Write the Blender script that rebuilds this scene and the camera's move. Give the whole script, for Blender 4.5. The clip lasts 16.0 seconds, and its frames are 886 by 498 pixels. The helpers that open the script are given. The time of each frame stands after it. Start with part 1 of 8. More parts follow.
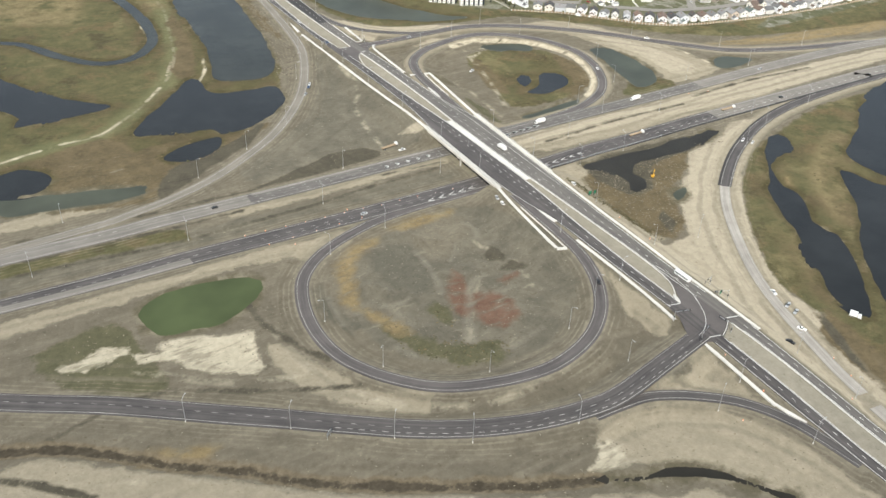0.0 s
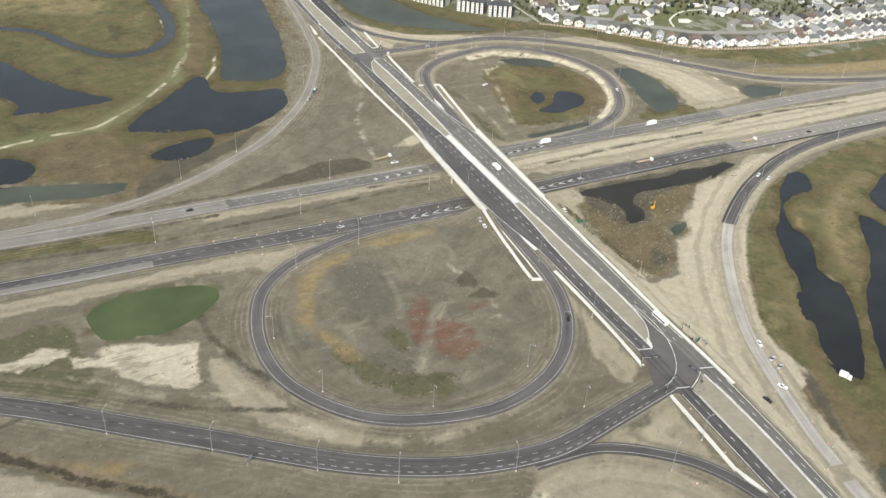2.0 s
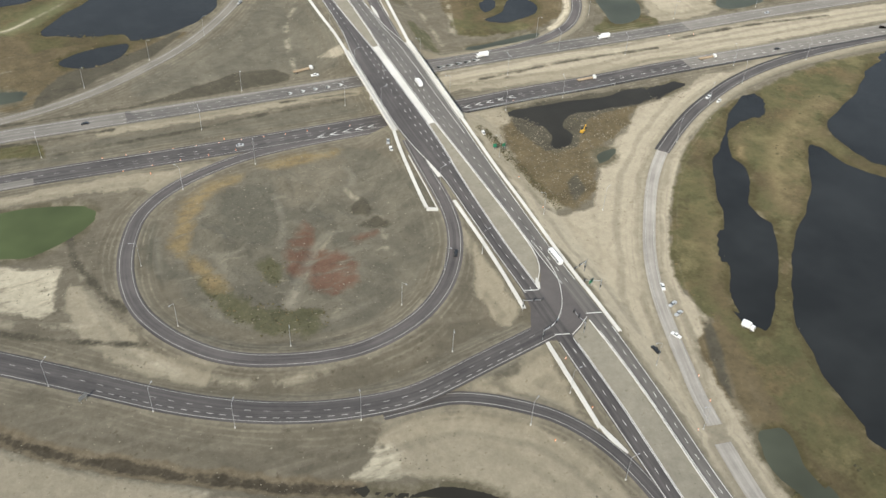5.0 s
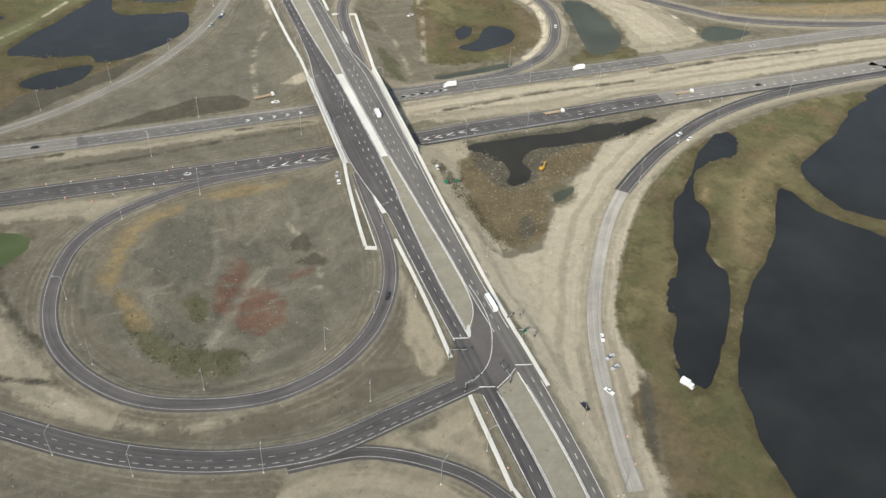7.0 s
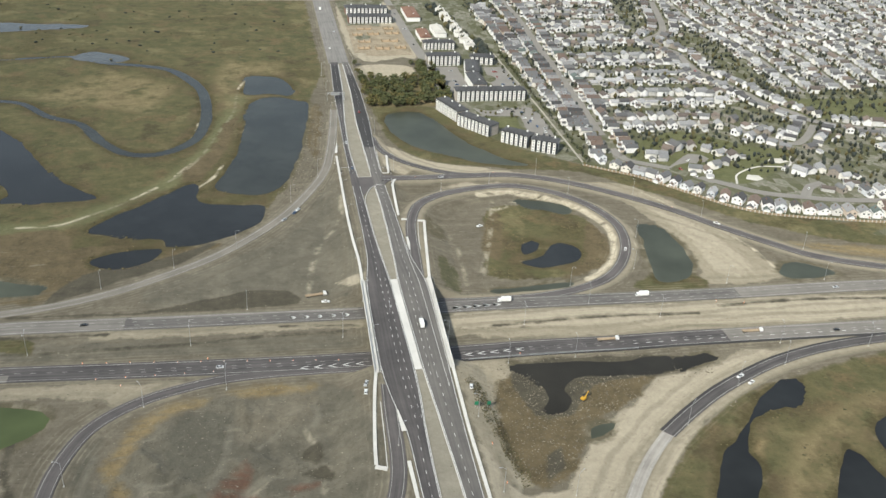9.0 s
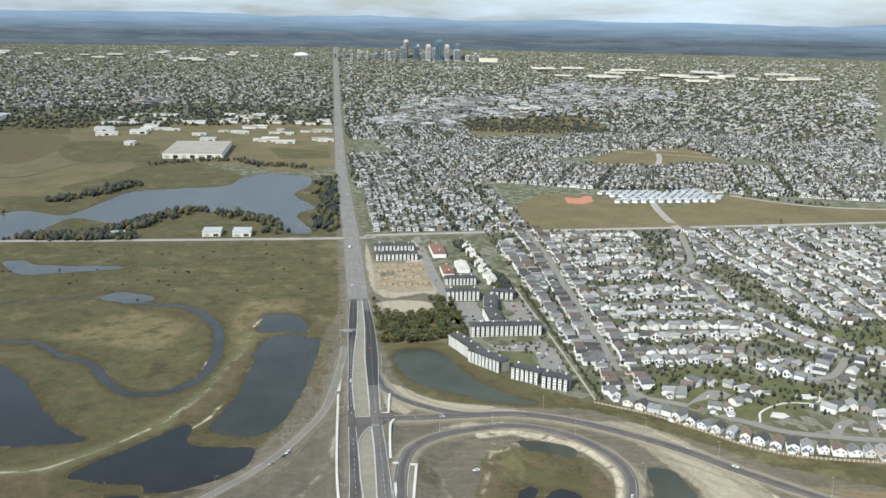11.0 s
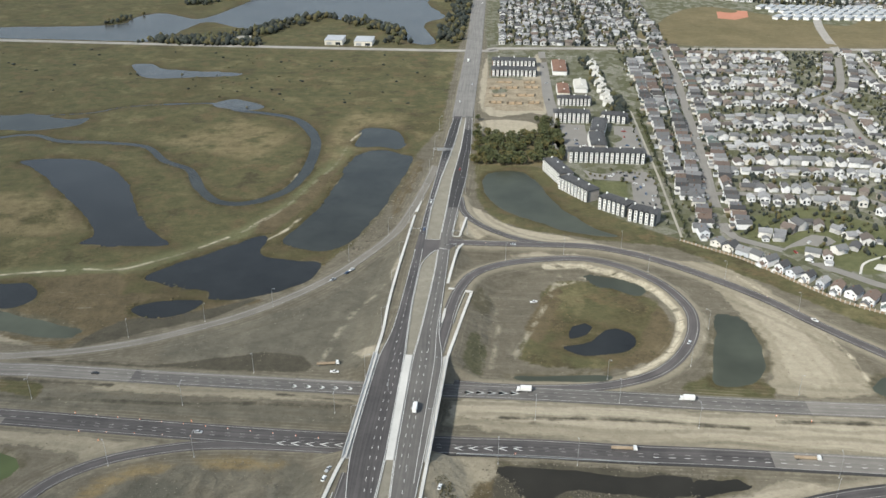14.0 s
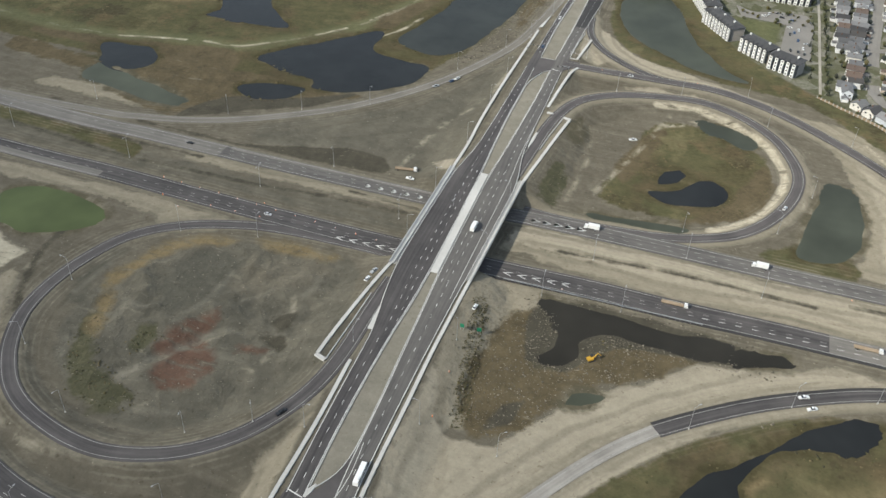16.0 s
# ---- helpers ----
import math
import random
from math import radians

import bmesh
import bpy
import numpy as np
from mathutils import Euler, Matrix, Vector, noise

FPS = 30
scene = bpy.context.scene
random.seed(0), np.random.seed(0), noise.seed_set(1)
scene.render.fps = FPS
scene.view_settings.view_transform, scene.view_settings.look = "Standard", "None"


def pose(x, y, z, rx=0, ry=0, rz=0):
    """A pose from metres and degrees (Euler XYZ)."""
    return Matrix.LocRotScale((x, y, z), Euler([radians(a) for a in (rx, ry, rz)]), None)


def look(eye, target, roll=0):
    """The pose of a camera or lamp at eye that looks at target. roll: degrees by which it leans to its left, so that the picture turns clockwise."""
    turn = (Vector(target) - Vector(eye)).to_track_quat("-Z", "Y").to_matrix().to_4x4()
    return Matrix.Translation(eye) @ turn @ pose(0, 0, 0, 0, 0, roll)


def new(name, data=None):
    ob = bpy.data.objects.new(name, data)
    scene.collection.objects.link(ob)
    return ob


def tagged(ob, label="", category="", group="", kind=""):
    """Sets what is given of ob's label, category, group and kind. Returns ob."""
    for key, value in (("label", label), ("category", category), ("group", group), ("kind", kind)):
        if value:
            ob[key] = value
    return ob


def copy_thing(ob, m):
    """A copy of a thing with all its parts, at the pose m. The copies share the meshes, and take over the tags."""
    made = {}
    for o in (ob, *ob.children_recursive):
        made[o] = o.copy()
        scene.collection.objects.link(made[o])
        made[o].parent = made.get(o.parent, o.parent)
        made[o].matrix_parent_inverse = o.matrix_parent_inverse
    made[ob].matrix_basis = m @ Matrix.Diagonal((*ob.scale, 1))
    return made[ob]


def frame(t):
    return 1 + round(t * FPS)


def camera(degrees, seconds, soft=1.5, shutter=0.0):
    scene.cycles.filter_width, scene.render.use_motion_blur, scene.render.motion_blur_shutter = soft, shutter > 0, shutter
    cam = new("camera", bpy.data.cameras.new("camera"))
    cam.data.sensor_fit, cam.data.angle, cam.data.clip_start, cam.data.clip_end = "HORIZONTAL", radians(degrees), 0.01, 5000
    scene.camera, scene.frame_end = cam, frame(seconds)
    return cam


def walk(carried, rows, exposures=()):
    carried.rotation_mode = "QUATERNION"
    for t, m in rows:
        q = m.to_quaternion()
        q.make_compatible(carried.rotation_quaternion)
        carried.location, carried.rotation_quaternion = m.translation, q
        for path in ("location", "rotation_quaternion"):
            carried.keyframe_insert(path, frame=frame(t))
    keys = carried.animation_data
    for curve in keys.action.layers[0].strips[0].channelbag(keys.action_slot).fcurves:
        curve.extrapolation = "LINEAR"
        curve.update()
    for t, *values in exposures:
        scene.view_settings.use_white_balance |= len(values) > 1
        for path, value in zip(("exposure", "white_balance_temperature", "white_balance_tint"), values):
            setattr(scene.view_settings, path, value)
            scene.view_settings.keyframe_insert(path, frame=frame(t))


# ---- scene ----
# ---------------------------------------------------------------- camera
cam = camera(51.858, 16.0)

# seconds, eye, heading to the left of +y, pitch up, roll
FLIGHT = [
    (0, (-360.84, -505.39, 334.80), -32.681, -34.002, 2.117),
    (0.5, (-343.16, -505.78, 332.67), -31.810, -33.425, 2.086),
    (1, (-328.10, -507.14, 331.76), -29.284, -33.208, 2.165),
    (1.5, (-311.85, -509.01, 331.52), -27.940, -33.388, 2.846),
    (2, (-294.50, -509.36, 330.49), -27.687, -33.836, 3.430),
    (2.5, (-278.15, -510.20, 329.59), -27.194, -34.691, 3.664),
    (3, (-261.14, -511.12, 328.19), -26.584, -36.315, 3.960),
    (3.5, (-244.98, -511.39, 327.67), -26.171, -37.890, 3.996),
    (4, (-228.73, -511.63, 327.45), -25.692, -38.901, 3.703),
    (4.5, (-213.10, -511.57, 326.80), -25.220, -39.554, 3.460),
    (5, (-197.16, -510.92, 326.89), -24.644, -40.266, 3.166),
    (5.2, (-190.71, -510.93, 326.56), -24.397, -40.434, 3.010),
    (7.3, (-130.98, -505.87, 332.13), -20.407, -39.294, 3.209),
    (7.5, (-125.36, -504.31, 332.45), -18.797, -38.611, 2.918),
    (8, (-114.50, -501.20, 332.01), -15.316, -35.991, 2.949),
    (8.5, (-101.47, -497.31, 333.01), -13.253, -32.597, 3.201),
    (9, (-85.74, -495.44, 334.46), -12.268, -28.185, 3.383),
    (9.5, (-68.36, -491.05, 334.92), -11.249, -23.608, 2.895),
    (10, (-51.84, -489.15, 334.23), -9.472, -18.826, 2.071),
    (10.2, (-46.02, -488.13, 333.89), -8.767, -17.100, 1.738),
    (12.3, (6.39, -468.59, 336.15), -4.823, -13.024, 0.375),
    (12.5, (12.35, -467.02, 336.03), -4.023, -14.050, 0.193),
    (13, (27.83, -464.56, 337.32), -1.855, -17.443, 0.065),
    (13.5, (40.46, -460.57, 337.17), 0.773, -21.765, 0.064),
    (14, (56.39, -453.89, 336.49), 3.896, -25.926, 0.229),
    (14.5, (71.99, -447.76, 336.19), 6.979, -28.796, 0.231),
    (15, (85.22, -445.09, 336.66), 10.318, -31.593, 0.920),
    (15.5, (97.68, -440.63, 336.74), 13.295, -35.058, 2.724),
    (16, (113.50, -433.24, 338.42), 16.026, -38.123, 2.837),
]


def flight_pose(eye, yaw, pitch, roll):
    return (Matrix.Translation(eye) @ Matrix.Rotation(radians(yaw), 4, "Z") @ Matrix.Rotation(radians(90 + pitch), 4, "X")
            @ Matrix.Rotation(radians(roll), 4, "Z"))


walk(cam, [(t, flight_pose(e, a, b, c)) for t, e, a, b, c in FLIGHT],
     exposures=[(0, 0.76, 6700, 7.8), (5, 0.64, 6700, 7.8), (8, 0.57, 6680, 6.8), (10, 0.57, 6500, 5.8), (12.5, 0.60, 6000, 5), (13.2, 0.56, 6300, 6.5), (14, 0.50, 6480, 7), (16, 0.42, 6570, 7.2)])

# ---------------------------------------------------------------- daylight
SUN_AZ, SUN_EL = -128.0, 37.0  # degrees, bearing of the sun from +x, height
world = bpy.data.worlds.new("sky")
scene.world = world
world.use_nodes = True
wn, wl = world.node_tree.nodes, world.node_tree.links
wn.clear()
w_out = wn.new("ShaderNodeOutputWorld")
w_bg = wn.new("ShaderNodeBackground")
w_sky = wn.new("ShaderNodeTexSky")
w_sky.sky_type = "NISHITA"
w_sky.sun_disc = False
w_sky.sun_elevation = radians(SUN_EL)
w_sky.sun_rotation = radians(90 - SUN_AZ)
w_sky.air_density, w_sky.dust_density, w_sky.ozone_density = 1.0, 1.6, 1.0
w_bg.inputs["Strength"].default_value = 0.085
# broken cloud, thickest towards the horizon
w_co = wn.new("ShaderNodeTexCoord")
w_map = wn.new("ShaderNodeMapping")
w_map.inputs["Scale"].default_value = (2.6, 2.6, 16.0)
w_noise = wn.new("ShaderNodeTexNoise")
w_noise.inputs["Scale"].default_value, w_noise.inputs["Detail"].default_value, w_noise.inputs["Roughness"].default_value = 1.6, 7.0, 0.6
w_ramp = wn.new("ShaderNodeMapRange")
for k, v in (("From Min", 0.40), ("From Max", 0.66), ("To Min", 0.30), ("To Max", 0.88)):
    w_ramp.inputs[k].default_value = v
w_mix = wn.new("ShaderNodeMix")
w_mix.data_type = "RGBA"
w_mix.inputs[7].default_value = (6.7, 7.9, 9.4, 1.0)
wl.new(w_co.outputs["Generated"], w_map.inputs["Vector"])
wl.new(w_map.outputs["Vector"], w_noise.inputs["Vector"])
wl.new(w_noise.outputs["Fac"], w_ramp.inputs["Value"])
wl.new(w_ramp.outputs["Result"], w_mix.inputs[0])
wl.new(w_sky.outputs["Color"], w_mix.inputs[6])
wl.new(w_mix.outputs[2], w_bg.inputs["Color"])
wl.new(w_bg.outputs["Background"], w_out.inputs["Surface"])

sun_data = bpy.data.lights.new("sun", "SUN")
sun_data.energy, sun_data.angle, sun_data.color = 2.95, radians(0.6), (1.0, 0.935, 0.82)
sun = new("sun", sun_data)
sun.matrix_world = look((0, 0, 0), (-math.cos(radians(SUN_AZ)) * math.cos(radians(SUN_EL)),
                                    -math.sin(radians(SUN_AZ)) * math.cos(radians(SUN_EL)), -math.sin(radians(SUN_EL))))
scene.view_settings.exposure = 0.0


# ---------------------------------------------------------------- materials
class Nodes:
    """Short hand for building a node material."""

    def __init__(self, name):
        self.mat = bpy.data.materials.new(name)
        self.mat.use_nodes = True
        self.t = self.mat.node_tree
        self.bsdf = self.t.nodes["Principled BSDF"]

    def node(self, kind, **sets):
        n = self.t.nodes.new(kind)
        for k, v in sets.items():
            if k == "op":
                n.operation = v
            elif k == "blend":
                n.blend_type = v
            elif k == "dim":
                n.noise_dimensions = v
        return n

    def link(self, a, b):
        self.t.links.new(a, b)

    def coord(self):
        return self.node("ShaderNodeTexCoord").outputs["Object"]

    def world_pos(self):
        return self.node("ShaderNodeNewGeometry").outputs["Position"]

    def scaled(self, vec, sx, sy=None, sz=None):
        m = self.node("ShaderNodeMapping")
        m.inputs["Scale"].default_value = (sx, sx if sy is None else sy, sx if sz is None else sz)
        self.link(vec, m.inputs["Vector"])
        return m.outputs["Vector"]

    def noise(self, vec, scale, detail=4.0, rough=0.6, distort=0.0):
        n = self.node("ShaderNodeTexNoise")
        n.inputs["Scale"].default_value, n.inputs["Detail"].default_value = scale, detail
        n.inputs["Roughness"].default_value, n.inputs["Distortion"].default_value = rough, distort
        self.link(vec, n.inputs["Vector"])
        return n.outputs["Fac"]

    def voronoi(self, vec, scale, out="Color"):
        n = self.node("ShaderNodeTexVoronoi")
        n.inputs["Scale"].default_value = scale
        self.link(vec, n.inputs["Vector"])
        return n.outputs[out]

    def calc(self, op, a, b=0.0, clamp=False):
        n = self.node("ShaderNodeMath", op=op)
        n.use_clamp = clamp
        for k, v in enumerate((a, b)):
            if isinstance(v, (int, float)):
                n.inputs[k].default_value = v
            else:
                self.link(v, n.inputs[k])
        return n.outputs[0]

    def span(self, v, lo, hi, a=0.0, b=1.0):
        n = self.node("ShaderNodeMapRange")
        n.inputs["From Min"].default_value, n.inputs["From Max"].default_value = lo, hi
        n.inputs["To Min"].default_value, n.inputs["To Max"].default_value = a, b
        self.link(v, n.inputs["Value"])
        return n.outputs["Result"]

    def mix(self, fac, a, b, blend="MIX"):
        n = self.node("ShaderNodeMix", blend=blend)
        n.data_type = "RGBA"
        for k, v in ((0, fac), (6, a), (7, b)):
            if isinstance(v, (int, float)):
                n.inputs[k].default_value = v
            elif isinstance(v, tuple):
                n.inputs[k].default_value = (*v, 1.0)
            else:
                self.link(v, n.inputs[k])
        return n.outputs[2]

    def attr(self, name):
        n = self.node("ShaderNodeAttribute")
        n.attribute_name = name
        return n.outputs["Fac"]

    def bump(self, height, strength, distance):
        n = self.node("ShaderNodeBump")
        n.inputs["Strength"].default_value, n.inputs["Distance"].default_value = strength, distance
        self.link(height, n.inputs["Height"])
        self.link(n.outputs["Normal"], self.bsdf.inputs["Normal"])

    def done(self, color, rough=0.9, metal=0.0, spec=0.3):
        for key, v in (("Base Color", color), ("Roughness", rough), ("Metallic", metal), ("Specular IOR Level", spec)):
            s = self.bsdf.inputs[key]
            if isinstance(v, tuple):
                s.default_value = (*v, 1.0)
            elif isinstance(v, (int, float)):
                s.default_value = v
            else:
                self.link(v, s)
        # rough earth, asphalt and foliage scatter light back towards the sun
        if isinstance(rough, (int, float)) and rough >= 0.74:
            self.bsdf.inputs["Diffuse Roughness"].default_value = 1.0
        return self.mat


def grained(name, a, b, fine, coarse, rough=0.9, metal=0.0, spec=0.3, per_object=0.0, per_island=0.0, bump=0.0):
    """Two colours mixed by a fine and a coarse noise, with an optional shift of each object or island."""
    m = Nodes(name)
    p = m.world_pos()
    f = m.calc("ADD", m.calc("MULTIPLY", m.noise(p, fine, 3), 0.5), m.calc("MULTIPLY", m.noise(p, coarse, 4), 0.5))
    c = m.mix(m.span(f, 0.35, 0.65), a, b)
    if per_object:
        r = m.node("ShaderNodeObjectInfo").outputs["Random"]
        c = m.mix(m.calc("MULTIPLY", r, per_object), c, (0.0, 0.0, 0.0))
    if per_island:
        r = m.node("ShaderNodeNewGeometry").outputs["Random Per Island"]
        c = m.mix(m.calc("MULTIPLY", r, per_island), c, (0.0, 0.0, 0.0))
    if bump:
        m.bump(m.noise(p, fine, 3), 0.4, bump)
    return m.done(c, rough, metal, spec)


def island_palette(name, stops, rough=0.85, fine=2.0, spec=0.3, by_object=False):
    """A colour for each island (or each object), picked from a few, with a little grain."""
    m = Nodes(name)
    if by_object:
        r = m.node("ShaderNodeObjectInfo").outputs["Random"]
    else:
        r = m.node("ShaderNodeNewGeometry").outputs["Random Per Island"]
    ramp = m.node("ShaderNodeValToRGB")
    ramp.color_ramp.interpolation = "CONSTANT"
    els = ramp.color_ramp.elements
    while len(els) < len(stops):
        els.new(0.5)
    for k, c in enumerate(stops):
        els[k].position, els[k].color = k / len(stops), (*c, 1.0)
    m.link(r, ramp.inputs["Fac"])
    n = m.noise(m.world_pos(), fine, 3)
    c = m.mix(m.span(n, 0.3, 0.7, 0.0, 0.35), ramp.outputs["Color"], (0.05, 0.05, 0.05))
    return m.done(c, rough, 0.0, spec)


def asphalt(name, dark, light, streak=0.5):
    """Road surface: grain, patches, and wheel paths that run along the strip (u across, v along, in metres)."""
    m = Nodes(name)
    p = m.world_pos()
    uv = m.node("ShaderNodeUVMap").outputs["UV"]
    along = m.noise(m.scaled(uv, 0.55, 0.012), 1.0, 3, 0.6)
    patch = m.noise(p, 0.05, 4, 0.65)
    grain = m.noise(p, 1.6, 4, 0.7)
    f = m.calc("ADD", m.calc("MULTIPLY", along, streak), m.calc("ADD", m.calc("MULTIPLY", patch, 0.35), m.calc("MULTIPLY", grain, 0.65 - streak)))
    c = m.mix(m.span(f, 0.36, 0.64), dark, light)
    m.bump(grain, 0.3, 0.02)
    return m.done(c, 0.82, 0.0, 0.35)


M_ASPHALT = asphalt("fresh_asphalt", (0.036, 0.034, 0.036), (0.098, 0.091, 0.090))
M_NEW = asphalt("new_black_asphalt", (0.026, 0.025, 0.026), (0.052, 0.050, 0.050), 0.3)
M_RAMP = asphalt("ramp_asphalt", (0.047, 0.043, 0.045), (0.116, 0.107, 0.105))
M_MID = asphalt("worn_asphalt", (0.066, 0.063, 0.062), (0.142, 0.134, 0.127))
M_AVE = asphalt("avenue_asphalt", (0.11, 0.106, 0.102), (0.22, 0.212, 0.20))
M_OLD = asphalt("old_grey_asphalt", (0.17, 0.16, 0.15), (0.34, 0.325, 0.30))
M_DUSTY = asphalt("dusty_asphalt", (0.115, 0.107, 0.094), (0.205, 0.190, 0.166))
M_CONC = grained("concrete", (0.40, 0.398, 0.386), (0.53, 0.527, 0.51), 1.2, 0.06, 0.85, bump=0.01)
M_CONC_GREY = grained("grey_concrete", (0.36, 0.35, 0.33), (0.50, 0.49, 0.46), 1.0, 0.08, 0.85)
M_LINE = grained("road_paint_white", (0.40, 0.40, 0.38), (0.74, 0.74, 0.71), 1.2, 0.12, 0.7)
M_LINE_WORN = grained("worn_road_paint", (0.17, 0.17, 0.165), (0.42, 0.42, 0.40), 0.9, 0.06, 0.8)
M_STEEL = grained("galvanised_steel", (0.42, 0.43, 0.44), (0.58, 0.59, 0.60), 4.0, 0.5, 0.45, 0.7)


def water(name, deep, ripple=0.25, rough=0.08, spec=0.5):
    m = Nodes(name)
    p = m.world_pos()
    big = m.noise(p, 0.018, 3, 0.6)
    c = m.mix(m.span(big, 0.35, 0.7), deep, tuple(v * 1.7 for v in deep))
    h = m.calc("ADD", m.noise(m.scaled(p, 1.0, 0.6, 1.0), 1.1, 4, 0.65), m.calc("MULTIPLY", m.noise(p, 0.15, 2), 0.6))
    m.bump(h, ripple, 0.25)
    m.bsdf.inputs["IOR"].default_value = 1.33
    return m.done(c, rough, 0.0, spec)


M_WATER = water("pond_water", (0.015, 0.016, 0.016), 0.3, 0.14, 0.29)
M_WATER_GREEN = water("green_pond_water", (0.048, 0.060, 0.026), 0.12, 0.3, 0.2)
M_WATER_TEAL = water("shallow_teal_water", (0.048, 0.052, 0.038), 0.12, 0.3, 0.2)
M_LAKE = water("lake_water", (0.048, 0.050, 0.048), 0.45, 0.25)
M_WATER_MURKY = water("murky_pool_water", (0.022, 0.020, 0.016), 0.3, 0.4, 0.2)
M_RIVER = water("river_water", (0.026, 0.028, 0.024), 0.3, 0.22, 0.27)


# ---------------------------------------------------------------- building helpers
def spline(pts, step=4.0, closed=False):
    """Catmull-Rom through the control points, sampled at even steps."""
    p = np.array(pts, float)
    if closed:
        p = np.vstack([p[-1], p, p[0], p[1]])
    else:
        p = np.vstack([2 * p[0] - p[1], p, 2 * p[-1] - p[-2]])
    out = []
    for k in range(1, len(p) - 2):
        a, b, c, d = p[k - 1:k + 3]
        n = max(1, int(np.linalg.norm((c - b)[:2]) / step))
        t = np.linspace(0, 1, n, endpoint=False)[:, None]
        out.append(0.5 * (2 * b + (c - a) * t + (2 * a - 5 * b + 4 * c - d) * t**2 + (3 * b - a - 3 * c + d) * t**3))
    if not closed:
        out.append(p[-2:-1])
    return np.vstack(out)


def mesh_of(name, verts, faces, material, uvs=None, smooth=False):
    me = bpy.data.meshes.new(name)
    me.from_pydata([tuple(map(float, v)) for v in verts], [], faces)
    if material is not None:
        for m in (material if isinstance(material, (list, tuple)) else [material]):
            me.materials.append(m)
    if uvs is not None:
        lay = me.uv_layers.new(name="UVMap")
        idx = np.zeros(len(me.loops), np.int32)
        me.loops.foreach_get("vertex_index", idx)
        lay.data.foreach_set("uv", np.asarray(uvs, np.float32)[idx].ravel())
    if smooth:
        me.polygons.foreach_set("use_smooth", np.ones(len(me.polygons), bool))
    me.update()
    return me


def part(name, bm, material, parent, label=""):
    me = bpy.data.meshes.new(name)
    bm.to_mesh(me)
    bm.free()
    if material is not None:
        me.materials.append(material)
    return piece(name, me, parent, label)


def piece(name, me, parent, label=""):
    ob = new(name, me)
    ob.parent = parent
    if label:
        ob["label"] = label
    return ob


def box(bm, x0, y0, z0, x1, y1, z1, m=None, bevel=0.0):
    got = bmesh.ops.create_cube(bm, size=1.0, matrix=Matrix.Translation(((x0 + x1) / 2, (y0 + y1) / 2, (z0 + z1) / 2))
                                @ Matrix.Diagonal((x1 - x0, y1 - y0, z1 - z0, 1)))
    vs = got["verts"]
    if bevel:
        es = list({e for v in vs for e in v.link_edges})
        vs = bmesh.ops.bevel(bm, geom=es, offset=bevel, segments=2, affect="EDGES", profile=0.6)["verts"]
    if m is not None:
        bmesh.ops.transform(bm, matrix=m, verts=vs)
    return vs


def tube(bm, a, b, r0, r1=None, seg=8):
    a, b = Vector(a), Vector(b)
    d = b - a
    m = Matrix.Translation((a + b) / 2) @ d.to_track_quat("Z", "Y").to_matrix().to_4x4()
    return bmesh.ops.create_cone(bm, cap_ends=True, segments=seg, radius1=r0, radius2=r0 if r1 is None else r1,
                                 depth=d.length, matrix=m)["verts"]


# ---------------------------------------------------------------- the avenue over the highway: its height
AVE_Y = (-900, -400, -350, -307, -258, -214, -133, -52, 52, 133, 208, 306, 400, 480, 5000)
AVE_Z = (0.3, 0.8, 1.6, 3.4, 6.8, 8.6, 9.6, 10.0, 10.0, 8.5, 6.6, 3.2, 1.5, 0.8, 0.3)


def ave_z(y):
    return np.interp(y, AVE_Y, AVE_Z)


CAM_Y, CAM_H, R_TRUE, R_SPAN = -470.0, 337.0, 3000.0, 1900.0


def rim_z(x, y):
    """The land rises gently towards the rim, where the distance closes in."""
    r = np.hypot(x, np.asarray(y) - CAM_Y)
    inv = np.clip(1 - (r - R_TRUE) / R_SPAN, 0.0, 1.0)
    return np.where(r > R_TRUE, CAM_H * (1 - r * inv / R_TRUE), 0.0)


def drawn_in(x, y):
    """Where a place stands whose true distance lies beyond the rim, its height there and its scale."""
    dx, dy = x, y - CAM_Y
    d = math.hypot(dx, dy)
    if d <= R_TRUE:
        return x, y, 0.0, 1.0
    r = R_TRUE + R_SPAN * (1 - R_TRUE / d)
    return dx * r / d, CAM_Y + dy * r / d, CAM_H * (1 - r / d), r / d

# ---------------------------------------------------------------- roads: centre lines (x, y, z), half widths
def flat(pts, z=0.0):
    return [(x, y, z) for x, y in pts]


def road_between(ys, left, right):
    """A centre line along y, with half widths, from its two edges."""
    y = np.arange(ys[0], ys[-1] + 1e-6, 6.0)
    a, b = np.interp(y, ys, left), np.interp(y, ys, right)
    k = np.array([0.25, 0.5, 0.25])
    for _ in range(4):
        a[1:-1], b[1:-1] = np.convolve(a, k, "valid"), np.convolve(b, k, "valid")
    return np.stack([(a + b) / 2, y, ave_z(y)], 1), (b - a) / 2


ROADS = {}


def road(name, pts, half, material, embank=True, step=4.0, label="", lift=0.3):
    c = np.asarray(pts, float)
    if len(c) < 40:
        c = spline(c, step)
        h = np.full(len(c), half) if np.isscalar(half) else np.interp(np.linspace(0, 1, len(c)), np.linspace(0, 1, len(half)), half)
    else:
        h = np.full(len(c), half) if np.isscalar(half) else np.asarray(half)
    ROADS[name] = dict(c=c, h=h, mat=material, embank=embank, label=label, lift=lift)


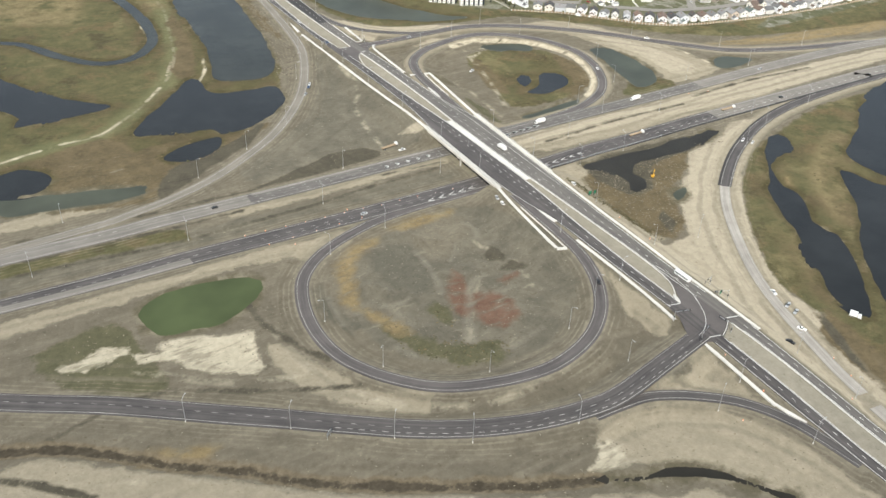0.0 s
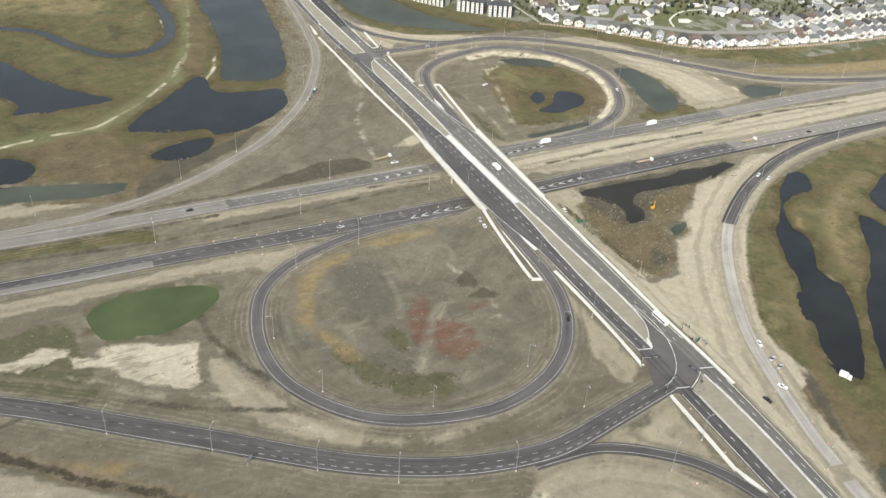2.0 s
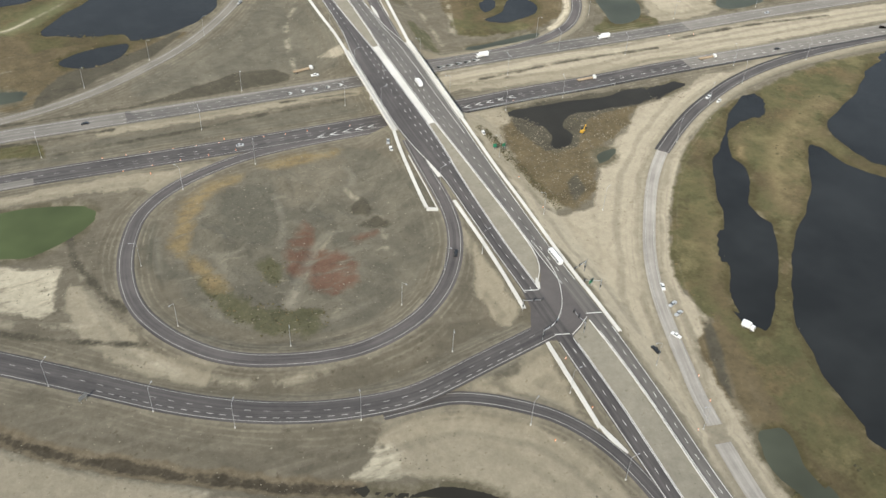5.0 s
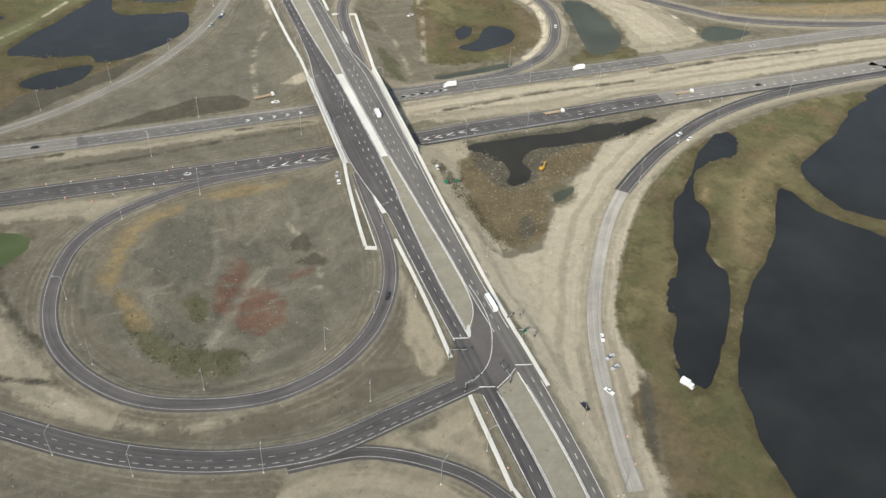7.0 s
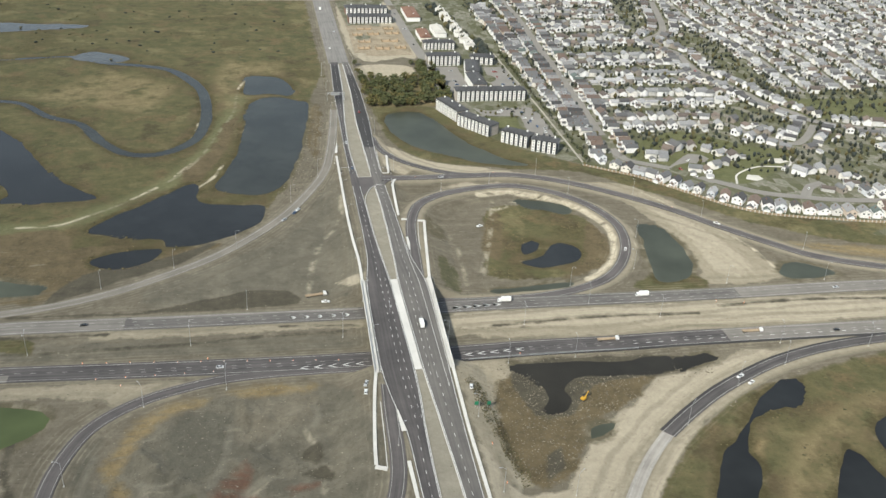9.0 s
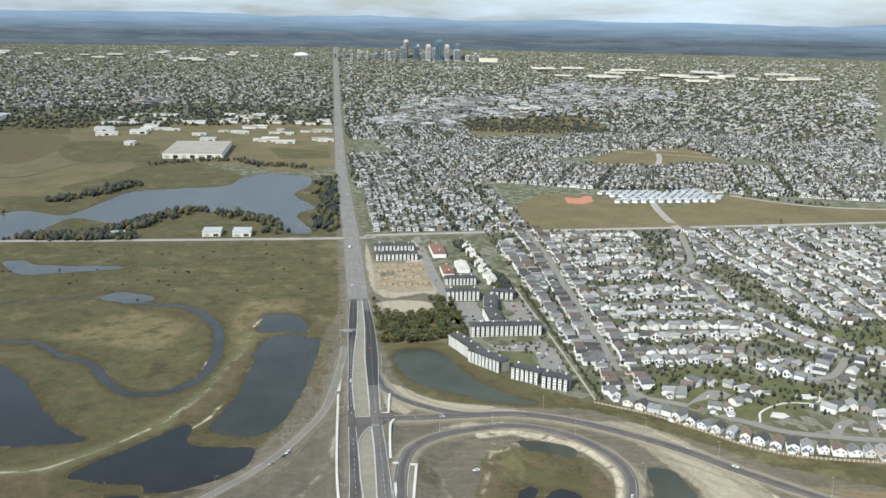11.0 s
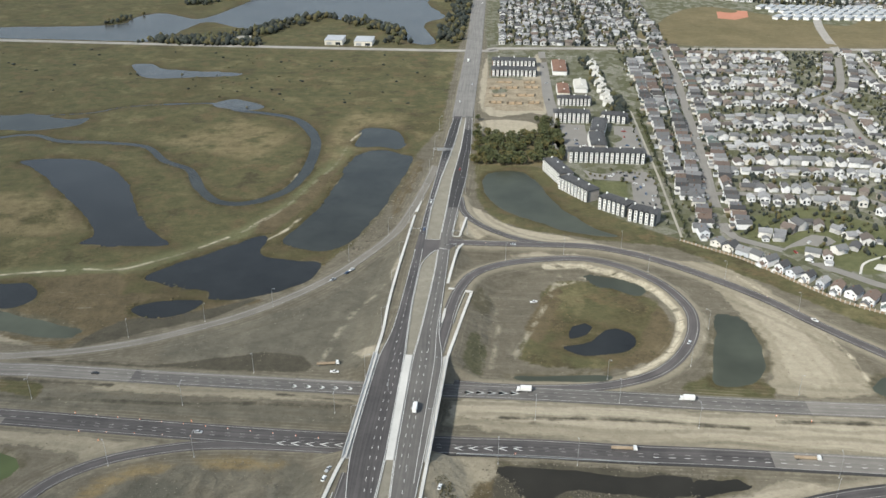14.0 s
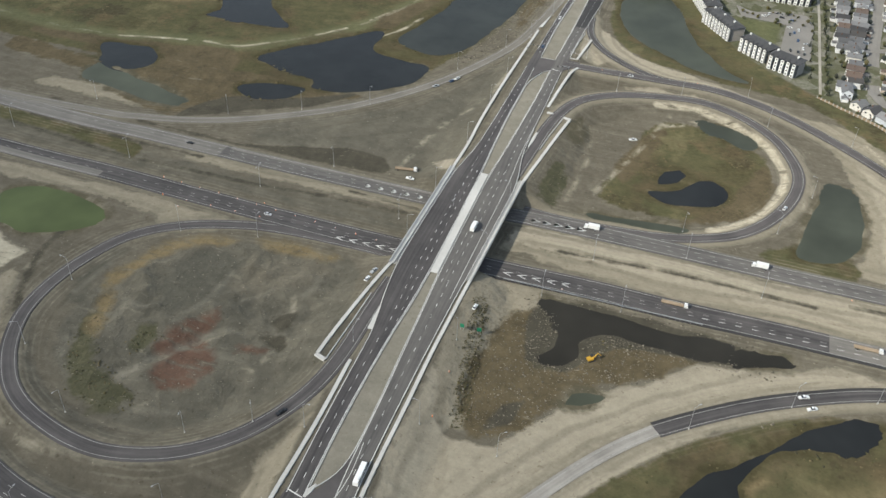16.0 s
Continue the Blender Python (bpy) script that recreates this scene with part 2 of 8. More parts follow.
H1_PTS = flat([(-1400, 118), (-800, 68), (-343, 36), (-240, 33), (-184, 31.5), (-128, 30), (-14, 28.5), (41, 30.5), (120, 30), (224, 28), (343, 28),
               (447, 25), (507, 19), (800, -12), (1500, -90)])
H2_PTS = flat([(-1400, 60), (-800, 13), (-353, -14), (-240, -18), (-180, -21), (-110, -24), (-40, -26), (36, -25.5), (85, -24.5),
               (133, -25.5), (182, -25), (237, -25.5), (397, -28), (450, -30), (800, -62), (1500, -140)])
road("highway_west", H1_PTS, [6, 6, 6.5, 7, 7.5, 7.5, 7.5, 7, 6.5, 6.5, 6.5], M_MID, label="worn grey asphalt highway carriageway with dashed lanes")
road("highway_east", H2_PTS, [5.5, 5.5, 6, 6.5, 8, 8.5, 8.5, 7.5, 7, 7, 7], M_ASPHALT, label="dark fresh asphalt highway carriageway with dashed lanes")

S_LOOP = [(-25, -34, 0), (-54, -33.5, 0), (-90, -34, 0), (-119, -37.2, 0), (-147, -45.8, 0), (-164, -54, 0), (-178, -64.5, 0), (-189, -78, 0),
          (-197, -98, 0), (-201, -117, 0.3), (-201.8, -136, 0.7), (-199.4, -153, 1.2), (-193.3, -168.6, 1.9), (-184.6, -183, 2.6), (-171, -198.4, 3.4),
          (-155.5, -208.8, 4.1), (-137, -216, 4.8), (-120.5, -220.2, 5.5), (-103.6, -221.5, 6.2), (-85, -218, 7.0), (-67, -210, 7.6), (-50.6, -196.4, 8.2),
          (-38.6, -180, 8.7), (-30.8, -163.4, 9.0), (-26.0, -146.6, 9.3), (-23.6, -128, 9.5), (-22.6, -104, 9.7), (-21.8, -86, 9.8), (-20.5, -66, 9.9)]
road("loop_ramp_south", S_LOOP, 4.4, M_RAMP, label="curving asphalt loop ramp between graded dirt shoulders")
N_LOOP = [(30, 38, 0), (56, 36, 0), (92, 37, 0), (120.6, 41, 0), (146, 49.6, 0), (166, 62, 0.3), (183, 83, 0.8), (195, 110, 1.4),
          (199, 137, 2), (194, 160, 2.5), (181, 185, 3), (157, 206, 4), (126, 217, 5), (90, 211, 6), (59, 198, 7), (38, 179, 7.6),
          (28, 153, 8), (23.5, 126, 8.6), (21, 95, 9), (18, 60, 9.4)]
road("loop_ramp_north", N_LOOP, 4.4, M_RAMP, label="curving asphalt loop ramp with pale dirt shoulders")
road("collector_ramp_north", [(14, 238, 6), (52, 240, 5), (89, 243, 4), (137, 245, 2.5), (181, 230, 1.2), (222, 202, 0.5), (258, 170, 0), (286, 136, 0),
                              (315, 103, 0), (345, 75, 0), (394, 53, 0), (460, 34, 0), (560, 10, 0), (800, -12.5, 0)], 4.8, M_RAMP,
     label="grey asphalt ramp curving past the suburb fence")
road("slip_ramp_north", [(18, 345, 2.6), (24, 308, 3.2), (40, 280, 3.6), (66, 257, 4), (90, 246.5, 3.9), (125, 245.6, 2.9)], 3.4, M_ASPHALT,
     label="narrow dark asphalt slip ramp")
S_RAMP = [(-900, 250, 0), (-600, 70, 0), (-447, -42, 0), (-367, -97.5, 0), (-319, -127.6, 0), (-270, -163, 0), (-243.5, -182, 0), (-220, -199.4, 0), (-196, -217.6, 0.8),
          (-174, -231.5, 1.5), (-150, -243.6, 2.6), (-125, -252, 3.5), (-98, -256.8, 4.8), (-80, -256, 5.8), (-54, -251.2, 7.0), (-14, -243, 7.6)]
road("ramp_south", S_RAMP, [5.0, 5.0, 5.0, 5.2, 5.6, 6.6, 7, 6.5, 6], M_ASPHALT, label="wide fresh asphalt ramp with dashed lanes")
road("slip_ramp_south", [(-108, -261.2, 3.9), (-91, -262, 3.9), (-75, -263.6, 3.7), (-60.6, -269.8, 3.5), (-47.6, -278.3, 3.2), (-35, -289, 3.0), (-25.4, -302.4, 2.8), (-19.2, -316.4, 2.5), (-15.6, -330, 2.1), (-12, -352, 1.6)],
     3.8, M_ASPHALT, label="narrow asphalt slip ramp joining the avenue")
road("ramp_west", flat([(-12, 432), (-17, 380), (-25, 315), (-34, 268), (-51, 224), (-72, 183), (-97, 148), (-125, 118), (-154, 95.5), (-190, 73), (-224, 59),
                        (-256, 51.5), (-288, 47), (-400, 45), (-600, 54)], 0.2), 4.2, M_DUSTY, label="dusty old asphalt ramp through graded earth")
E_PTS = flat([(700, -62), (520, -42), (399, -38), (359, -38.2), (329, -40), (300, -42.6), (269, -48), (237, -57.4), (208, -70.2), (181, -84.8), (155.5, -102.2), (134.8, -118.3)])
road("ramp_east_new", E_PTS, 4.6, M_ASPHALT, label="fresh dark asphalt ramp ending at an older section")
road("ramp_east_old", flat([(134.8, -118.3), (119.4, -134.2), (103.6, -153.8), (84.6, -181.7), (71, -204), (60.8, -225), (53, -245.3), (46.8, -264.8), (41.6, -283), (36.8, -300.2), (33.4, -318)]), 3.6, M_OLD,
     label="pale old asphalt ramp beside the sandy strip")
road("service_lane", flat([(30.6, -328), (28.2, -345), (25, -370), (16, -420), (6, -480)]), 4.0, M_OLD, label="pale grey paved lane beside the avenue")

LEFT_Y = (-900, -340, -300, -270, -250, -214, -180, -140, -112, -100, -85, -50, 0, 50, 85, 130, 180, 243, 314, 394, 450, 509, 600)
LEFT_IN = (-4, -4, -3.2, -4.4, -5.4, -5.8, -6.8, -6.4, -5.4, -4.8, -3.6, -2.6, -2.8, -3.0, -4.4, -5.7, -5.6, -6.3, -7.0, -3.7, 0.2, 4, 7)
c, h = road_between(LEFT_Y, (-12, -11.6, -12.2, -13.2, -13.6, -14.6, -15.6, -16, -15.8, -17.2, -20.2, -23.4, -22.2, -20.6, -15.6, -14.3, -13.6, -12.7, -11.7, -9.5, -8.6, -7, -3), LEFT_IN)
road("avenue_south_side", c, h, M_ASPHALT, label="fresh dark asphalt avenue carriageway with white lines")
RIGHT_Y = (-900, -340, -300, -277, -258, -242, -205, -186, -168, -147, -122, -95, -70, -50, 0, 50, 85, 130, 180, 243, 314, 394, 486, 560, 600)
RIGHT_IN = (9.4, 9.6, 10.8, 10.2, 9.2, 8.3, 6.0, 5.4, 5.4, 5.2, 4.4, 3.8, 3.0, 2.4, 2.3, 2.2, 4.1, 5.5, 6.6, 6.2, 7, 7.5, 11.2, 11.7, 11.5)
c, h = road_between(RIGHT_Y, RIGHT_IN, (16, 16.4, 18, 17.6, 17.5, 17, 15, 15, 15.2, 15.6, 16.2, 17, 18, 19.0, 20.8, 22.8, 17.2, 16.4, 16.3, 15.6, 17.8, 21.8, 23.0, 21, 20))
road("avenue_north_side", c, h, M_MID, label="worn asphalt avenue carriageway with white lines")
road("avenue_far", flat([(7.5, 596), (7.6, 760), (7.6, 932), (4, 1250), (1, 1640), (3, 2300), (5, 2990), (8, 3600), (10, 4300)], 0.5), [12.5, 12.5, 12, 12, 11, 11, 11], M_AVE,
     label="straight grey main avenue running to the city")
road("cross_street", flat([(-1800, 965), (-575, 934), (-12, 930), (50, 948), (296, 968), (875, 1006), (1900, 1080)], 0.2), 6.5, M_OLD,
     label="straight grey cross street")
ROADS["avenue_far"]["lift"] = 0.55
for k in ("avenue_south_side", "avenue_north_side"):
    ROADS[k]["lift"] = 0.42
for k in ("slip_ramp_north", "loop_ramp_south", "loop_ramp_north", "ramp_east_new", "ramp_west"):
    ROADS[k]["lift"] = 0.24
ROADS["slip_ramp_south"]["lift"] = 0.36


def strip_mesh(name, c, lo, hi, material, z_add=0.3, thick=0.0):
    """A ribbon along c between the offsets lo and hi (to the right of the way), with skirts when thick."""
    d = np.gradient(c[:, :2], axis=0)
    d /= np.linalg.norm(d, axis=1)[:, None] + 1e-9
    nrm = np.stack([d[:, 1], -d[:, 0]], 1)
    lo, hi = np.broadcast_to(lo, len(c)), np.broadcast_to(hi, len(c))
    run = np.r_[0, np.cumsum(np.linalg.norm(np.diff(c[:, :2], axis=0), axis=1))]
    rows = []
    uv = []
    c = np.column_stack([c[:, :2], c[:, 2] + rim_z(c[:, 0], c[:, 1])])
    cols = [(lo, -thick), (lo, 0), ((lo + hi) / 2, 0.0), (hi, 0), (hi, -thick)] if thick else [(lo, 0), ((lo + hi) / 2, 0.0), (hi, 0)]
    for off, dz in cols:
        rows.append(np.column_stack([c[:, :2] + nrm * off[:, None], c[:, 2] + z_add + dz]))
        uv.append(np.column_stack([off, run]))
    n, w = len(c), len(cols)
    v = np.stack(rows, 1).reshape(-1, 3)
    u = np.stack(uv, 1).reshape(-1, 2)
    f = [(i * w + j, i * w + j + 1, (i + 1) * w + j + 1, (i + 1) * w + j) for i in range(n - 1) for j in range(w - 1)]
    f = [q[::-1] for q in f]
    return mesh_of(name, v, f, material, u)


ROAD_OBS = {}
for k, r in ROADS.items():
    ob = new(k, strip_mesh(k, r["c"], -r["h"], r["h"], r["mat"], r["lift"], 0.35))
    tagged(ob, r["label"], "road", kind="structure")
    ROAD_OBS[k] = ob

# walks beside the avenue, whose banks the ground follows
WALKS = [[(-20.4, 297), (-21.2, 256), (-22.8, 171), (-22.8, 121), (-21.8, 86), (-22.6, 54)], [(-26.0, -54), (-28.2, -66), (-31.2, -88), (-34.5, -118), (-35.8, -134)],
         [(20.9, -54), (19.8, -80), (18.6, -114), (18.2, -152), (17.3, -203), (18.2, -232), (18.9, -256)], [(25, 54), (28.4, 80), (32.8, 115), (37, 146)], [(-20.4, -137), (-19.7, -172), (-19.4, -204), (-19, -223)],
         [(-18.2, -252), (-17.2, -268), (-17.3, -285), (-17.3, -303)], [(24.6, 233), (20.4, 221), (19.8, 190), (20.2, 154)], [(21.8, 298), (22.4, 276), (22.6, 253)], [(-20, 305), (-18.6, 318), (-17.2, 332)]]

# older, paler stretches of the highway
M_PALE = asphalt("bleached_asphalt", (0.112, 0.106, 0.098), (0.200, 0.188, 0.174))
for key, lo, hi, a, b in (("highway_west", -900, -178, -1.0, 1.0), ("highway_west", -178, -24, -1.0, -0.55), ("highway_east", 216, 900, -1.0, 1.0), ("highway_west", 250, 900, -1.0, 1.0), ("highway_east", -900, -236, 0.1, 1.0)):
    r = ROADS[key]
    sel = (r["c"][:, 0] > lo) & (r["c"][:, 0] < hi)
    c, h = r["c"][sel], r["h"][sel] - 0.1
    tagged(new("old_lane", strip_mesh("old_lane", c, a * h, b * h, M_PALE, r["lift"] + 0.012)), "bleached older stretch of highway asphalt", "road", kind="structure")

r = ROADS["highway_east"]
sel = (r["c"][:, 0] > 28) & (r["c"][:, 0] < 470)
c, h = r["c"][sel], r["h"][sel]
tagged(new("outer_shoulder", strip_mesh("outer_shoulder", c, h - 1.5, h + 0.9, M_NEW, r["lift"] + 0.014, 0.2)), "black asphalt outer shoulder of the highway", "road", kind="structure")
r = ROADS["ramp_east_new"]
c, h = r["c"][r["c"][:, 0] < 420], r["h"][r["c"][:, 0] < 420]
tagged(new("outer_shoulder", strip_mesh("outer_shoulder", c, h - 1.0, h + 0.7, M_NEW, r["lift"] + 0.014, 0.2)), "black asphalt outer shoulder of the ramp", "road", kind="structure")

# new paving on the avenue's north stretch
for key, lo, hi in (("avenue_south_side", 448, 592), ("avenue_north_side", 312, 556)):
    r = ROADS[key]
    sel = (r["c"][:, 1] > lo) & (r["c"][:, 1] < hi)
    c, h = r["c"][sel], r["h"][sel] - 0.2
    tagged(new("new_paving", strip_mesh("new_paving", c, -h, h, M_NEW, r["lift"] + 0.012)), "black newly laid asphalt on the avenue", "road", kind="structure")

# ---------------------------------------------------------------- ponds, shores and ground cover (outlines in metres)
PONDS = {
    "green": (M_WATER_GREEN, [(-284.7, -60), (-280, -53.6), (-267, -47.5), (-248.7, -47), (-227, -50.8), (-214.4, -55.3), (-210.5, -62.5), (-214, -71.6), (-226, -83.8), (-245, -90), (-265, -89), (-279, -84.3), (-284.2, -73.4)]),
    "channel": (M_WATER, [(240.5, -76), (234.5, -90.2), (223, -102), (207, -104), (199.7, -109), (189, -116.3), (175, -138.8), (175.7, -146.3), (173, -158.5), (163, -173.8), (154.7, -183), (154.2, -194.5), (155.5, -203.5), (150, -215.4), (135, -236.2), (118.3, -254.6), (105, -268.2), (95, -278.4), (89.5, -269), (91.7, -254.2), (102.5, -234.4), (115, -213.6), (126.6, -196), (134.8, -181.8), (146.3, -161.8), (155, -145.8), (160, -137.6), (175, -125.8), (189.4, -109.2), (204, -95.5), (217, -84.3), (231, -78.6)]),
    "upper": (M_WATER, [(480, -40), (358.6, -69), (333.4, -85.8), (312.4, -100), (298, -107.5), (274.8, -119.5), (261.8, -128), (257, -139.7), (257, -153.9), (258.6, -168.3), (266, -181), (310, -210), (420, -200), (520, -120)]),
    "great": (M_WATER, [(234.8, -143.5), (238, -149), (243, -169.7), (256, -191), (285, -235), (285, -310), (220, -380), (140, -390), (99, -357), (99.3, -343.3), (100, -331), (102, -316.8), (107, -298.7), (112, -284), (117, -272.5), (126.8, -257.7), (139, -242.7), (152, -226.8), (164.7, -215.2), (185, -199.6), (204, -182), (214.5, -166.4), (225, -153)]),
    "dark": (M_WATER_MURKY, [(64, -40.4), (83, -41.4), (104.6, -42.4), (125.4, -45), (149.4, -44.2), (164.2, -46.3), (163.9, -54.4), (150, -57.8), (131, -59.2), (112.3, -60.6), (98.3, -59), (87.2, -70.6), (89.4, -82.2), (82.8, -90.5), (71, -93), (68.5, -87.6), (75, -77.3), (74.6, -66.3), (72, -54.5), (63.4, -46.3)]),
    "loop": (M_WATER, [(103, 88.4), (112.5, 91.8), (123, 98), (134, 113.3), (142.2, 117.3), (152, 111.7), (155.2, 99.4), (146.7, 87), (131.7, 81.4), (117.7, 78.4), (106, 83.8)]),
    "loop_small": (M_WATER, [(111.4, 117.2), (120.7, 123), (126.2, 117.8), (121, 107), (109, 101), (107.8, 108.3)]),
    "west": (M_WATER, [(-222.3, 168), (-203.5, 196), (-184, 215), (-164, 238), (-147, 253), (-142.5, 238), (-144, 223), (-136.3, 212), (-104, 206), (-89, 202), (-92.5, 173), (-109, 155.6), (-137.4, 137.9), (-162, 137.4), (-166, 149), (-202, 158)]),
    "north": (M_RIVER, [(-129.5, 243), (-120, 280), (-110, 331), (-106, 373.5), (-101.4, 424), (-101, 452), (-90, 471), (-72, 478), (-47, 465), (-37.5, 455), (-41.8, 400), (-50, 338), (-60, 283), (-71, 245), (-89, 226), (-113, 230)]),
    "north_small": (M_RIVER, [(-104.5, 488), (-105.2, 520), (-99, 548), (-72, 548), (-56, 526), (-52.8, 484), (-78, 488)]),
    "marsh_lake": (M_WATER, [(-447, 412), (-416, 424), (-369, 419), (-328, 383), (-295, 330), (-264, 271), (-232, 238), (-224, 227), (-247, 223), (-272, 223), (-301, 224), (-295, 237), (-312, 270), (-345, 309), (-380, 347), (-417, 388)]),
    "marsh_long": (M_RIVER, [(-640, 520), (-585, 540), (-548, 561), (-509, 568), (-460, 555), (-436, 563), (-441, 532), (-482, 512), (-523, 510), (-558, 492), (-620, 480)]),
    "marsh_edge": (M_RIVER, [(-545, 441), (-505, 427), (-474, 363), (-500, 350), (-550, 380)]),
    "far_pond": (M_LAKE, [(-479, 808), (-451, 813), (-417, 787), (-306, 774), (-311, 764), (-416, 741), (-444, 752)]),
    "oxbow": (M_LAKE, [(-307, 626), (-286, 653), (-243, 628), (-245, 612), (-281, 611)]),
    "ditch_west": (M_WATER, [(-350, 143), (-330, 150), (-306, 149), (-292, 127), (-309, 111), (-335, 121)]),
    "ditch_mid": (M_WATER, [(-215, 117), (-199, 130), (-166, 134), (-171, 116), (-199, 106)]),
    "grey_pool": (M_WATER_TEAL, [(-330, 110), (-285, 100), (-264, 95), (-241, 84), (-244, 74), (-266, 74), (-286, 79), (-330, 88)]),
    "lagoon": (M_WATER_TEAL, [(39.6, 412), (58.5, 424), (81, 420), (90, 394), (104, 358), (118, 324), (141, 289), (160, 274), (124, 278), (93, 297), (63, 325), (47, 344), (40.2, 373)]),
    "teal_east": (M_WATER_TEAL, [(221, 140), (231, 138), (240, 116), (240, 92), (235, 68), (222, 52), (200, 50), (202, 73), (208, 100)]),
    "teal_arc": (M_WATER_TEAL, [(128, 196), (146, 195.5), (164, 188), (171, 174), (161, 166), (146, 176), (133, 186)]),
    "teal_ditch": (M_WATER_TEAL, [(68, 49), (92, 52), (118, 55.6), (133, 54), (128, 49.2), (103, 46.2), (77.5, 45)]),
    "teal_far": (M_WATER_TEAL, [(311, 67), (322.6, 69.6), (336, 60), (346, 49), (326, 43.4), (305, 44), (300, 55)]),
    "teal_west": (M_WATER_TEAL, [(43, 158), (51, 150), (46, 128), (39, 134)]),
    "murky_strip": (M_WATER_MURKY, [(168, -51.5), (180, -46.5), (193.5, -42.5), (200, -49.5), (188, -54), (169, -57)]),
    "murky_hollow": (M_WATER_TEAL, [(90.5, -107), (99, -104), (108.4, -104.4), (105, -110), (97.5, -115.6), (88.6, -117)]),
    "gully_pool": (M_WATER_MURKY, [(-128, -294.5), (-112, -300.5), (-97, -304), (-84, -310.2), (-72.8, -321.8), (-63.8, -335.2), (-56, -349), (-61.4, -348), (-73, -329.2), (-84.3, -317.6), (-98.7, -309.2), (-114, -304)]),
    "murky": (M_WATER_TEAL, [(50.5, -327.5), (61.6, -330.5), (62.4, -337), (58.6, -353), (57.6, -365.3), (58, -371), (46, -364.5), (42.8, -353.4), (45, -338.3)]),
    "lake": (M_LAKE, [(-900, 1010), (-622, 1060), (-595, 1130), (-557, 1162), (-478, 1126), (-441, 1252), (-419, 1337), (-327, 1378), (-240, 1407), (-215, 1495), (-172, 1553),
                      (-77, 1528), (-66, 1422), (-95, 1309), (-57, 1185), (-84, 1111), (-54, 979), (-95, 980), (-115, 1066), (-163, 1114), (-226, 1140), (-290, 1167),
                      (-326, 1144), (-364, 1053), (-451, 1101), (-476, 1058), (-498, 957), (-578, 952), (-900, 960)]),
}
RIVER = [(-640, 430), (-560, 440), (-508, 484), (-474, 496), (-433, 478), (-387, 477), (-334, 468), (-298, 427), (-263, 402), (-239, 358), (-213, 325), (-186, 320),
         (-163, 337), (-148, 367), (-143.5, 430), (-151, 500), (-171, 549), (-195, 581), (-232, 597), (-270, 607), (-306, 632), (-404, 612), (-442, 582), (-500, 566)]
river_c = np.column_stack([spline(RIVER, 5.0), np.zeros(len(spline(RIVER, 5.0)))])
river_w = np.interp(np.linspace(0, 1, len(river_c)), (0, 0.3, 0.6, 0.75, 0.85, 1), (4.0, 4.6, 6.2, 5.2, 2.6, 2.2))

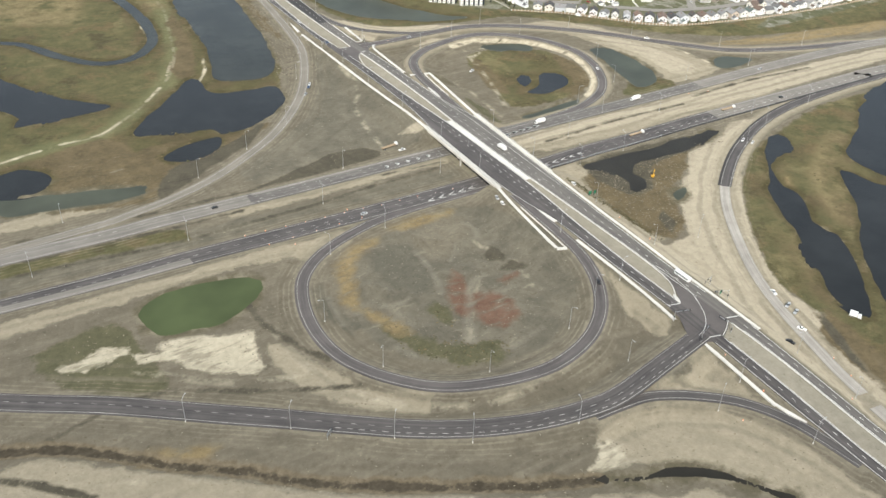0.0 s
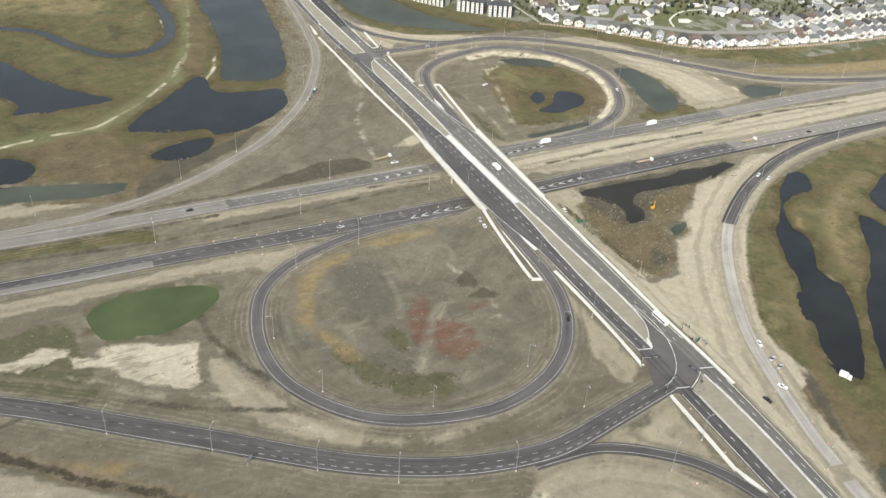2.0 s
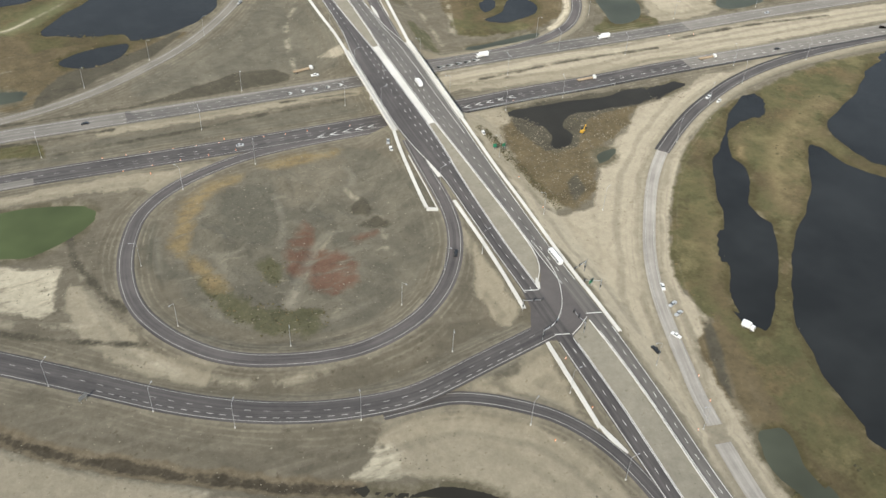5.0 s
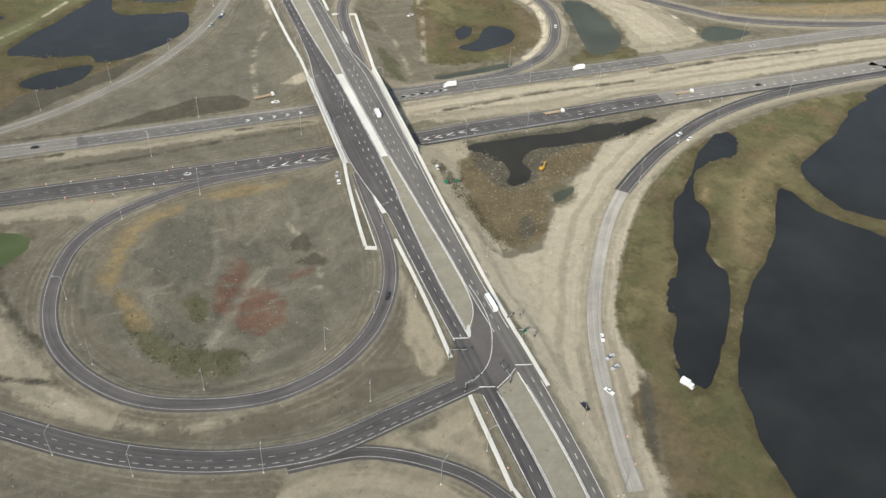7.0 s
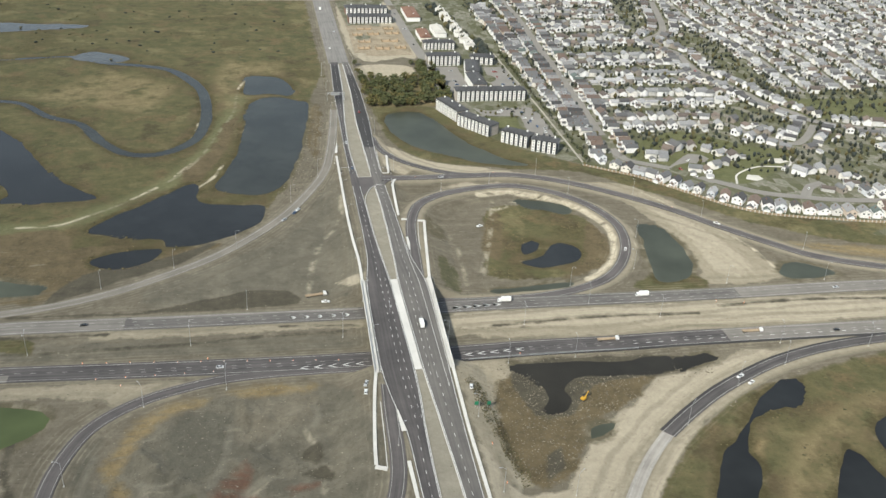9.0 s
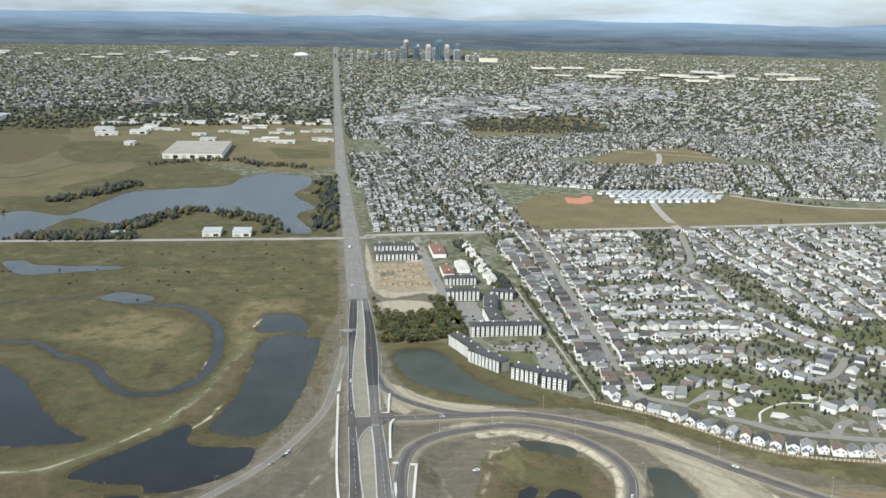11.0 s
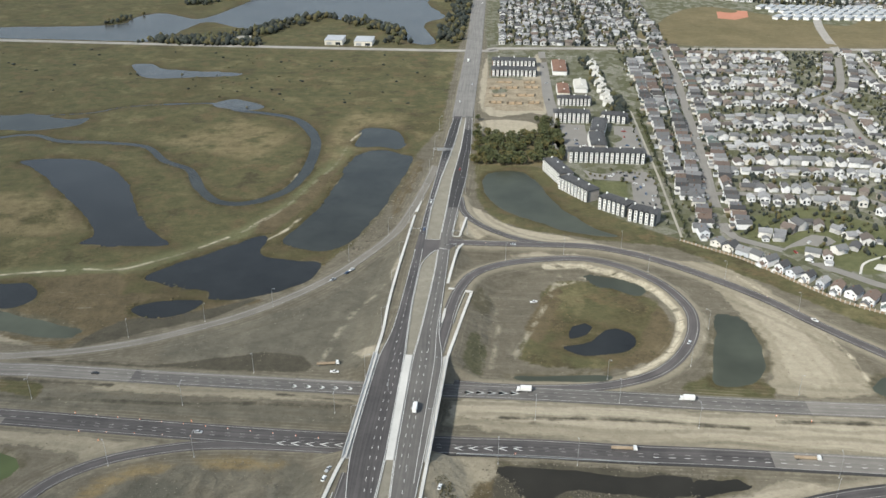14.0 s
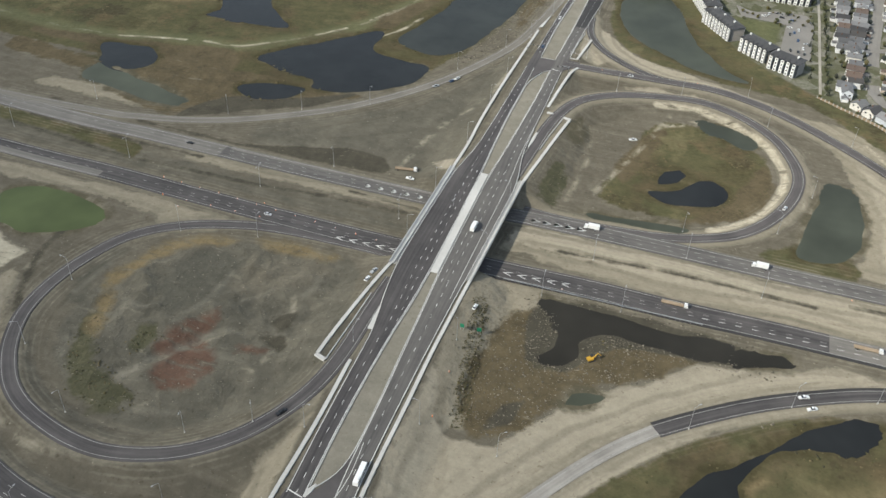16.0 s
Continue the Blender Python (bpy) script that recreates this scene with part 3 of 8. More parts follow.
COVER = {
    # marsh and meadow
    "grass": [
        [(-5000, 5000), (-14, 5000), (-16, 930), (-14, 600), (-35, 470), (-40, 400), (-58, 300), (-70, 235), (-95, 185), (-125, 150), (-160, 120), (-200, 95), (-260, 108),
         (-400, 120), (-700, 140), (-5000, 300)],
        [(900, -95), (600, -64), (400, -57), (366, -56), (316, -55.7), (285, -61.5), (245, -74), (215, -80), (184, -97), (153, -119), (133, -139), (113, -163), (96, -186), (78, -216), (72, -233), (73, -250), (72.7, -265),
         (68.5, -281), (65.3, -303), (64, -318), (53, -326), (44, -338), (43, -357), (38, -400), (60, -600), (900, -600)],
        [(28, 470), (30, 420), (36, 345), (52, 305), (80, 282), (128, 268), (170, 262), (205, 252), (245, 215), (290, 172), (320, 140), (370, 106), (440, 82), (600, 55), (900, 60),
         (900, 125), (442, 130), (385, 141), (318, 168), (265, 233), (216, 268), (150, 330), (104, 430), (60, 440)],
        [(72, 72), (95, 62), (140, 66), (172, 90), (182, 125), (176, 158), (155, 178), (118, 188), (95, 178), (88, 140), (80, 105)],
        [(76, -64), (72, -56), (60, -60), (58, -72), (66, -80), (74, -76)], [(92, -66), (100, -62), (118, -64), (112, -74), (98, -82), (91, -78)],
        [(176, 43), (200, 62), (228, 60), (236, 47), (234, 38), (190, 36)],
        [(-1200, 40), (-360, 15), (-230, 0), (-232, 14), (-360, 30), (-1200, 75)],
    ],
    # pale sand
    "sand": [
        [(-30, 52), (-40, 66), (-18, 68), (-16, 54)],
        [(22, -118), (32, -150), (43, -157), (60, -156), (85, -123), (104, -102), (127, -88), (150, -66), (183, -58), (223, -42), (246, -46), (225, -70), (190, -90), (160, -112), (133, -139), (113, -163), (96, -186),
         (78, -216), (72, -233), (73, -250), (72, -265), (68, -281), (65, -303), (62, -318), (53, -326), (44, -338), (42, -357), (40, -420), (20, -480), (12, -420), (20, -330), (21, -250), (20, -180)],
        [(30, 20), (100, 21), (220, 19), (300, 19), (500, 6), (500, -12), (300, -14), (200, -8), (120, -3), (60, 2), (30, 4)],
        [(232, 196), (244, 160), (252, 110), (250, 60), (266, 50), (280, 56), (278, 110), (262, 160), (240, 206)], [(60, 226), (90, 222), (140, 233), (90, 232)],
        [(30, 585), (62, 598), (95, 581), (93, 549), (59, 536), (33, 547)],
        [(34, 920), (104, 918), (112, 640), (90, 625), (30, 630)],
        [(22, 262), (60, 262), (120, 252), (180, 240), (130, 262), (70, 285), (40, 320), (26, 330)],
    ],
    # grey graded earth
    "grey": [
        [(-174, 69), (-110, 116), (-73, 155), (-44, 215), (-30, 260), (-24, 210), (-23, 60), (-62, 49), (-145, 43)],
        [(-144, -64), (-60, -45), (-32, -100), (-32, -150), (-62, -186), (-98, -201), (-143, -192), (-172, -162), (-178, -122), (-165, -85)],
        [(-600, 25), (-200, 12), (-20, 2), (-20, -10), (-200, -6), (-600, 10)],
        [(-62, -258), (-30, -246), (-40, -262)],
    ],
    # bare median between the avenue's two sides
    "median": [
        [(-6, -213), (-7, -180), (-6.5, -140), (-5, -105), (-3, -70), (-2, -52), (2, -52), (4, -95), (5.4, -147), (5.4, -186), (2.6, -199), (-3, -210)],
        [(-4, -900), (-4, -340), (-3, -300), (-5, -262), (-5, -250), (2, -246), (8, -242), (9.4, -258), (11, -295), (9.6, -340), (9.4, -900)],
        [(-3, 52), (-5, 90), (-6, 150), (-5, 185), (0, 213), (6, 221), (6.6, 180), (5.5, 130), (4, 85), (2, 52)],
        [(-6, 244), (6, 244), (7, 314), (7.4, 394), (11, 486), (11.5, 594), (7, 594), (4, 509), (-3.7, 394), (-7, 314)],
    ],
    "ochre": [
        [(-176, -106), (-170, -89.7), (-160, -68.3), (-148, -57.8), (-133.4, -53.7), (-123.3, -54.2), (-126.6, -61), (-139.6, -66.6), (-149.5, -74.8), (-158.6, -88.3), (-165, -104.7), (-169, -118.5), (-175, -118.8)],
        [(-115, -47.7), (-96.3, -44.5), (-74.7, -45.4), (-60.8, -48.2), (-66.6, -54.8), (-84.8, -55), (-106.6, -56.9)],
        [(-172, -120), (-166, -138), (-162, -150), (-155, -154), (-154, -144), (-161, -130), (-165, -118)],
        [(-310, -170), (-280, -182), (-290, -188), (-320, -175)],
        [(190, -130), (166, -160), (140, -200), (118, -215), (150, -165), (172, -128)],
        [(330, 100), (420, 62), (560, 40), (560, 60), (430, 80)],
    ],
    "red": [
        [(-102.9, -113.6), (-98.3, -120.7), (-101.4, -132.3), (-107.1, -144.6), (-115.4, -154), (-122.1, -149.1), (-120.7, -138), (-112.7, -127.4)],
        [(-99.9, -136), (-93.9, -139.8), (-88.1, -145.8), (-84.3, -155.5), (-88, -169.3), (-102.9, -174.5), (-110.9, -168.9), (-114.4, -160.8), (-107.9, -147.8)],
        [(-79, -134.7), (-65.4, -132.8), (-66.6, -137.3), (-79.4, -139.1)],
    ],
    # dark graded plateau of the loop, and its shaded inner strip
    "plateau": [
        [(-142.5, -80), (-122.8, -66.6), (-107.8, -74.8), (-107.3, -98), (-115.7, -117), (-130, -122.4), (-143, -112.5), (-147.3, -95)],
        [(-188, -85), (-180, -85), (-181, -108), (-178, -130), (-184, -140), (-190.8, -114.7)],
    ],
    "white": [
        [(-284, -92), (-274, -90.5), (-255, -99), (-233, -107), (-234, -122), (-236, -130.5), (-242, -142), (-256.5, -136.6), (-274, -121), (-284, -107.4)],
        [(-336, -86), (-324, -84), (-314, -80), (-297, -86), (-300, -92.5), (-313.6, -91), (-323.7, -95.8)], [(-300, -92), (-286, -98), (-284, -106), (-296, -102)],
        [(-131, -285.7), (-122, -281), (-117.4, -274), (-108, -274.6), (-105, -281.4), (-109.5, -289), (-103.8, -294.6), (-114, -293.5), (-125, -289.6)],
    ],
    "mud": [
        [(-72, -105), (-63, -99), (-61, -114.4), (-66, -118.4), (-73, -113)], [(-75, -123.6), (-60, -120), (-54, -133.5), (-66.5, -129)],
        [(-165, 45), (-140, 54), (-118, 60), (-100, 66), (-74, 63), (-65, 52), (-67, 45), (-100, 43), (-134, 42)],
        [(66, -42), (64, -92), (86, -95), (110, -68), (170, -60), (190, -52), (165, -42)],
        [(-376, -150), (-363, -160), (-350, -173), (-338, -185), (-341, -188), (-353, -177), (-366, -164), (-378, -154)],
        [(-235, 60), (-215, 100), (-160, 120), (-125, 140), (-150, 110), (-190, 88)],
        [(66, -262), (74, -258), (60, -290), (50, -310), (52, -296)],
        [(72, -118), (66, -138), (54, -150), (60, -128)],
    ],
    "moss": [
        [(39, 95), (44, 96.5), (50, 82), (51.5, 61.5), (48, 48), (38, 50), (34.7, 67)],
        [(-136, -140), (-127, -136), (-123, -145), (-129, -157), (-136, -154)],
        [(-162.4, -131), (-158, -146), (-151.5, -162), (-139.6, -173), (-126, -178), (-113, -184), (-117, -196), (-126, -199), (-141.4, -194), (-155, -180), (-163, -160), (-167, -139)],
        [(-290, -130), (-330, -110), (-345, -70), (-300, -60), (-292, -84)],
    ],
    "town": [
        [(104, 430), (150, 330), (216, 268), (265, 233), (318, 168), (385, 141), (442, 130), (900, 120), (5000, 400), (5000, 5000), (30, 5000), (28, 950), (112, 940), (112, 600), (123, 470)],
        [(-5000, 1900), (-1400, 1900), (-560, 1960), (-16, 1600), (-14, 5000), (-5000, 5000)],
    ],
    "field": [
        [(324, 1172), (310, 1000), (870, 1010), (1300, 1030), (1300, 1140), (955, 1150), (752, 1290), (640, 1165), (557, 1218), (424, 1310)],
        [(-2200, 1350), (-620, 1300), (-560, 1400), (-470, 1680), (-640, 1900), (-900, 2100), (-2200, 2300)],
        [(620, 1700), (760, 1660), (1000, 1760), (980, 2000), (760, 1950)],
        [(420, 2300), (900, 2340), (860, 2700), (420, 2640)],
        [(28, 530), (110, 530), (110, 440), (28, 440)],
        [(-1500, 1960), (-640, 1900), (-300, 1720), (-28, 1640), (-25, 2500), (-600, 2560), (-1500, 2500)],
    ],
}


COVER["tan"] = [
    [(-737, 2049), (-652, 2127), (-494, 2038), (-456, 1772), (-623, 1744)], [(-187, 1990), (-26, 1928), (-26, 1806), (-143, 1784)], [(-1164, 2459), (-816, 2444), (-769, 2272), (-1086, 2259)],
    [(-775, 1452), (-725, 1504), (-662, 1530), (-609, 1684), (-541, 1723), (-412, 1743), (-412, 1757), (-541, 1738), (-612, 1698), (-664, 1544), (-728, 1520), (-778, 1468)],
    [(22, -58), (30, -56), (36, -90), (42, -120), (46, -152), (32, -152), (22, -118)], [(-30, -140), (-24, -150), (-22, -222), (-30, -232), (-36, -205), (-28, -180)],
    [(-420, -205), (-374, -146), (-327, -172), (-295, -198), (-236, -244), (-196, -268), (-149, -296), (-110, -316), (-80, -340), (-60, -470), (-500, -470)],
    [(-420, -32), (-210, -32), (-130, -38), (-170, -60), (-205, -44), (-420, -44)],
    [(26, -4), (120, -16), (300, -18), (300, -8), (120, 0), (26, 2)],
    [(-200, 14), (-24, 12), (-24, 20), (-200, 24)],
    [(26, -36), (60, -38), (56, -64), (40, -110), (30, -150), (24, -110)],
    [(-230, -120), (-212, -150), (-200, -180), (-170, -205), (-180, -214), (-214, -186), (-232, -150)],
    [(170, 236), (210, 214), (229, 172), (240, 120), (243, 84), (238, 42), (306, 48), (300, 74), (290, 114), (276, 160), (246, 218), (195, 232), (140, 240)],
    [(-110, -264), (-60, -274), (-30, -310), (-22, -360), (-20, -470), (-70, -470), (-62, -350), (-78, -318), (-98, -300), (-112, -292)], [(-66, -262), (-22, -248), (-22, -300), (-40, -285)],
    [(-360, 70), (-280, 64), (-220, 68), (-250, 78), (-320, 84)],
]
COVER["dry"] = [
    [(900, -100), (400, -70), (300, -90), (240, -112), (200, -140), (170, -185), (175, -230), (230, -170), (250, -140), (330, -95), (500, -60)],
    [(190, -128), (166, -158), (140, -196), (112, -222), (92, -250), (82, -262), (100, -215), (128, -175), (152, -145), (176, -118)],
    [(-420, 250), (-330, 240), (-300, 300), (-340, 320), (-420, 330)], [(-150, 420), (-60, 470), (-60, 600), (-130, 620)], [(-330, 480), (-200, 430), (-180, 520), (-260, 580)],
]
COVER["lawn"] = [
    [(264, 322), (300, 330), (343, 352), (380, 330), (408, 306), (445, 290), (405, 246), (352, 216), (318, 248), (290, 268), (266, 284)],
    [(497, 451), (700, 445), (640, 372), (508, 385)],
    [(140, 404), (182, 404), (178, 356), (150, 380)],
]
# the paler shelf beside the sunk plateau
COVER["block"] = [[(-106.5, -70.7), (-94.2, -60.4), (-74, -56.9), (-60.6, -59.1), (-63.5, -73.4), (-73.8, -84.3), (-88.2, -91.9), (-102, -99.3), (-108.4, -95)]]
COVER["rough"] = [
    [(-144, -60), (-60, -48), (-32, -100), (-34, -140), (-62, -176), (-98, -195), (-143, -190), (-172, -162), (-180, -122), (-168, -85)],
    [(30, 50), (60, 56), (84, 80), (84, 130), (76, 170), (48, 160), (36, 110)],
    [(26, -40), (70, -44), (100, -64), (84, -130), (50, -150), (30, -110)],
    [(-330, 90), (-240, 84), (-190, 100), (-150, 125), (-210, 140), (-330, 150)],
]
COVER["brown"] = [
    [(-1066, 2207), (-770, 2219), (-723, 1766), (-863, 1687), (-1200, 1700)],
    [(50, -56), (62, -48), (70, -56), (75, -68), (68, -92), (84, -94), (98, -64), (130, -62), (150, -60), (126, -86), (102, -100), (84, -121), (62, -152), (48, -150), (38, -120), (40, -90)],
    [(49, -115), (63, -107), (78.5, -112), (83, -124), (75, -137), (61.4, -151), (49, -152), (45, -139)],
    [(128, 60), (172, 82), (183, 125), (176, 150), (165, 120), (142, 76)],
    [(76, 98), (88, 150), (104, 178), (100, 130), (86, 92)],
    [(-240, 60), (-215, 96), (-150, 118), (-120, 138), (-160, 130), (-230, 108), (-330, 112), (-330, 90)],
    [(-300, 108), (-240, 112), (-232, 160), (-262, 172), (-300, 156)],
    [(-420, 110), (-340, 100), (-250, 96), (-200, 104), (-140, 128), (-120, 140), (-160, 138), (-215, 142), (-240, 130), (-330, 116), (-420, 130)], [(-420, 150), (-360, 152), (-300, 162), (-262, 168), (-300, 150), (-350, 138), (-420, 140)],
    [(-150, 250), (-128, 300), (-118, 350), (-112, 420), (-124, 400), (-136, 330), (-160, 280)], [(-40, 300), (-30, 380), (-28, 450), (-40, 440), (-46, 370)],
    [(56, -270), (80, -256), (74, -290), (66, -330), (60, -380), (48, -380), (46, -330), (50, -300)],
]
# worn tracks and pale banks: lines with a half width
TRACKS = [
    ([(-640, 191), (-480, 166), (-363, 158), (-317, 169), (-276, 177), (-246, 178), (-221, 198), (-196, 222), (-168, 259), (-145, 309), (-131, 368), (-116, 433), (-112, 505), (-97, 547)], 1.3),
    ([(-60, 56), (-54, 101), (-44, 136), (-30, 156), (-24, 205)], 2.2),
    ([(250, 200), (262, 160), (270, 110), (266, 61), (262, 44)], 1.6), ([(262, 186), (278, 140), (284, 95), (280, 50)], 1.2), ([(230, 196), (244, 150), (254, 98), (252, 44)], 1.4), ([(105, 194), (90, 138), (77, 97), (67, 67)], 2.2),
    ([(54, 146), (58, 110), (54, 58)], 1.6), ([(172, 62), (192, 84), (204, 112), (208, 140), (202, 166), (186, 194), (160, 214), (124, 226)], 2.6),
    ([(104, 180), (140, 198), (168, 184), (184, 160), (190, 132), (184, 105), (170, 80), (150, 62)], 3.2),
    ([(-360, -168), (-300, -196), (-240, -240), (-190, -272)], 2.0), ([(-60, -200), (-90, -222), (-140, -226), (-185, -204), (-216, -160), (-222, -110)], 2.6),
    ([(-300, -108), (-262, -140), (-215, -160), (-170, -186)], 2.5), ([(-250, -20), (-120, -28), (-70, -34)], 1.6), ([(120, 12), (200, 8), (320, 6)], 2.6), ([(60, 8), (140, 14), (240, 12)], 2.0),
    ([(-90, -129), (-100.7, -138), (-108.3, -147.7), (-118, -161), (-124, -168)], 1.3), ([(-70, -90), (-60, -120), (-66, -150)], 1.6), ([(30, -80), (40, -130), (32, -180), (34, -250), (30, -320)], 2.0),
]


def line_field(lines):
    out = np.full(gx.shape, FAR)
    for pts, half in lines:
        for x, y in spline(pts, 2.5):
            i0, i1 = np.searchsorted(GX, (x - 20, x + 20))
            j0, j1 = np.searchsorted(GY, (y - 20, y + 20))
            s = np.s_[j0:j1, i0:i1]
            out[s] = np.minimum(out[s], np.hypot(gx[s] - x, gy[s] - y) - half)
    return out


def inside_distance(px, py, poly):
    """Signed distance to a closed outline: negative inside."""
    a = np.asarray(poly, float)
    b = np.roll(a, -1, axis=0)
    best = np.full(px.shape, 1e12)
    odd = np.zeros(px.shape, bool)
    for (ax, ay), (bx, by) in zip(a, b):
        ex, ey = bx - ax, by - ay
        t = np.clip(((px - ax) * ex + (py - ay) * ey) / (ex * ex + ey * ey + 1e-9), 0, 1)
        best = np.minimum(best, (px - ax - t * ex) ** 2 + (py - ay - t * ey) ** 2)
        if ay != by:
            odd ^= ((ay > py) != (by > py)) & (px < ex * (py - ay) / ey + ax)
    return np.where(odd, -1, 1) * np.sqrt(best)


def graded_axis(lo, hi, core_lo, core_hi, step, grow):
    """Even steps in the core, growing ones outside."""
    core = list(np.arange(core_lo, core_hi + 1e-6, step))
    s, v = step, core[-1]
    while v < hi:
        s *= grow
        v += s
        core.append(min(v, hi))
    s, v = step, core[0]
    while v > lo:
        s *= grow
        v -= s
        core.insert(0, max(v, lo))
    return np.array(core)


GX = graded_axis(-4800, 4800, -420, 480, 2.3, 1.022)
GY = graded_axis(-1500, 4300, -380, 480, 2.3, 1.012)
gx, gy = np.meshgrid(GX, GY)
FAR = 40.0


def field_of(polys, smooth_step=6.0):
    out = np.full(gx.shape, FAR)
    for poly in polys:
        q = spline(poly, smooth_step, closed=True) if len(poly) > 4 else np.array(poly, float)
        q = q[:, :2]
        x0, y0 = q.min(0) - FAR
        x1, y1 = q.max(0) + FAR
        i0, i1 = np.searchsorted(GX, (x0, x1))
        j0, j1 = np.searchsorted(GY, (y0, y1))
        if i1 > i0 and j1 > j0:
            s = np.s_[j0:j1, i0:i1]
            out[s] = np.minimum(out[s], inside_distance(gx[s], gy[s], q))
    return np.clip(out, -FAR, FAR)


cover = {k: field_of(v, 12.0) for k, v in COVER.items()}
cover["track"] = line_field(TRACKS)
cover["berm"] = line_field([(TRACKS[0][0], 9.0)])
pale_lines = [([tuple(q[:2]) for q in ROADS[k]["c"][::3]], ROADS[k]["h"][0] + w) for k, w in (("loop_ramp_north", 3.2), ("collector_ramp_north", 4.0), ("ramp_east_new", 5.0), ("ramp_east_old", 4.0), ("slip_ramp_north", 4.0))]
cover["pale"] = line_field(pale_lines)
ditch = line_field([([(-340, 14), (-250, 4), (-180, 3), (-137, 4), (-90, 7), (-40, 8)], 1.6), ([(-330, 27), (-250, 22), (-190, 20)], 1.4), ([(-120, 52), (-170, 44), (-240, 46), (-330, 52)], 1.6), ([(60, 4), (130, 7), (210, 4)], 1.5), ([(230, 12), (300, 14), (380, 8)], 1.8),
                    ([(-360, -140), (-300, -130), (-240, -160), (-200, -178)], 1.6), ([(-222, -60), (-226, -95), (-216, -130), (-206, -150)], 2.0), ([(-80, 18), (-30, 14)], 1.2)])
gully = line_field([([(-420, -112), (-373, -133.5), (-349, -145), (-326, -162), (-305, -181), (-278, -200.6), (-261, -216), (-240, -232.7), (-217, -247), (-194, -261), (-170, -273.8), (-150, -284), (-132, -292)], 2.4)])
cover["mud"] = np.minimum(cover["mud"], ditch)
cover["gully"] = gully
# pale washed channels and crumbled edges on the spoil heap inside the loop
wash = line_field([([(-84.6, -123.5), (-94.2, -126.9), (-102.1, -134.1), (-109.2, -145), (-116.6, -155.3), (-124.7, -166.3)], 1.6), ([(-127, -172.2), (-122.1, -166.3)], 3.4)])
cover["wash"] = np.minimum(wash, line_field([([(-111.2, -84), (-112.9, -104.4), (-116, -117.7), (-121, -131.5)], 0.8), ([(-156.3, -122.2), (-149.7, -127.3), (-141.1, -126.2)], 0.9), ([(-181, -99.5), (-183.6, -114.8), (-185.5, -127)], 0.7),
                                           ([(-167.7, -159.7), (-164.6, -164.6), (-163.4, -170.7)], 1.0), ([(-152.6, -128), (-151.7, -139.6), (-149.6, -147)], 0.8), ([(-109.3, -189.8), (-93.6, -187.7), (-85.5, -185.9)], 0.9), ([(-89.8, -144.1), (-74, -144.4)], 0.8),
                                           ([(-83.2, -88.7), (-90.4, -97.4), (-95.7, -101.6)], 0.7), ([(-64, -66), (-62, -78), (-66, -88)], 0.9)]))
RUTS = [[(300, 60), (290, 110), (268, 160), (236, 206)], [(292, 58), (280, 108), (258, 156), (228, 200)], [(276, 52), (266, 100), (246, 150), (222, 190)], [(268, 50), (256, 98), (238, 146)], [(312, 58), (304, 96), (286, 140)],
        [(28, -130), (44, -180), (46, -230), (38, -280)], [(40, -200), (70, -176), (105, -140), (150, -96), (210, -58)],
        [(-60, -262), (-44, -272), (-30, -290)], [(-100, -268), (-70, -276), (-48, -294), (-36, -320)], [(-250, 8), (-160, 2), (-60, -2)], [(-250, 14), (-150, 8), (-50, 4)], [(40, 8), (140, 4), (260, -2), (400, -10)], [(40, 2), (140, -4), (260, -8)],
        [(-290, -150), (-240, -178), (-200, -206), (-150, -230), (-90, -238), (-40, -226)], [(-300, -190), (-240, -222), (-190, -250), (-130, -276)], [(-214, -150), (-196, -186), (-164, -214), (-124, -230), (-80, -228)],
        [(-218, -120), (-210, -92), (-196, -66), (-172, -46)], [(-60, 110), (-90, 90), (-120, 72)], [(-40, 230), (-60, 170), (-90, 120), (-130, 86)], [(-186, -100), (-188, -130), (-182, -160), (-162, -188), (-130, -204), (-96, -208)], [(-46, -160), (-60, -182), (-84, -198)]]
cover["rut"] = line_field([(q, 0.5) for q in RUTS] + [([(x + 1.9, y + 1.6) for x, y in q], 0.5) for q in RUTS])
crest = [(146, 58), (160, 68), (176, 87), (186, 112), (190, 136), (185, 157), (173, 179), (152, 197), (124, 207), (94, 202)]
cover["crest"] = np.minimum(line_field([([(-345, 160), (-317, 168), (-292, 174)], 1.3), ([(-276, 178), (-246, 180), (-226, 194)], 1.4), ([(-196, 224), (-178, 246)], 1.3), ([(-165, 268), (-150, 300)], 1.0), ([(-112, 505), (-104, 535), (-92, 548), (-78, 545)], 1.6), ([(-150, 400), (-152, 380)], 0.8), ([(-146, 240), (-132, 262), (-124, 290)], 1.2)]), np.minimum(line_field([(crest, 2.6)]), line_field([([(300, 62), (296, 100), (276, 150), (246, 206)], 1.2)])))
pond = field_of([v[1] for v in PONDS.values()])

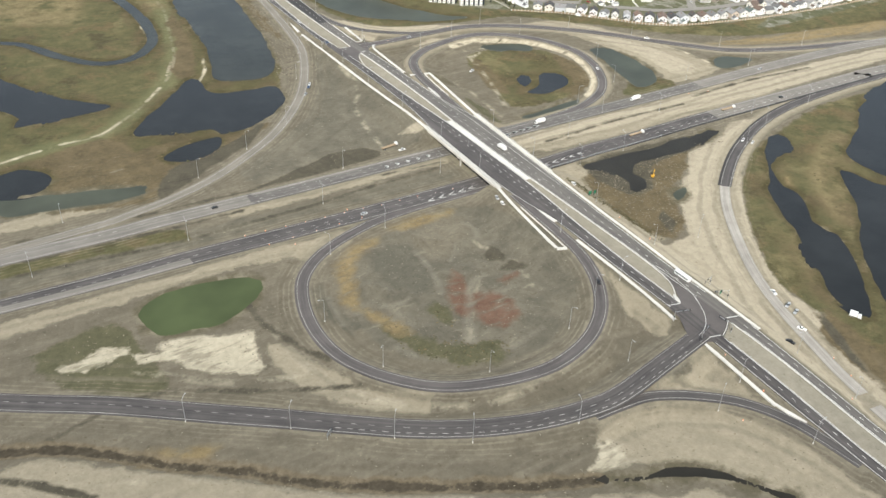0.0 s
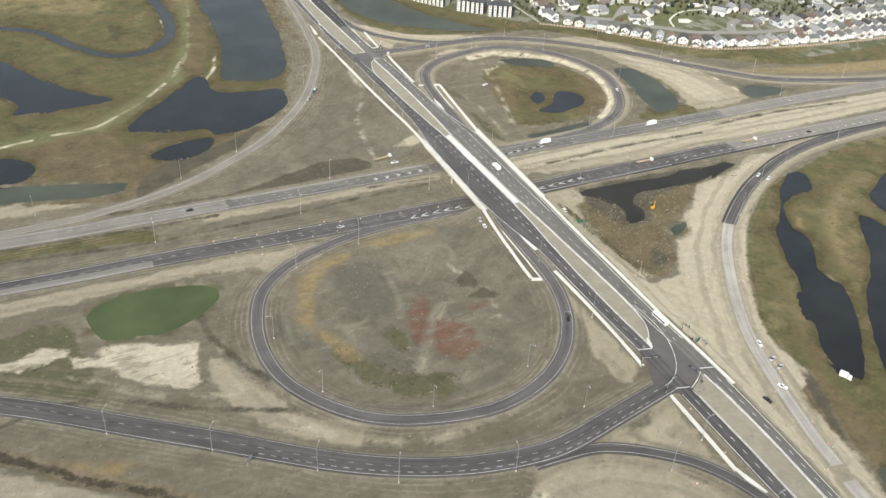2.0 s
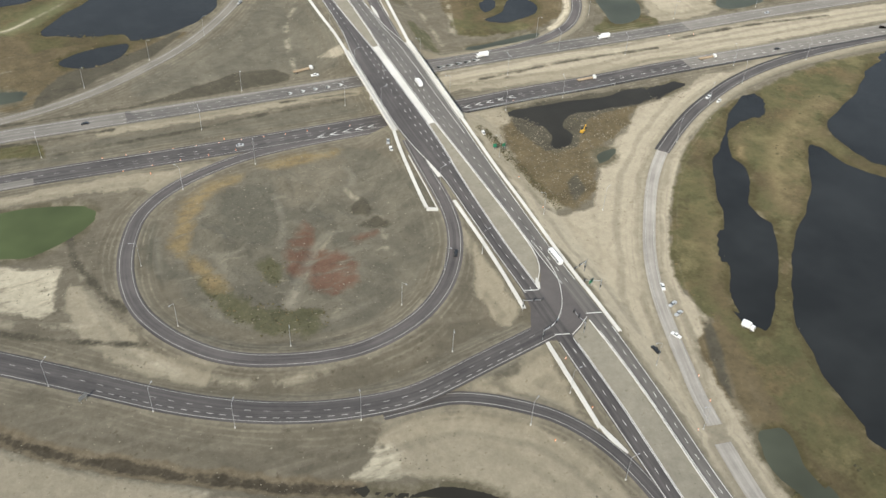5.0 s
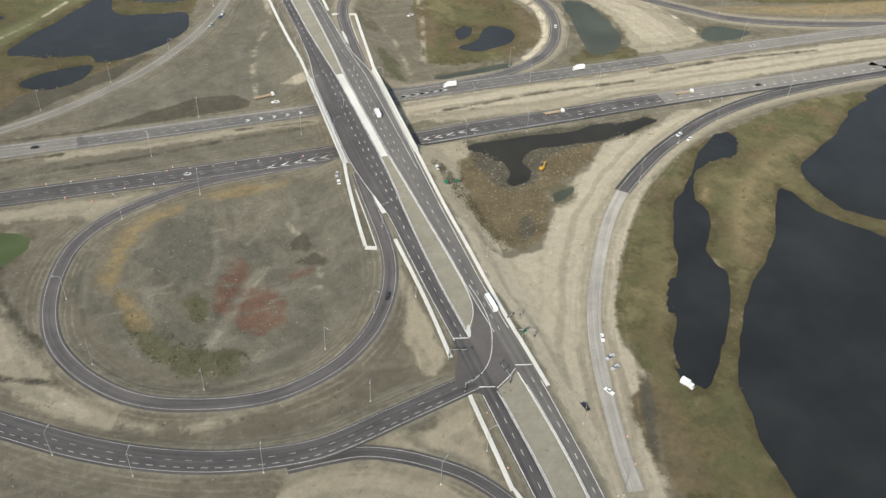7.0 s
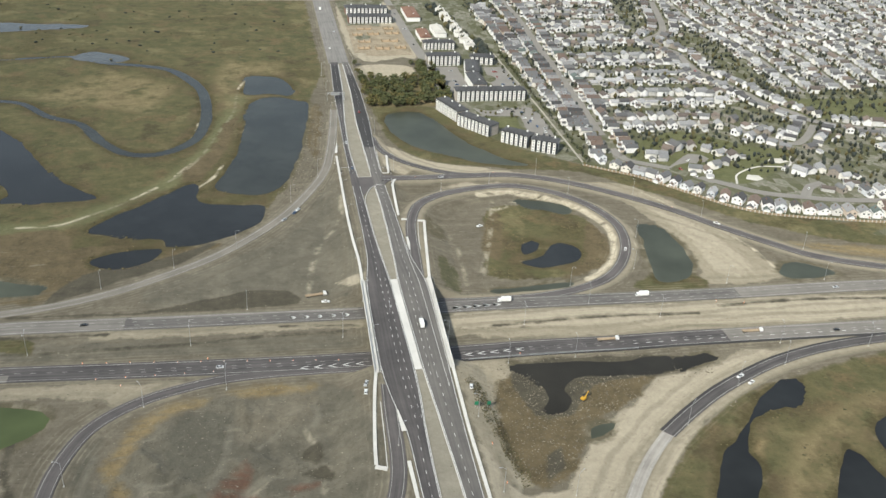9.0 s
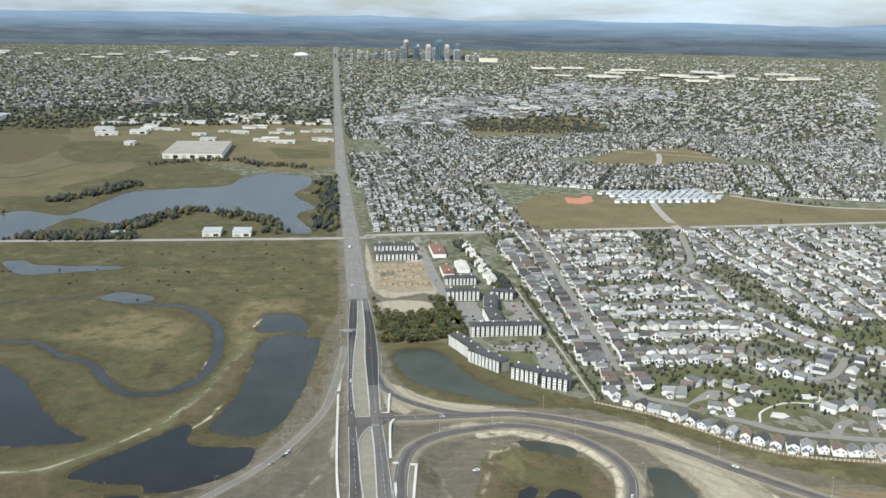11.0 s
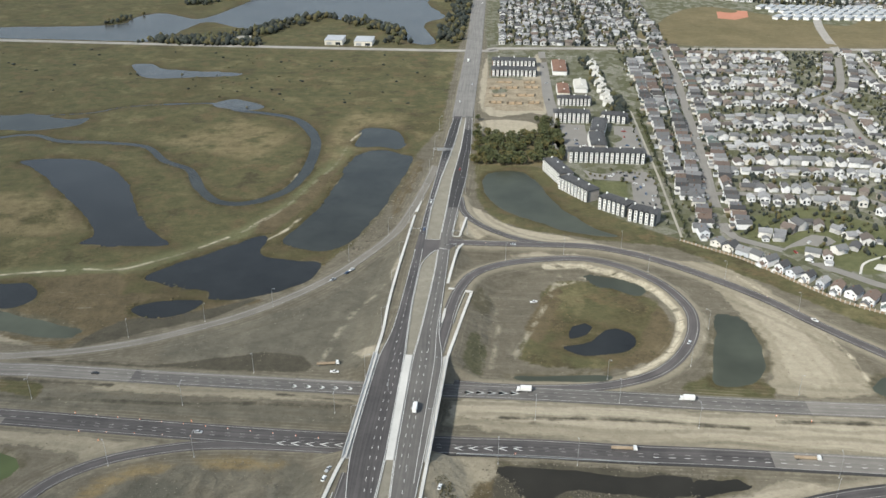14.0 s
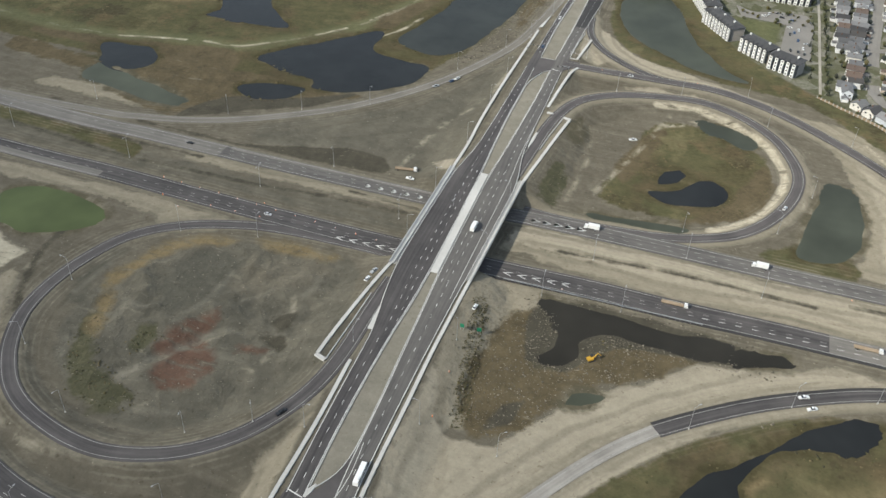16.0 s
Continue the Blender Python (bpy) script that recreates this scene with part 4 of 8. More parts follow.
# height: gentle waves, banks of the roads, basins of the ponds
height = np.zeros(gx.shape)
to_road = np.full(gx.shape, FAR)
road_level = np.full(gx.shape, 1e3)
for name, r in ROADS.items():
    for (x, y, z), hw in zip(r["c"], r["h"]):
        reach = FAR
        i0, i1 = np.searchsorted(GX, (x - reach - hw, x + reach + hw))
        j0, j1 = np.searchsorted(GY, (y - reach - hw, y + reach + hw))
        s = np.s_[j0:j1, i0:i1]
        d = np.hypot(gx[s] - x, gy[s] - y) - hw
        to_road[s] = np.minimum(to_road[s], np.maximum(d, -5))
        on_bridge = name.startswith("avenue") and abs(y) < 52 or name.startswith("loop") and z > 8.8 and abs(y) < 56
        if on_bridge:
            continue
        height[s] = np.maximum(height[s], z - np.maximum(d - 1.5, 0) / 2.2)
        lv = road_level[s]
        road_level[s] = np.where(d < 2.0, np.minimum(lv, z), lv)
for pts in WALKS:
    for x, y in spline(pts, 4.0):
        i0, i1 = np.searchsorted(GX, (x - 30, x + 30))
        j0, j1 = np.searchsorted(GY, (y - 30, y + 30))
        s = np.s_[j0:j1, i0:i1]
        d = np.hypot(gx[s] - x, gy[s] - y) - 1.6
        height[s] = np.maximum(height[s], ave_z(y) - np.maximum(d, 0) / 2.2)
# the median and the earth between the avenue's two sides
mid = (np.abs(gx - 2) < 16) & (np.abs(gy) > 52) & (gy > -900) & (gy < 600)
height = np.where(mid, np.maximum(height, ave_z(gy) - 0.1), height)
rng = np.random.default_rng(4)
wave = sum(rng.uniform(0.05, 0.12) * np.sin(gx * a + gy * b + ph) for a, b, ph in rng.uniform(-0.09, 0.09, (14, 3)) * (1, 1, 70))
mound = np.zeros(gx.shape)
inner = np.clip(-field_of([COVER["grey"][1]]) / 12, 0, 1)
level = np.clip(field_of([COVER["plateau"][0]]) / 5, 0, 1)
sel = np.argwhere(inner > 0)
for j, i in sel:
    q = (GX[i] * 0.030, GY[j] * 0.030, 1.0)
    mound[j, i] = 2.6 * (1.0 - 1.6 * abs(noise.noise(q))) * noise.turbulence((q[0] * 1.5, q[1] * 1.5, 3.0), 4, False) + 0.9 * noise.noise((GX[i] * 0.16, GY[j] * 0.16, 2.0))
height += np.where(to_road > 3, wave * np.clip((to_road - 3) / 10, 0, 1), 0) + (mound * level + 1.1 * (1 - level)) * inner * np.clip((to_road - 4) / 8, 0, 1)
rim = np.clip(field_of([COVER["plateau"][0]]), -20, 40)
groove = np.zeros(gx.shape)
for j, i in np.argwhere((rim < 30) & (inner > 0)):
    groove[j, i] = 0.65 + 0.9 * noise.noise((GX[i] * 0.11, GY[j] * 0.11, 7.0)) + 0.4 * noise.noise((GX[i] * 0.27, GY[j] * 0.27, 4.0))
height += inner * np.clip((to_road - 6) / 10, 0, 1) * (2.9 * groove * np.clip(rim / 5, 0, 1) * np.exp(-(np.maximum(rim - 5, 0) / 13) ** 2) - 1.6 * np.exp(-(np.maximum(wash, 0) / 3.0) ** 2))
jag = np.zeros(gx.shape)
for j, i in np.argwhere(np.abs(pond) < 9):
    q = (GX[i], GY[j])
    jag[j, i] = 0.20 * noise.noise((q[0] * 0.05, q[1] * 0.05, 5.0)) + 0.07 * noise.noise((q[0] * 0.13, q[1] * 0.13, 9.0))
height = np.where(pond < 7, jag + np.minimum(height, np.where(height > 1.5, height, -0.3 + 0.09 * np.maximum(pond, -12))), height)
height = np.where((pond > 3.5) & (pond < 14), np.maximum(height, -0.18), height)
rv = np.full(gx.shape, FAR)
for (x, y, _), hw in zip(river_c, river_w):
    i0, i1 = np.searchsorted(GX, (x - 20, x + 20))
    j0, j1 = np.searchsorted(GY, (y - 20, y + 20))
    s = np.s_[j0:j1, i0:i1]
    rv[s] = np.minimum(rv[s], np.hypot(gx[s] - x, gy[s] - y) - hw)
height = np.where(rv < 6, np.minimum(height, -0.3 + 0.12 * rv), height)
height -= 1.3 * np.exp(-(np.maximum(gully, 0) / 2.6) ** 2) * np.clip((to_road - 6) / 6, 0, 1)
height = np.minimum(height, road_level - 0.05) + rim_z(gx, gy)

nx, ny = len(GX), len(GY)
ids = np.arange(nx * ny).reshape(ny, nx)
quads = np.stack([ids[:-1, :-1], ids[:-1, 1:], ids[1:, 1:], ids[1:, :-1]], -1).reshape(-1, 4)
me = bpy.data.meshes.new("ground")
me.vertices.add(nx * ny)
me.vertices.foreach_set("co", np.stack([gx, gy, height], -1).astype(np.float32).ravel())
me.loops.add(quads.size)
me.loops.foreach_set("vertex_index", quads.astype(np.int32).ravel())
me.polygons.add(len(quads))
me.polygons.foreach_set("loop_start", np.arange(0, quads.size, 4, dtype=np.int32))
me.polygons.foreach_set("use_smooth", np.ones(len(quads), bool))
me.update(calc_edges=True)
shore = np.minimum(pond, rv)
for k, v in {**cover, "shore": shore, "verge": to_road}.items():
    me.attributes.new(k, "FLOAT", "POINT").data.foreach_set("value", v.astype(np.float32).ravel())


def ground_material():
    m = Nodes("open_ground")
    p = m.world_pos()
    n1 = m.noise(p, 0.012, 5, 0.58)
    n2 = m.noise(p, 0.070, 6, 0.60)
    n3 = m.noise(p, 0.30, 5, 0.55)
    rough_edge = m.calc("ADD", m.calc("MULTIPLY", m.calc("SUBTRACT", n2, 0.5), 34.0), m.calc("MULTIPLY", m.calc("SUBTRACT", n3, 0.5), 9.0))

    def tone(a, b, by, lo=0.34, hi=0.66):
        return m.mix(m.span(by, lo, hi), a, b)

    both = m.calc("ADD", m.calc("MULTIPLY", n2, 0.65), m.calc("MULTIPLY", n3, 0.35))
    wide = m.calc("ADD", m.calc("MULTIPLY", n1, 0.6), m.calc("MULTIPLY", n2, 0.4))
    blot = m.noise(p, 0.035, 6, 0.62)
    streak = m.noise(m.scaled(p, 0.010, 0.13, 0.0), 1.0, 5, 0.62)
    scuff = m.noise(m.scaled(p, 0.05, 0.17, 0.0), 1.0, 6, 0.62)
    clod = m.calc("ABSOLUTE", m.calc("SUBTRACT", m.noise(p, 0.05, 5, 0.58), 0.5))

    def layer(below, key, color, soft=1.6, jag=1.0, most=1.0, gate=None):
        d = m.calc("ADD", m.attr(key), m.calc("MULTIPLY", rough_edge, jag))
        f = m.span(d, soft, -soft, 0.0, most)
        if gate is not None:
            f = m.calc("MULTIPLY", f, gate)
        return m.mix(f, below, color)

    soil = m.mix(m.span(wide, 0.38, 0.6), tone((0.086, 0.078, 0.060), (0.112, 0.101, 0.078), both), tone((0.108, 0.097, 0.075), (0.138, 0.124, 0.096), both))
    soil = m.mix(m.span(streak, 0.50, 0.64, 0.0, 0.5), soil, tone((0.145, 0.130, 0.101), (0.180, 0.162, 0.127), n3))
    soil = m.mix(m.span(blot, 0.58, 0.68, 0.0, 0.5), soil, tone((0.085, 0.078, 0.060), (0.110, 0.101, 0.077), n3))
    c = layer(soil, "tan", tone((0.205, 0.184, 0.140), (0.262, 0.235, 0.181), both), 1.4, 0.55)
    earth = m.mix(m.span(blot, 0.42, 0.60), tone((0.088, 0.083, 0.066), (0.106, 0.099, 0.079), both), tone((0.112, 0.104, 0.082), (0.134, 0.124, 0.098), both))
    c = layer(c, "grey", earth, 1.6, 0.4)
    c = layer(c, "sand", m.mix(m.span(streak, 0.50, 0.66, 0.0, 0.35), tone((0.270, 0.243, 0.190), (0.318, 0.287, 0.225), both), tone((0.236, 0.212, 0.165), (0.280, 0.252, 0.197), n3)), 1.2, 0.4)
    meadow = m.mix(m.span(wide, 0.38, 0.60), tone((0.054, 0.055, 0.028), (0.079, 0.078, 0.039), both), tone((0.078, 0.072, 0.037), (0.112, 0.101, 0.053), both))
    meadow = m.mix(m.span(blot, 0.53, 0.64, 0.0, 0.8), meadow, tone((0.078, 0.060, 0.034), (0.118, 0.092, 0.052), n3))
    meadow = m.mix(m.span(n1, 0.53, 0.62, 0.0, 0.7), meadow, tone((0.048, 0.045, 0.022), (0.072, 0.064, 0.033), n3))
    tall = m.noise(p, 0.022, 6, 0.66)
    meadow = m.mix(m.span(tall, 0.57, 0.64, 0.0, 0.75), meadow, tone((0.040, 0.036, 0.021), (0.064, 0.055, 0.032), n3))
    meadow = m.mix(m.span(tall, 0.44, 0.36, 0.0, 0.6), meadow, tone((0.125, 0.112, 0.060), (0.165, 0.146, 0.082), n3))
    c = layer(c, "grass", meadow, 1.2, 0.4)
    c = layer(c, "berm", tone((0.092, 0.098, 0.050), (0.132, 0.132, 0.074), both), 4.0, 0.4, 0.75)
    c = layer(c, "dry", tone((0.122, 0.102, 0.056), (0.185, 0.152, 0.088), both), 6.0, 0.9, 0.8, m.span(blot, 0.36, 0.54))
    c = layer(c, "brown", tone((0.070, 0.057, 0.034), (0.122, 0.099, 0.060), both), 1.6, 0.5)
    c = layer(c, "moss", tone((0.060, 0.060, 0.036), (0.098, 0.094, 0.058), both), 1.6, 0.5)
    c = layer(c, "plateau", tone((0.078, 0.075, 0.060), (0.102, 0.097, 0.078), both), 3.0, 0.4)
    c = layer(c, "ochre", tone((0.150, 0.117, 0.066), (0.205, 0.161, 0.092), both), 3.0, 0.42, 1.0, m.span(scuff, 0.62, 0.50, 0.5, 1.0))
    c = layer(c, "red", tone((0.098, 0.058, 0.042), (0.130, 0.078, 0.057), both), 2.2, 0.42, 0.92, m.span(scuff, 0.62, 0.50, 0.3, 1.0))
    c = layer(c, "block", tone((0.122, 0.110, 0.085), (0.156, 0.141, 0.110), both), 4.0, 0.3, 0.85)
    c = layer(c, "wash", tone((0.150, 0.140, 0.115), (0.215, 0.200, 0.162), both), 2.4, 0.13, 0.9, m.span(scuff, 0.34, 0.50, 0.35, 1.0))
    # loose clods and pale scuffs on the dug ground
    dug = m.span(m.attr("rough"), 6.0, -6.0)
    c = m.mix(m.calc("MULTIPLY", dug, m.span(clod, 0.012, 0.0, 0.0, 0.4)), c, tone((0.060, 0.056, 0.043), (0.080, 0.074, 0.056), n3))
    c = m.mix(m.calc("MULTIPLY", dug, m.span(scuff, 0.61, 0.69, 0.0, 0.42)), c, tone((0.180, 0.165, 0.128), (0.250, 0.230, 0.182), n3))
    c = layer(c, "white", tone((0.29, 0.268, 0.21), (0.41, 0.378, 0.30), both), 1.2, 0.45, 1.0, m.span(scuff, 0.60, 0.50, 0.45, 1.0))
    worn = m.calc("MULTIPLY", m.span(m.calc("ADD", m.attr("track"), m.calc("MULTIPLY", rough_edge, 0.14)), 1.4, -1.2), m.span(n2, 0.46, 0.60, 0.0, 0.8))
    c = m.mix(worn, c, tone((0.20, 0.183, 0.14), (0.36, 0.33, 0.26), both))
    lot = m.voronoi(m.scaled(p, 0.11, 0.085, 0.0), 1.0)
    sep = m.node("ShaderNodeSeparateColor")
    m.link(lot, sep.inputs["Color"])
    yard = m.mix(m.span(sep.outputs[0], 0.35, 0.9), (0.070, 0.072, 0.042), (0.205, 0.196, 0.176))
    yard = m.mix(m.span(n3, 0.35, 0.65, 0.0, 0.8), yard, (0.092, 0.098, 0.060))
    far_field = m.span(m.calc("MINIMUM", m.attr("tan"), m.attr("brown")), -2.0, 6.0)
    c = layer(c, "town", yard, 1.5, 0.1, 1.0, far_field)
    c = layer(c, "lawn", tone((0.070, 0.078, 0.038), (0.112, 0.115, 0.060), both), 2.0, 0.1)
    c = layer(c, "field", tone((0.088, 0.080, 0.043), (0.150, 0.122, 0.072), wide), 2.0, 0.15, 1.0, far_field)
    # bare wet margin along the water, bleached in places
    margin = m.mix(m.span(n2, 0.50, 0.64), tone((0.075, 0.068, 0.046), (0.110, 0.098, 0.068), both), tone((0.150, 0.135, 0.100), (0.215, 0.194, 0.148), n3))
    reeds = m.mix(m.span(n2, 0.58, 0.68), tone((0.046, 0.041, 0.021), (0.078, 0.067, 0.034), both), tone((0.120, 0.107, 0.068), (0.200, 0.178, 0.122), n3))
    margin = m.mix(m.span(m.attr("grass"), 4.0, -4.0), margin, reeds)
    d = m.calc("ADD", m.attr("shore"), m.calc("MULTIPLY", rough_edge, 0.9))
    wet = m.calc("MULTIPLY", m.calc("MULTIPLY", m.span(d, 20.0, 8.0, 0.0, 0.75), m.span(m.attr("grass"), 0.0, -6.0)), m.span(blot, 0.44, 0.56))
    c = m.mix(wet, c, tone((0.056, 0.045, 0.027), (0.088, 0.070, 0.041), both))
    d = m.calc("ADD", m.attr("shore"), m.calc("MULTIPLY", rough_edge, 0.45))
    c = m.mix(m.span(d, 6.0, 1.0), c, margin)
    # graded shoulders and wheel tracks along the roads
    v = m.attr("verge")
    track = m.calc("SINE", m.calc("ADD", m.calc("MULTIPLY", v, 1.9), m.calc("MULTIPLY", n1, 16.0)))
    near = m.calc("MULTIPLY", m.span(v, 15.0, 4.0), m.calc("MULTIPLY", m.span(track, 0.1, 1.0, 0.0, 0.6), m.span(n2, 0.40, 0.58)))
    v2 = m.calc("SINE", m.calc("ADD", m.calc("MULTIPLY", v, 0.55), m.calc("MULTIPLY", n1, 12.0)))
    bare = m.calc("MULTIPLY", m.span(m.attr("grass"), -2.0, 4.0), m.span(m.attr("rough"), -2.0, 6.0))
    far_band = m.calc("MULTIPLY", m.calc("MULTIPLY", m.span(v, 36.0, 8.0), bare), m.span(v2, 0.1, 0.9, 0.0, 0.5))
    c = m.mix(far_band, c, m.mix(m.span(n1, 0.44, 0.56), tone((0.088, 0.080, 0.061), (0.112, 0.101, 0.078), n3), tone((0.135, 0.122, 0.094), (0.172, 0.155, 0.120), n3)))
    c = layer(c, "pale", tone((0.215, 0.194, 0.149), (0.300, 0.271, 0.210), both), 3.0, 0.3, 0.9)
    c = layer(c, "crest", tone((0.36, 0.325, 0.25), (0.50, 0.455, 0.36), n3), 1.0, 0.14, 0.9, m.span(scuff, 0.36, 0.48))
    c = m.mix(near, c, tone((0.165, 0.149, 0.117), (0.225, 0.204, 0.160), n3))
    c = m.mix(m.span(v, 2.4, 0.8, 0.0, 0.6), c, tone((0.150, 0.137, 0.109), (0.205, 0.188, 0.150), n3))
    c = layer(c, "mud", tone((0.052, 0.048, 0.037), (0.080, 0.073, 0.055), both), 1.0, 0.16)
    c = layer(c, "median", tone((0.182, 0.171, 0.141), (0.225, 0.211, 0.175), both), 0.8, 0.05)
    # the washed-out gully, dark in its bed, with a crumbled brown lip
    lip = m.calc("ADD", m.attr("gully"), m.calc("MULTIPLY", rough_edge, 0.22))
    c = m.mix(m.span(lip, 3.4, 1.8, 0.0, 0.7), c, tone((0.100, 0.080, 0.052), (0.165, 0.135, 0.092), n3))
    c = m.mix(m.span(lip, 0.9, -0.6, 0.0, 0.9), c, tone((0.036, 0.031, 0.023), (0.062, 0.053, 0.039), n3))
    # paired wheel ruts
    rut = m.span(m.calc("ADD", m.attr("rut"), m.calc("MULTIPLY", rough_edge, 0.05)), 1.3, 0.2, 0.0, 0.4)
    c = m.mix(m.calc("MULTIPLY", rut, m.span(n2, 0.40, 0.58, 0.1, 1.0)), c, m.mix(1.0, c, (0.60, 0.58, 0.55), "MULTIPLY"))
    # grain, pits and small stones
    g1 = m.noise(p, 0.17, 9, 0.72)
    g2 = m.noise(p, 0.75, 6, 0.75)
    c = m.mix(1.0, c, m.span(g1, 0.34, 0.66, 0.90, 1.10), "MULTIPLY")
    c = m.mix(1.0, c, m.span(g2, 0.30, 0.70, 0.93, 1.07), "MULTIPLY")
    pit = m.noise(p, 0.33, 4, 0.6)
    c = m.mix(m.span(pit, 0.63, 0.69, 0.0, 0.55), c, m.mix(1.0, c, (0.55, 0.53, 0.48), "MULTIPLY"))
    stone = m.noise(p, 0.52, 3, 0.55)
    open_soil = m.span(m.attr("grass"), -1.0, 3.0)
    c = m.mix(m.calc("MULTIPLY", open_soil, m.span(stone, 0.69, 0.74, 0.0, 0.6)), c, (0.33, 0.305, 0.245))
    ridges = m.calc("MULTIPLY", dug, m.calc("MULTIPLY", clod, -10.0))
    m.bump(m.calc("ADD", ridges, m.calc("ADD", m.calc("ADD", m.calc("MULTIPLY", g1, 1.3), m.calc("MULTIPLY", g2, 0.25)), m.calc("MULTIPLY", n2, 3.0))), 0.5, 1.0)
    return m.done(c, 0.95, 0.0, 0.15)


me.materials.append(ground_material())
ground = tagged(new("ground", me), "dry graded earth, sand and olive marsh grass reaching the horizon", "ground", kind="structure")


def sheet(name, poly, z, material, label):
    bm = bmesh.new()
    f = bm.faces.new([bm.verts.new((x, y, z)) for x, y in poly])
    bmesh.ops.triangulate(bm, faces=[f])
    bmesh.ops.recalc_face_normals(bm, faces=bm.faces[:])
    if sum(f.normal.z for f in bm.faces) < 0:
        bmesh.ops.reverse_faces(bm, faces=bm.faces[:])
    me = bpy.data.meshes.new(name)
    bm.to_mesh(me)
    bm.free()
    me.materials.append(material)
    return tagged(new(name, me), label, "water", kind="structure")


POND_WORDS = {M_WATER_MURKY.name: "murky dark brown pool beside the highway", M_WATER.name: "dark still pond with muddy grassy banks", M_WATER_GREEN.name: "opaque green pond in bare earth",
              M_WATER_TEAL.name: "shallow grey-green pool in bare earth", M_LAKE.name: "pale blue-grey rippled water with sandy shores",
              M_RIVER.name: "slate-coloured marsh water between grassy banks"}


def grown(q, d):
    """The outline moved outward."""
    t = np.roll(q, -1, 0) - np.roll(q, 1, 0)
    t /= np.linalg.norm(t, axis=1)[:, None] + 1e-9
    n = np.stack([t[:, 1], -t[:, 0]], 1)
    area = np.sum(q[:, 0] * np.roll(q[:, 1], -1) - np.roll(q[:, 0], -1) * q[:, 1])
    return q + n * (d if area > 0 else -d)


for k, (mat, poly) in enumerate(PONDS.values()):
    q = grown(spline(poly, 6.0, closed=True), 5.0)
    sheet("pond_water", q, -0.3 - 0.004 * (k % 3), mat, POND_WORDS[mat.name])
tagged(new("river_water", strip_mesh("river_water", river_c, -river_w - 0.5, river_w + 0.5, M_RIVER, -0.325)),
       "slate-coloured marsh river in wide bends", "river", kind="structure")


# ---------------------------------------------------------------- road markings
def marks_mesh(name, runs, material, parent):
    """Painted quads joined into one part: each run is (centre line, from metre, to metre, offset, width)."""
    vs, fs = [], []
    for c, a, b, off, wid, zz in runs:
        run = np.r_[0, np.cumsum(np.linalg.norm(np.diff(c[:, :2], axis=0), axis=1))]
        n = max(2, int((b - a) / 5) + 1)
        s = np.linspace(a, b, n)
        q = np.stack([np.interp(s, run, c[:, k]) for k in range(3)], 1)
        g = np.gradient(c, axis=0)
        t = np.stack([np.interp(s, run, g[:, k]) for k in range(2)], 1)
        t /= np.linalg.norm(t, axis=1)[:, None] + 1e-9
        nr = np.stack([t[:, 1], -t[:, 0]], 1)
        o = np.interp(s, run, off) if not np.isscalar(off) else off
        o = np.broadcast_to(o, n)
        base = len(vs)
        for k in range(n):
            for w in (-wid / 2, wid / 2):
                xy = q[k, :2] + nr[k] * (o[k] + w)
                vs.append((xy[0], xy[1], q[k, 2] + zz))
        fs += [(base + 2 * k, base + 2 * k + 1, base + 2 * k + 3, base + 2 * k + 2) for k in range(n - 1)]
    ob = piece(name, mesh_of(name, vs, fs, material), parent)
    ob["kind"] = "stuff"
    return ob


def line_runs(key, off, wid=0.3, a=0.0, b=None):
    r = ROADS[key]
    L = np.linalg.norm(np.diff(r["c"][:, :2], axis=0), axis=1).sum()
    return [(r["c"], a, b or L, off, wid, r["lift"] + 0.03)]


def dash_runs(key, off, wid=0.28, a=0.0, b=None, on=3.0, gap=6.0):
    r = ROADS[key]
    L = np.linalg.norm(np.diff(r["c"][:, :2], axis=0), axis=1).sum()
    return [(r["c"], s, s + on, off, wid, r["lift"] + 0.03) for s in np.arange(a, (b or L) - on, on + gap)]


def edge(key, side, inset):
    return side * (ROADS[key]["h"] - inset)


def span_of(key, lo, hi, axis=0):
    """Metres along the road at which it passes two coordinates."""
    c = ROADS[key]["c"]
    run = np.r_[0, np.cumsum(np.linalg.norm(np.diff(c[:, :2], axis=0), axis=1))]
    k = [int(np.argmin(np.abs(c[:, axis] - v))) for v in (lo, hi)]
    return sorted((run[k[0]], run[k[1]]))


for key in ("highway_west", "highway_east"):
    a, b = span_of(key, -560, 700)
    marks_mesh("edge_line", line_runs(key, edge(key, 1, 1.6), 0.35, a, b) + line_runs(key, edge(key, -1, 1.6), 0.35, a, b), M_LINE_WORN, ROAD_OBS[key])
    marks_mesh("lane_dashes", dash_runs(key, -1.9 if key.endswith("west") else -0.6, 0.3, a, b) + (dash_runs(key, 2.2, 0.3, *span_of(key, -190, 260))), M_LINE_WORN, ROAD_OBS[key])
for key in ("loop_ramp_south", "loop_ramp_north", "collector_ramp_north", "slip_ramp_south", "slip_ramp_north", "ramp_east_new", "ramp_east_old", "ramp_west"):
    marks_mesh("edge_line", line_runs(key, edge(key, 1, 1.5), 0.28) + line_runs(key, edge(key, -1, 1.1), 0.28), M_LINE_WORN, ROAD_OBS[key])
marks_mesh("edge_line", line_runs("ramp_south", edge("ramp_south", 1, 1.2), 0.35) + line_runs("ramp_south", edge("ramp_south", -1, 0.9), 0.2), M_LINE_WORN, ROAD_OBS["ramp_south"])
a, b = span_of("ramp_south", -225, -16)
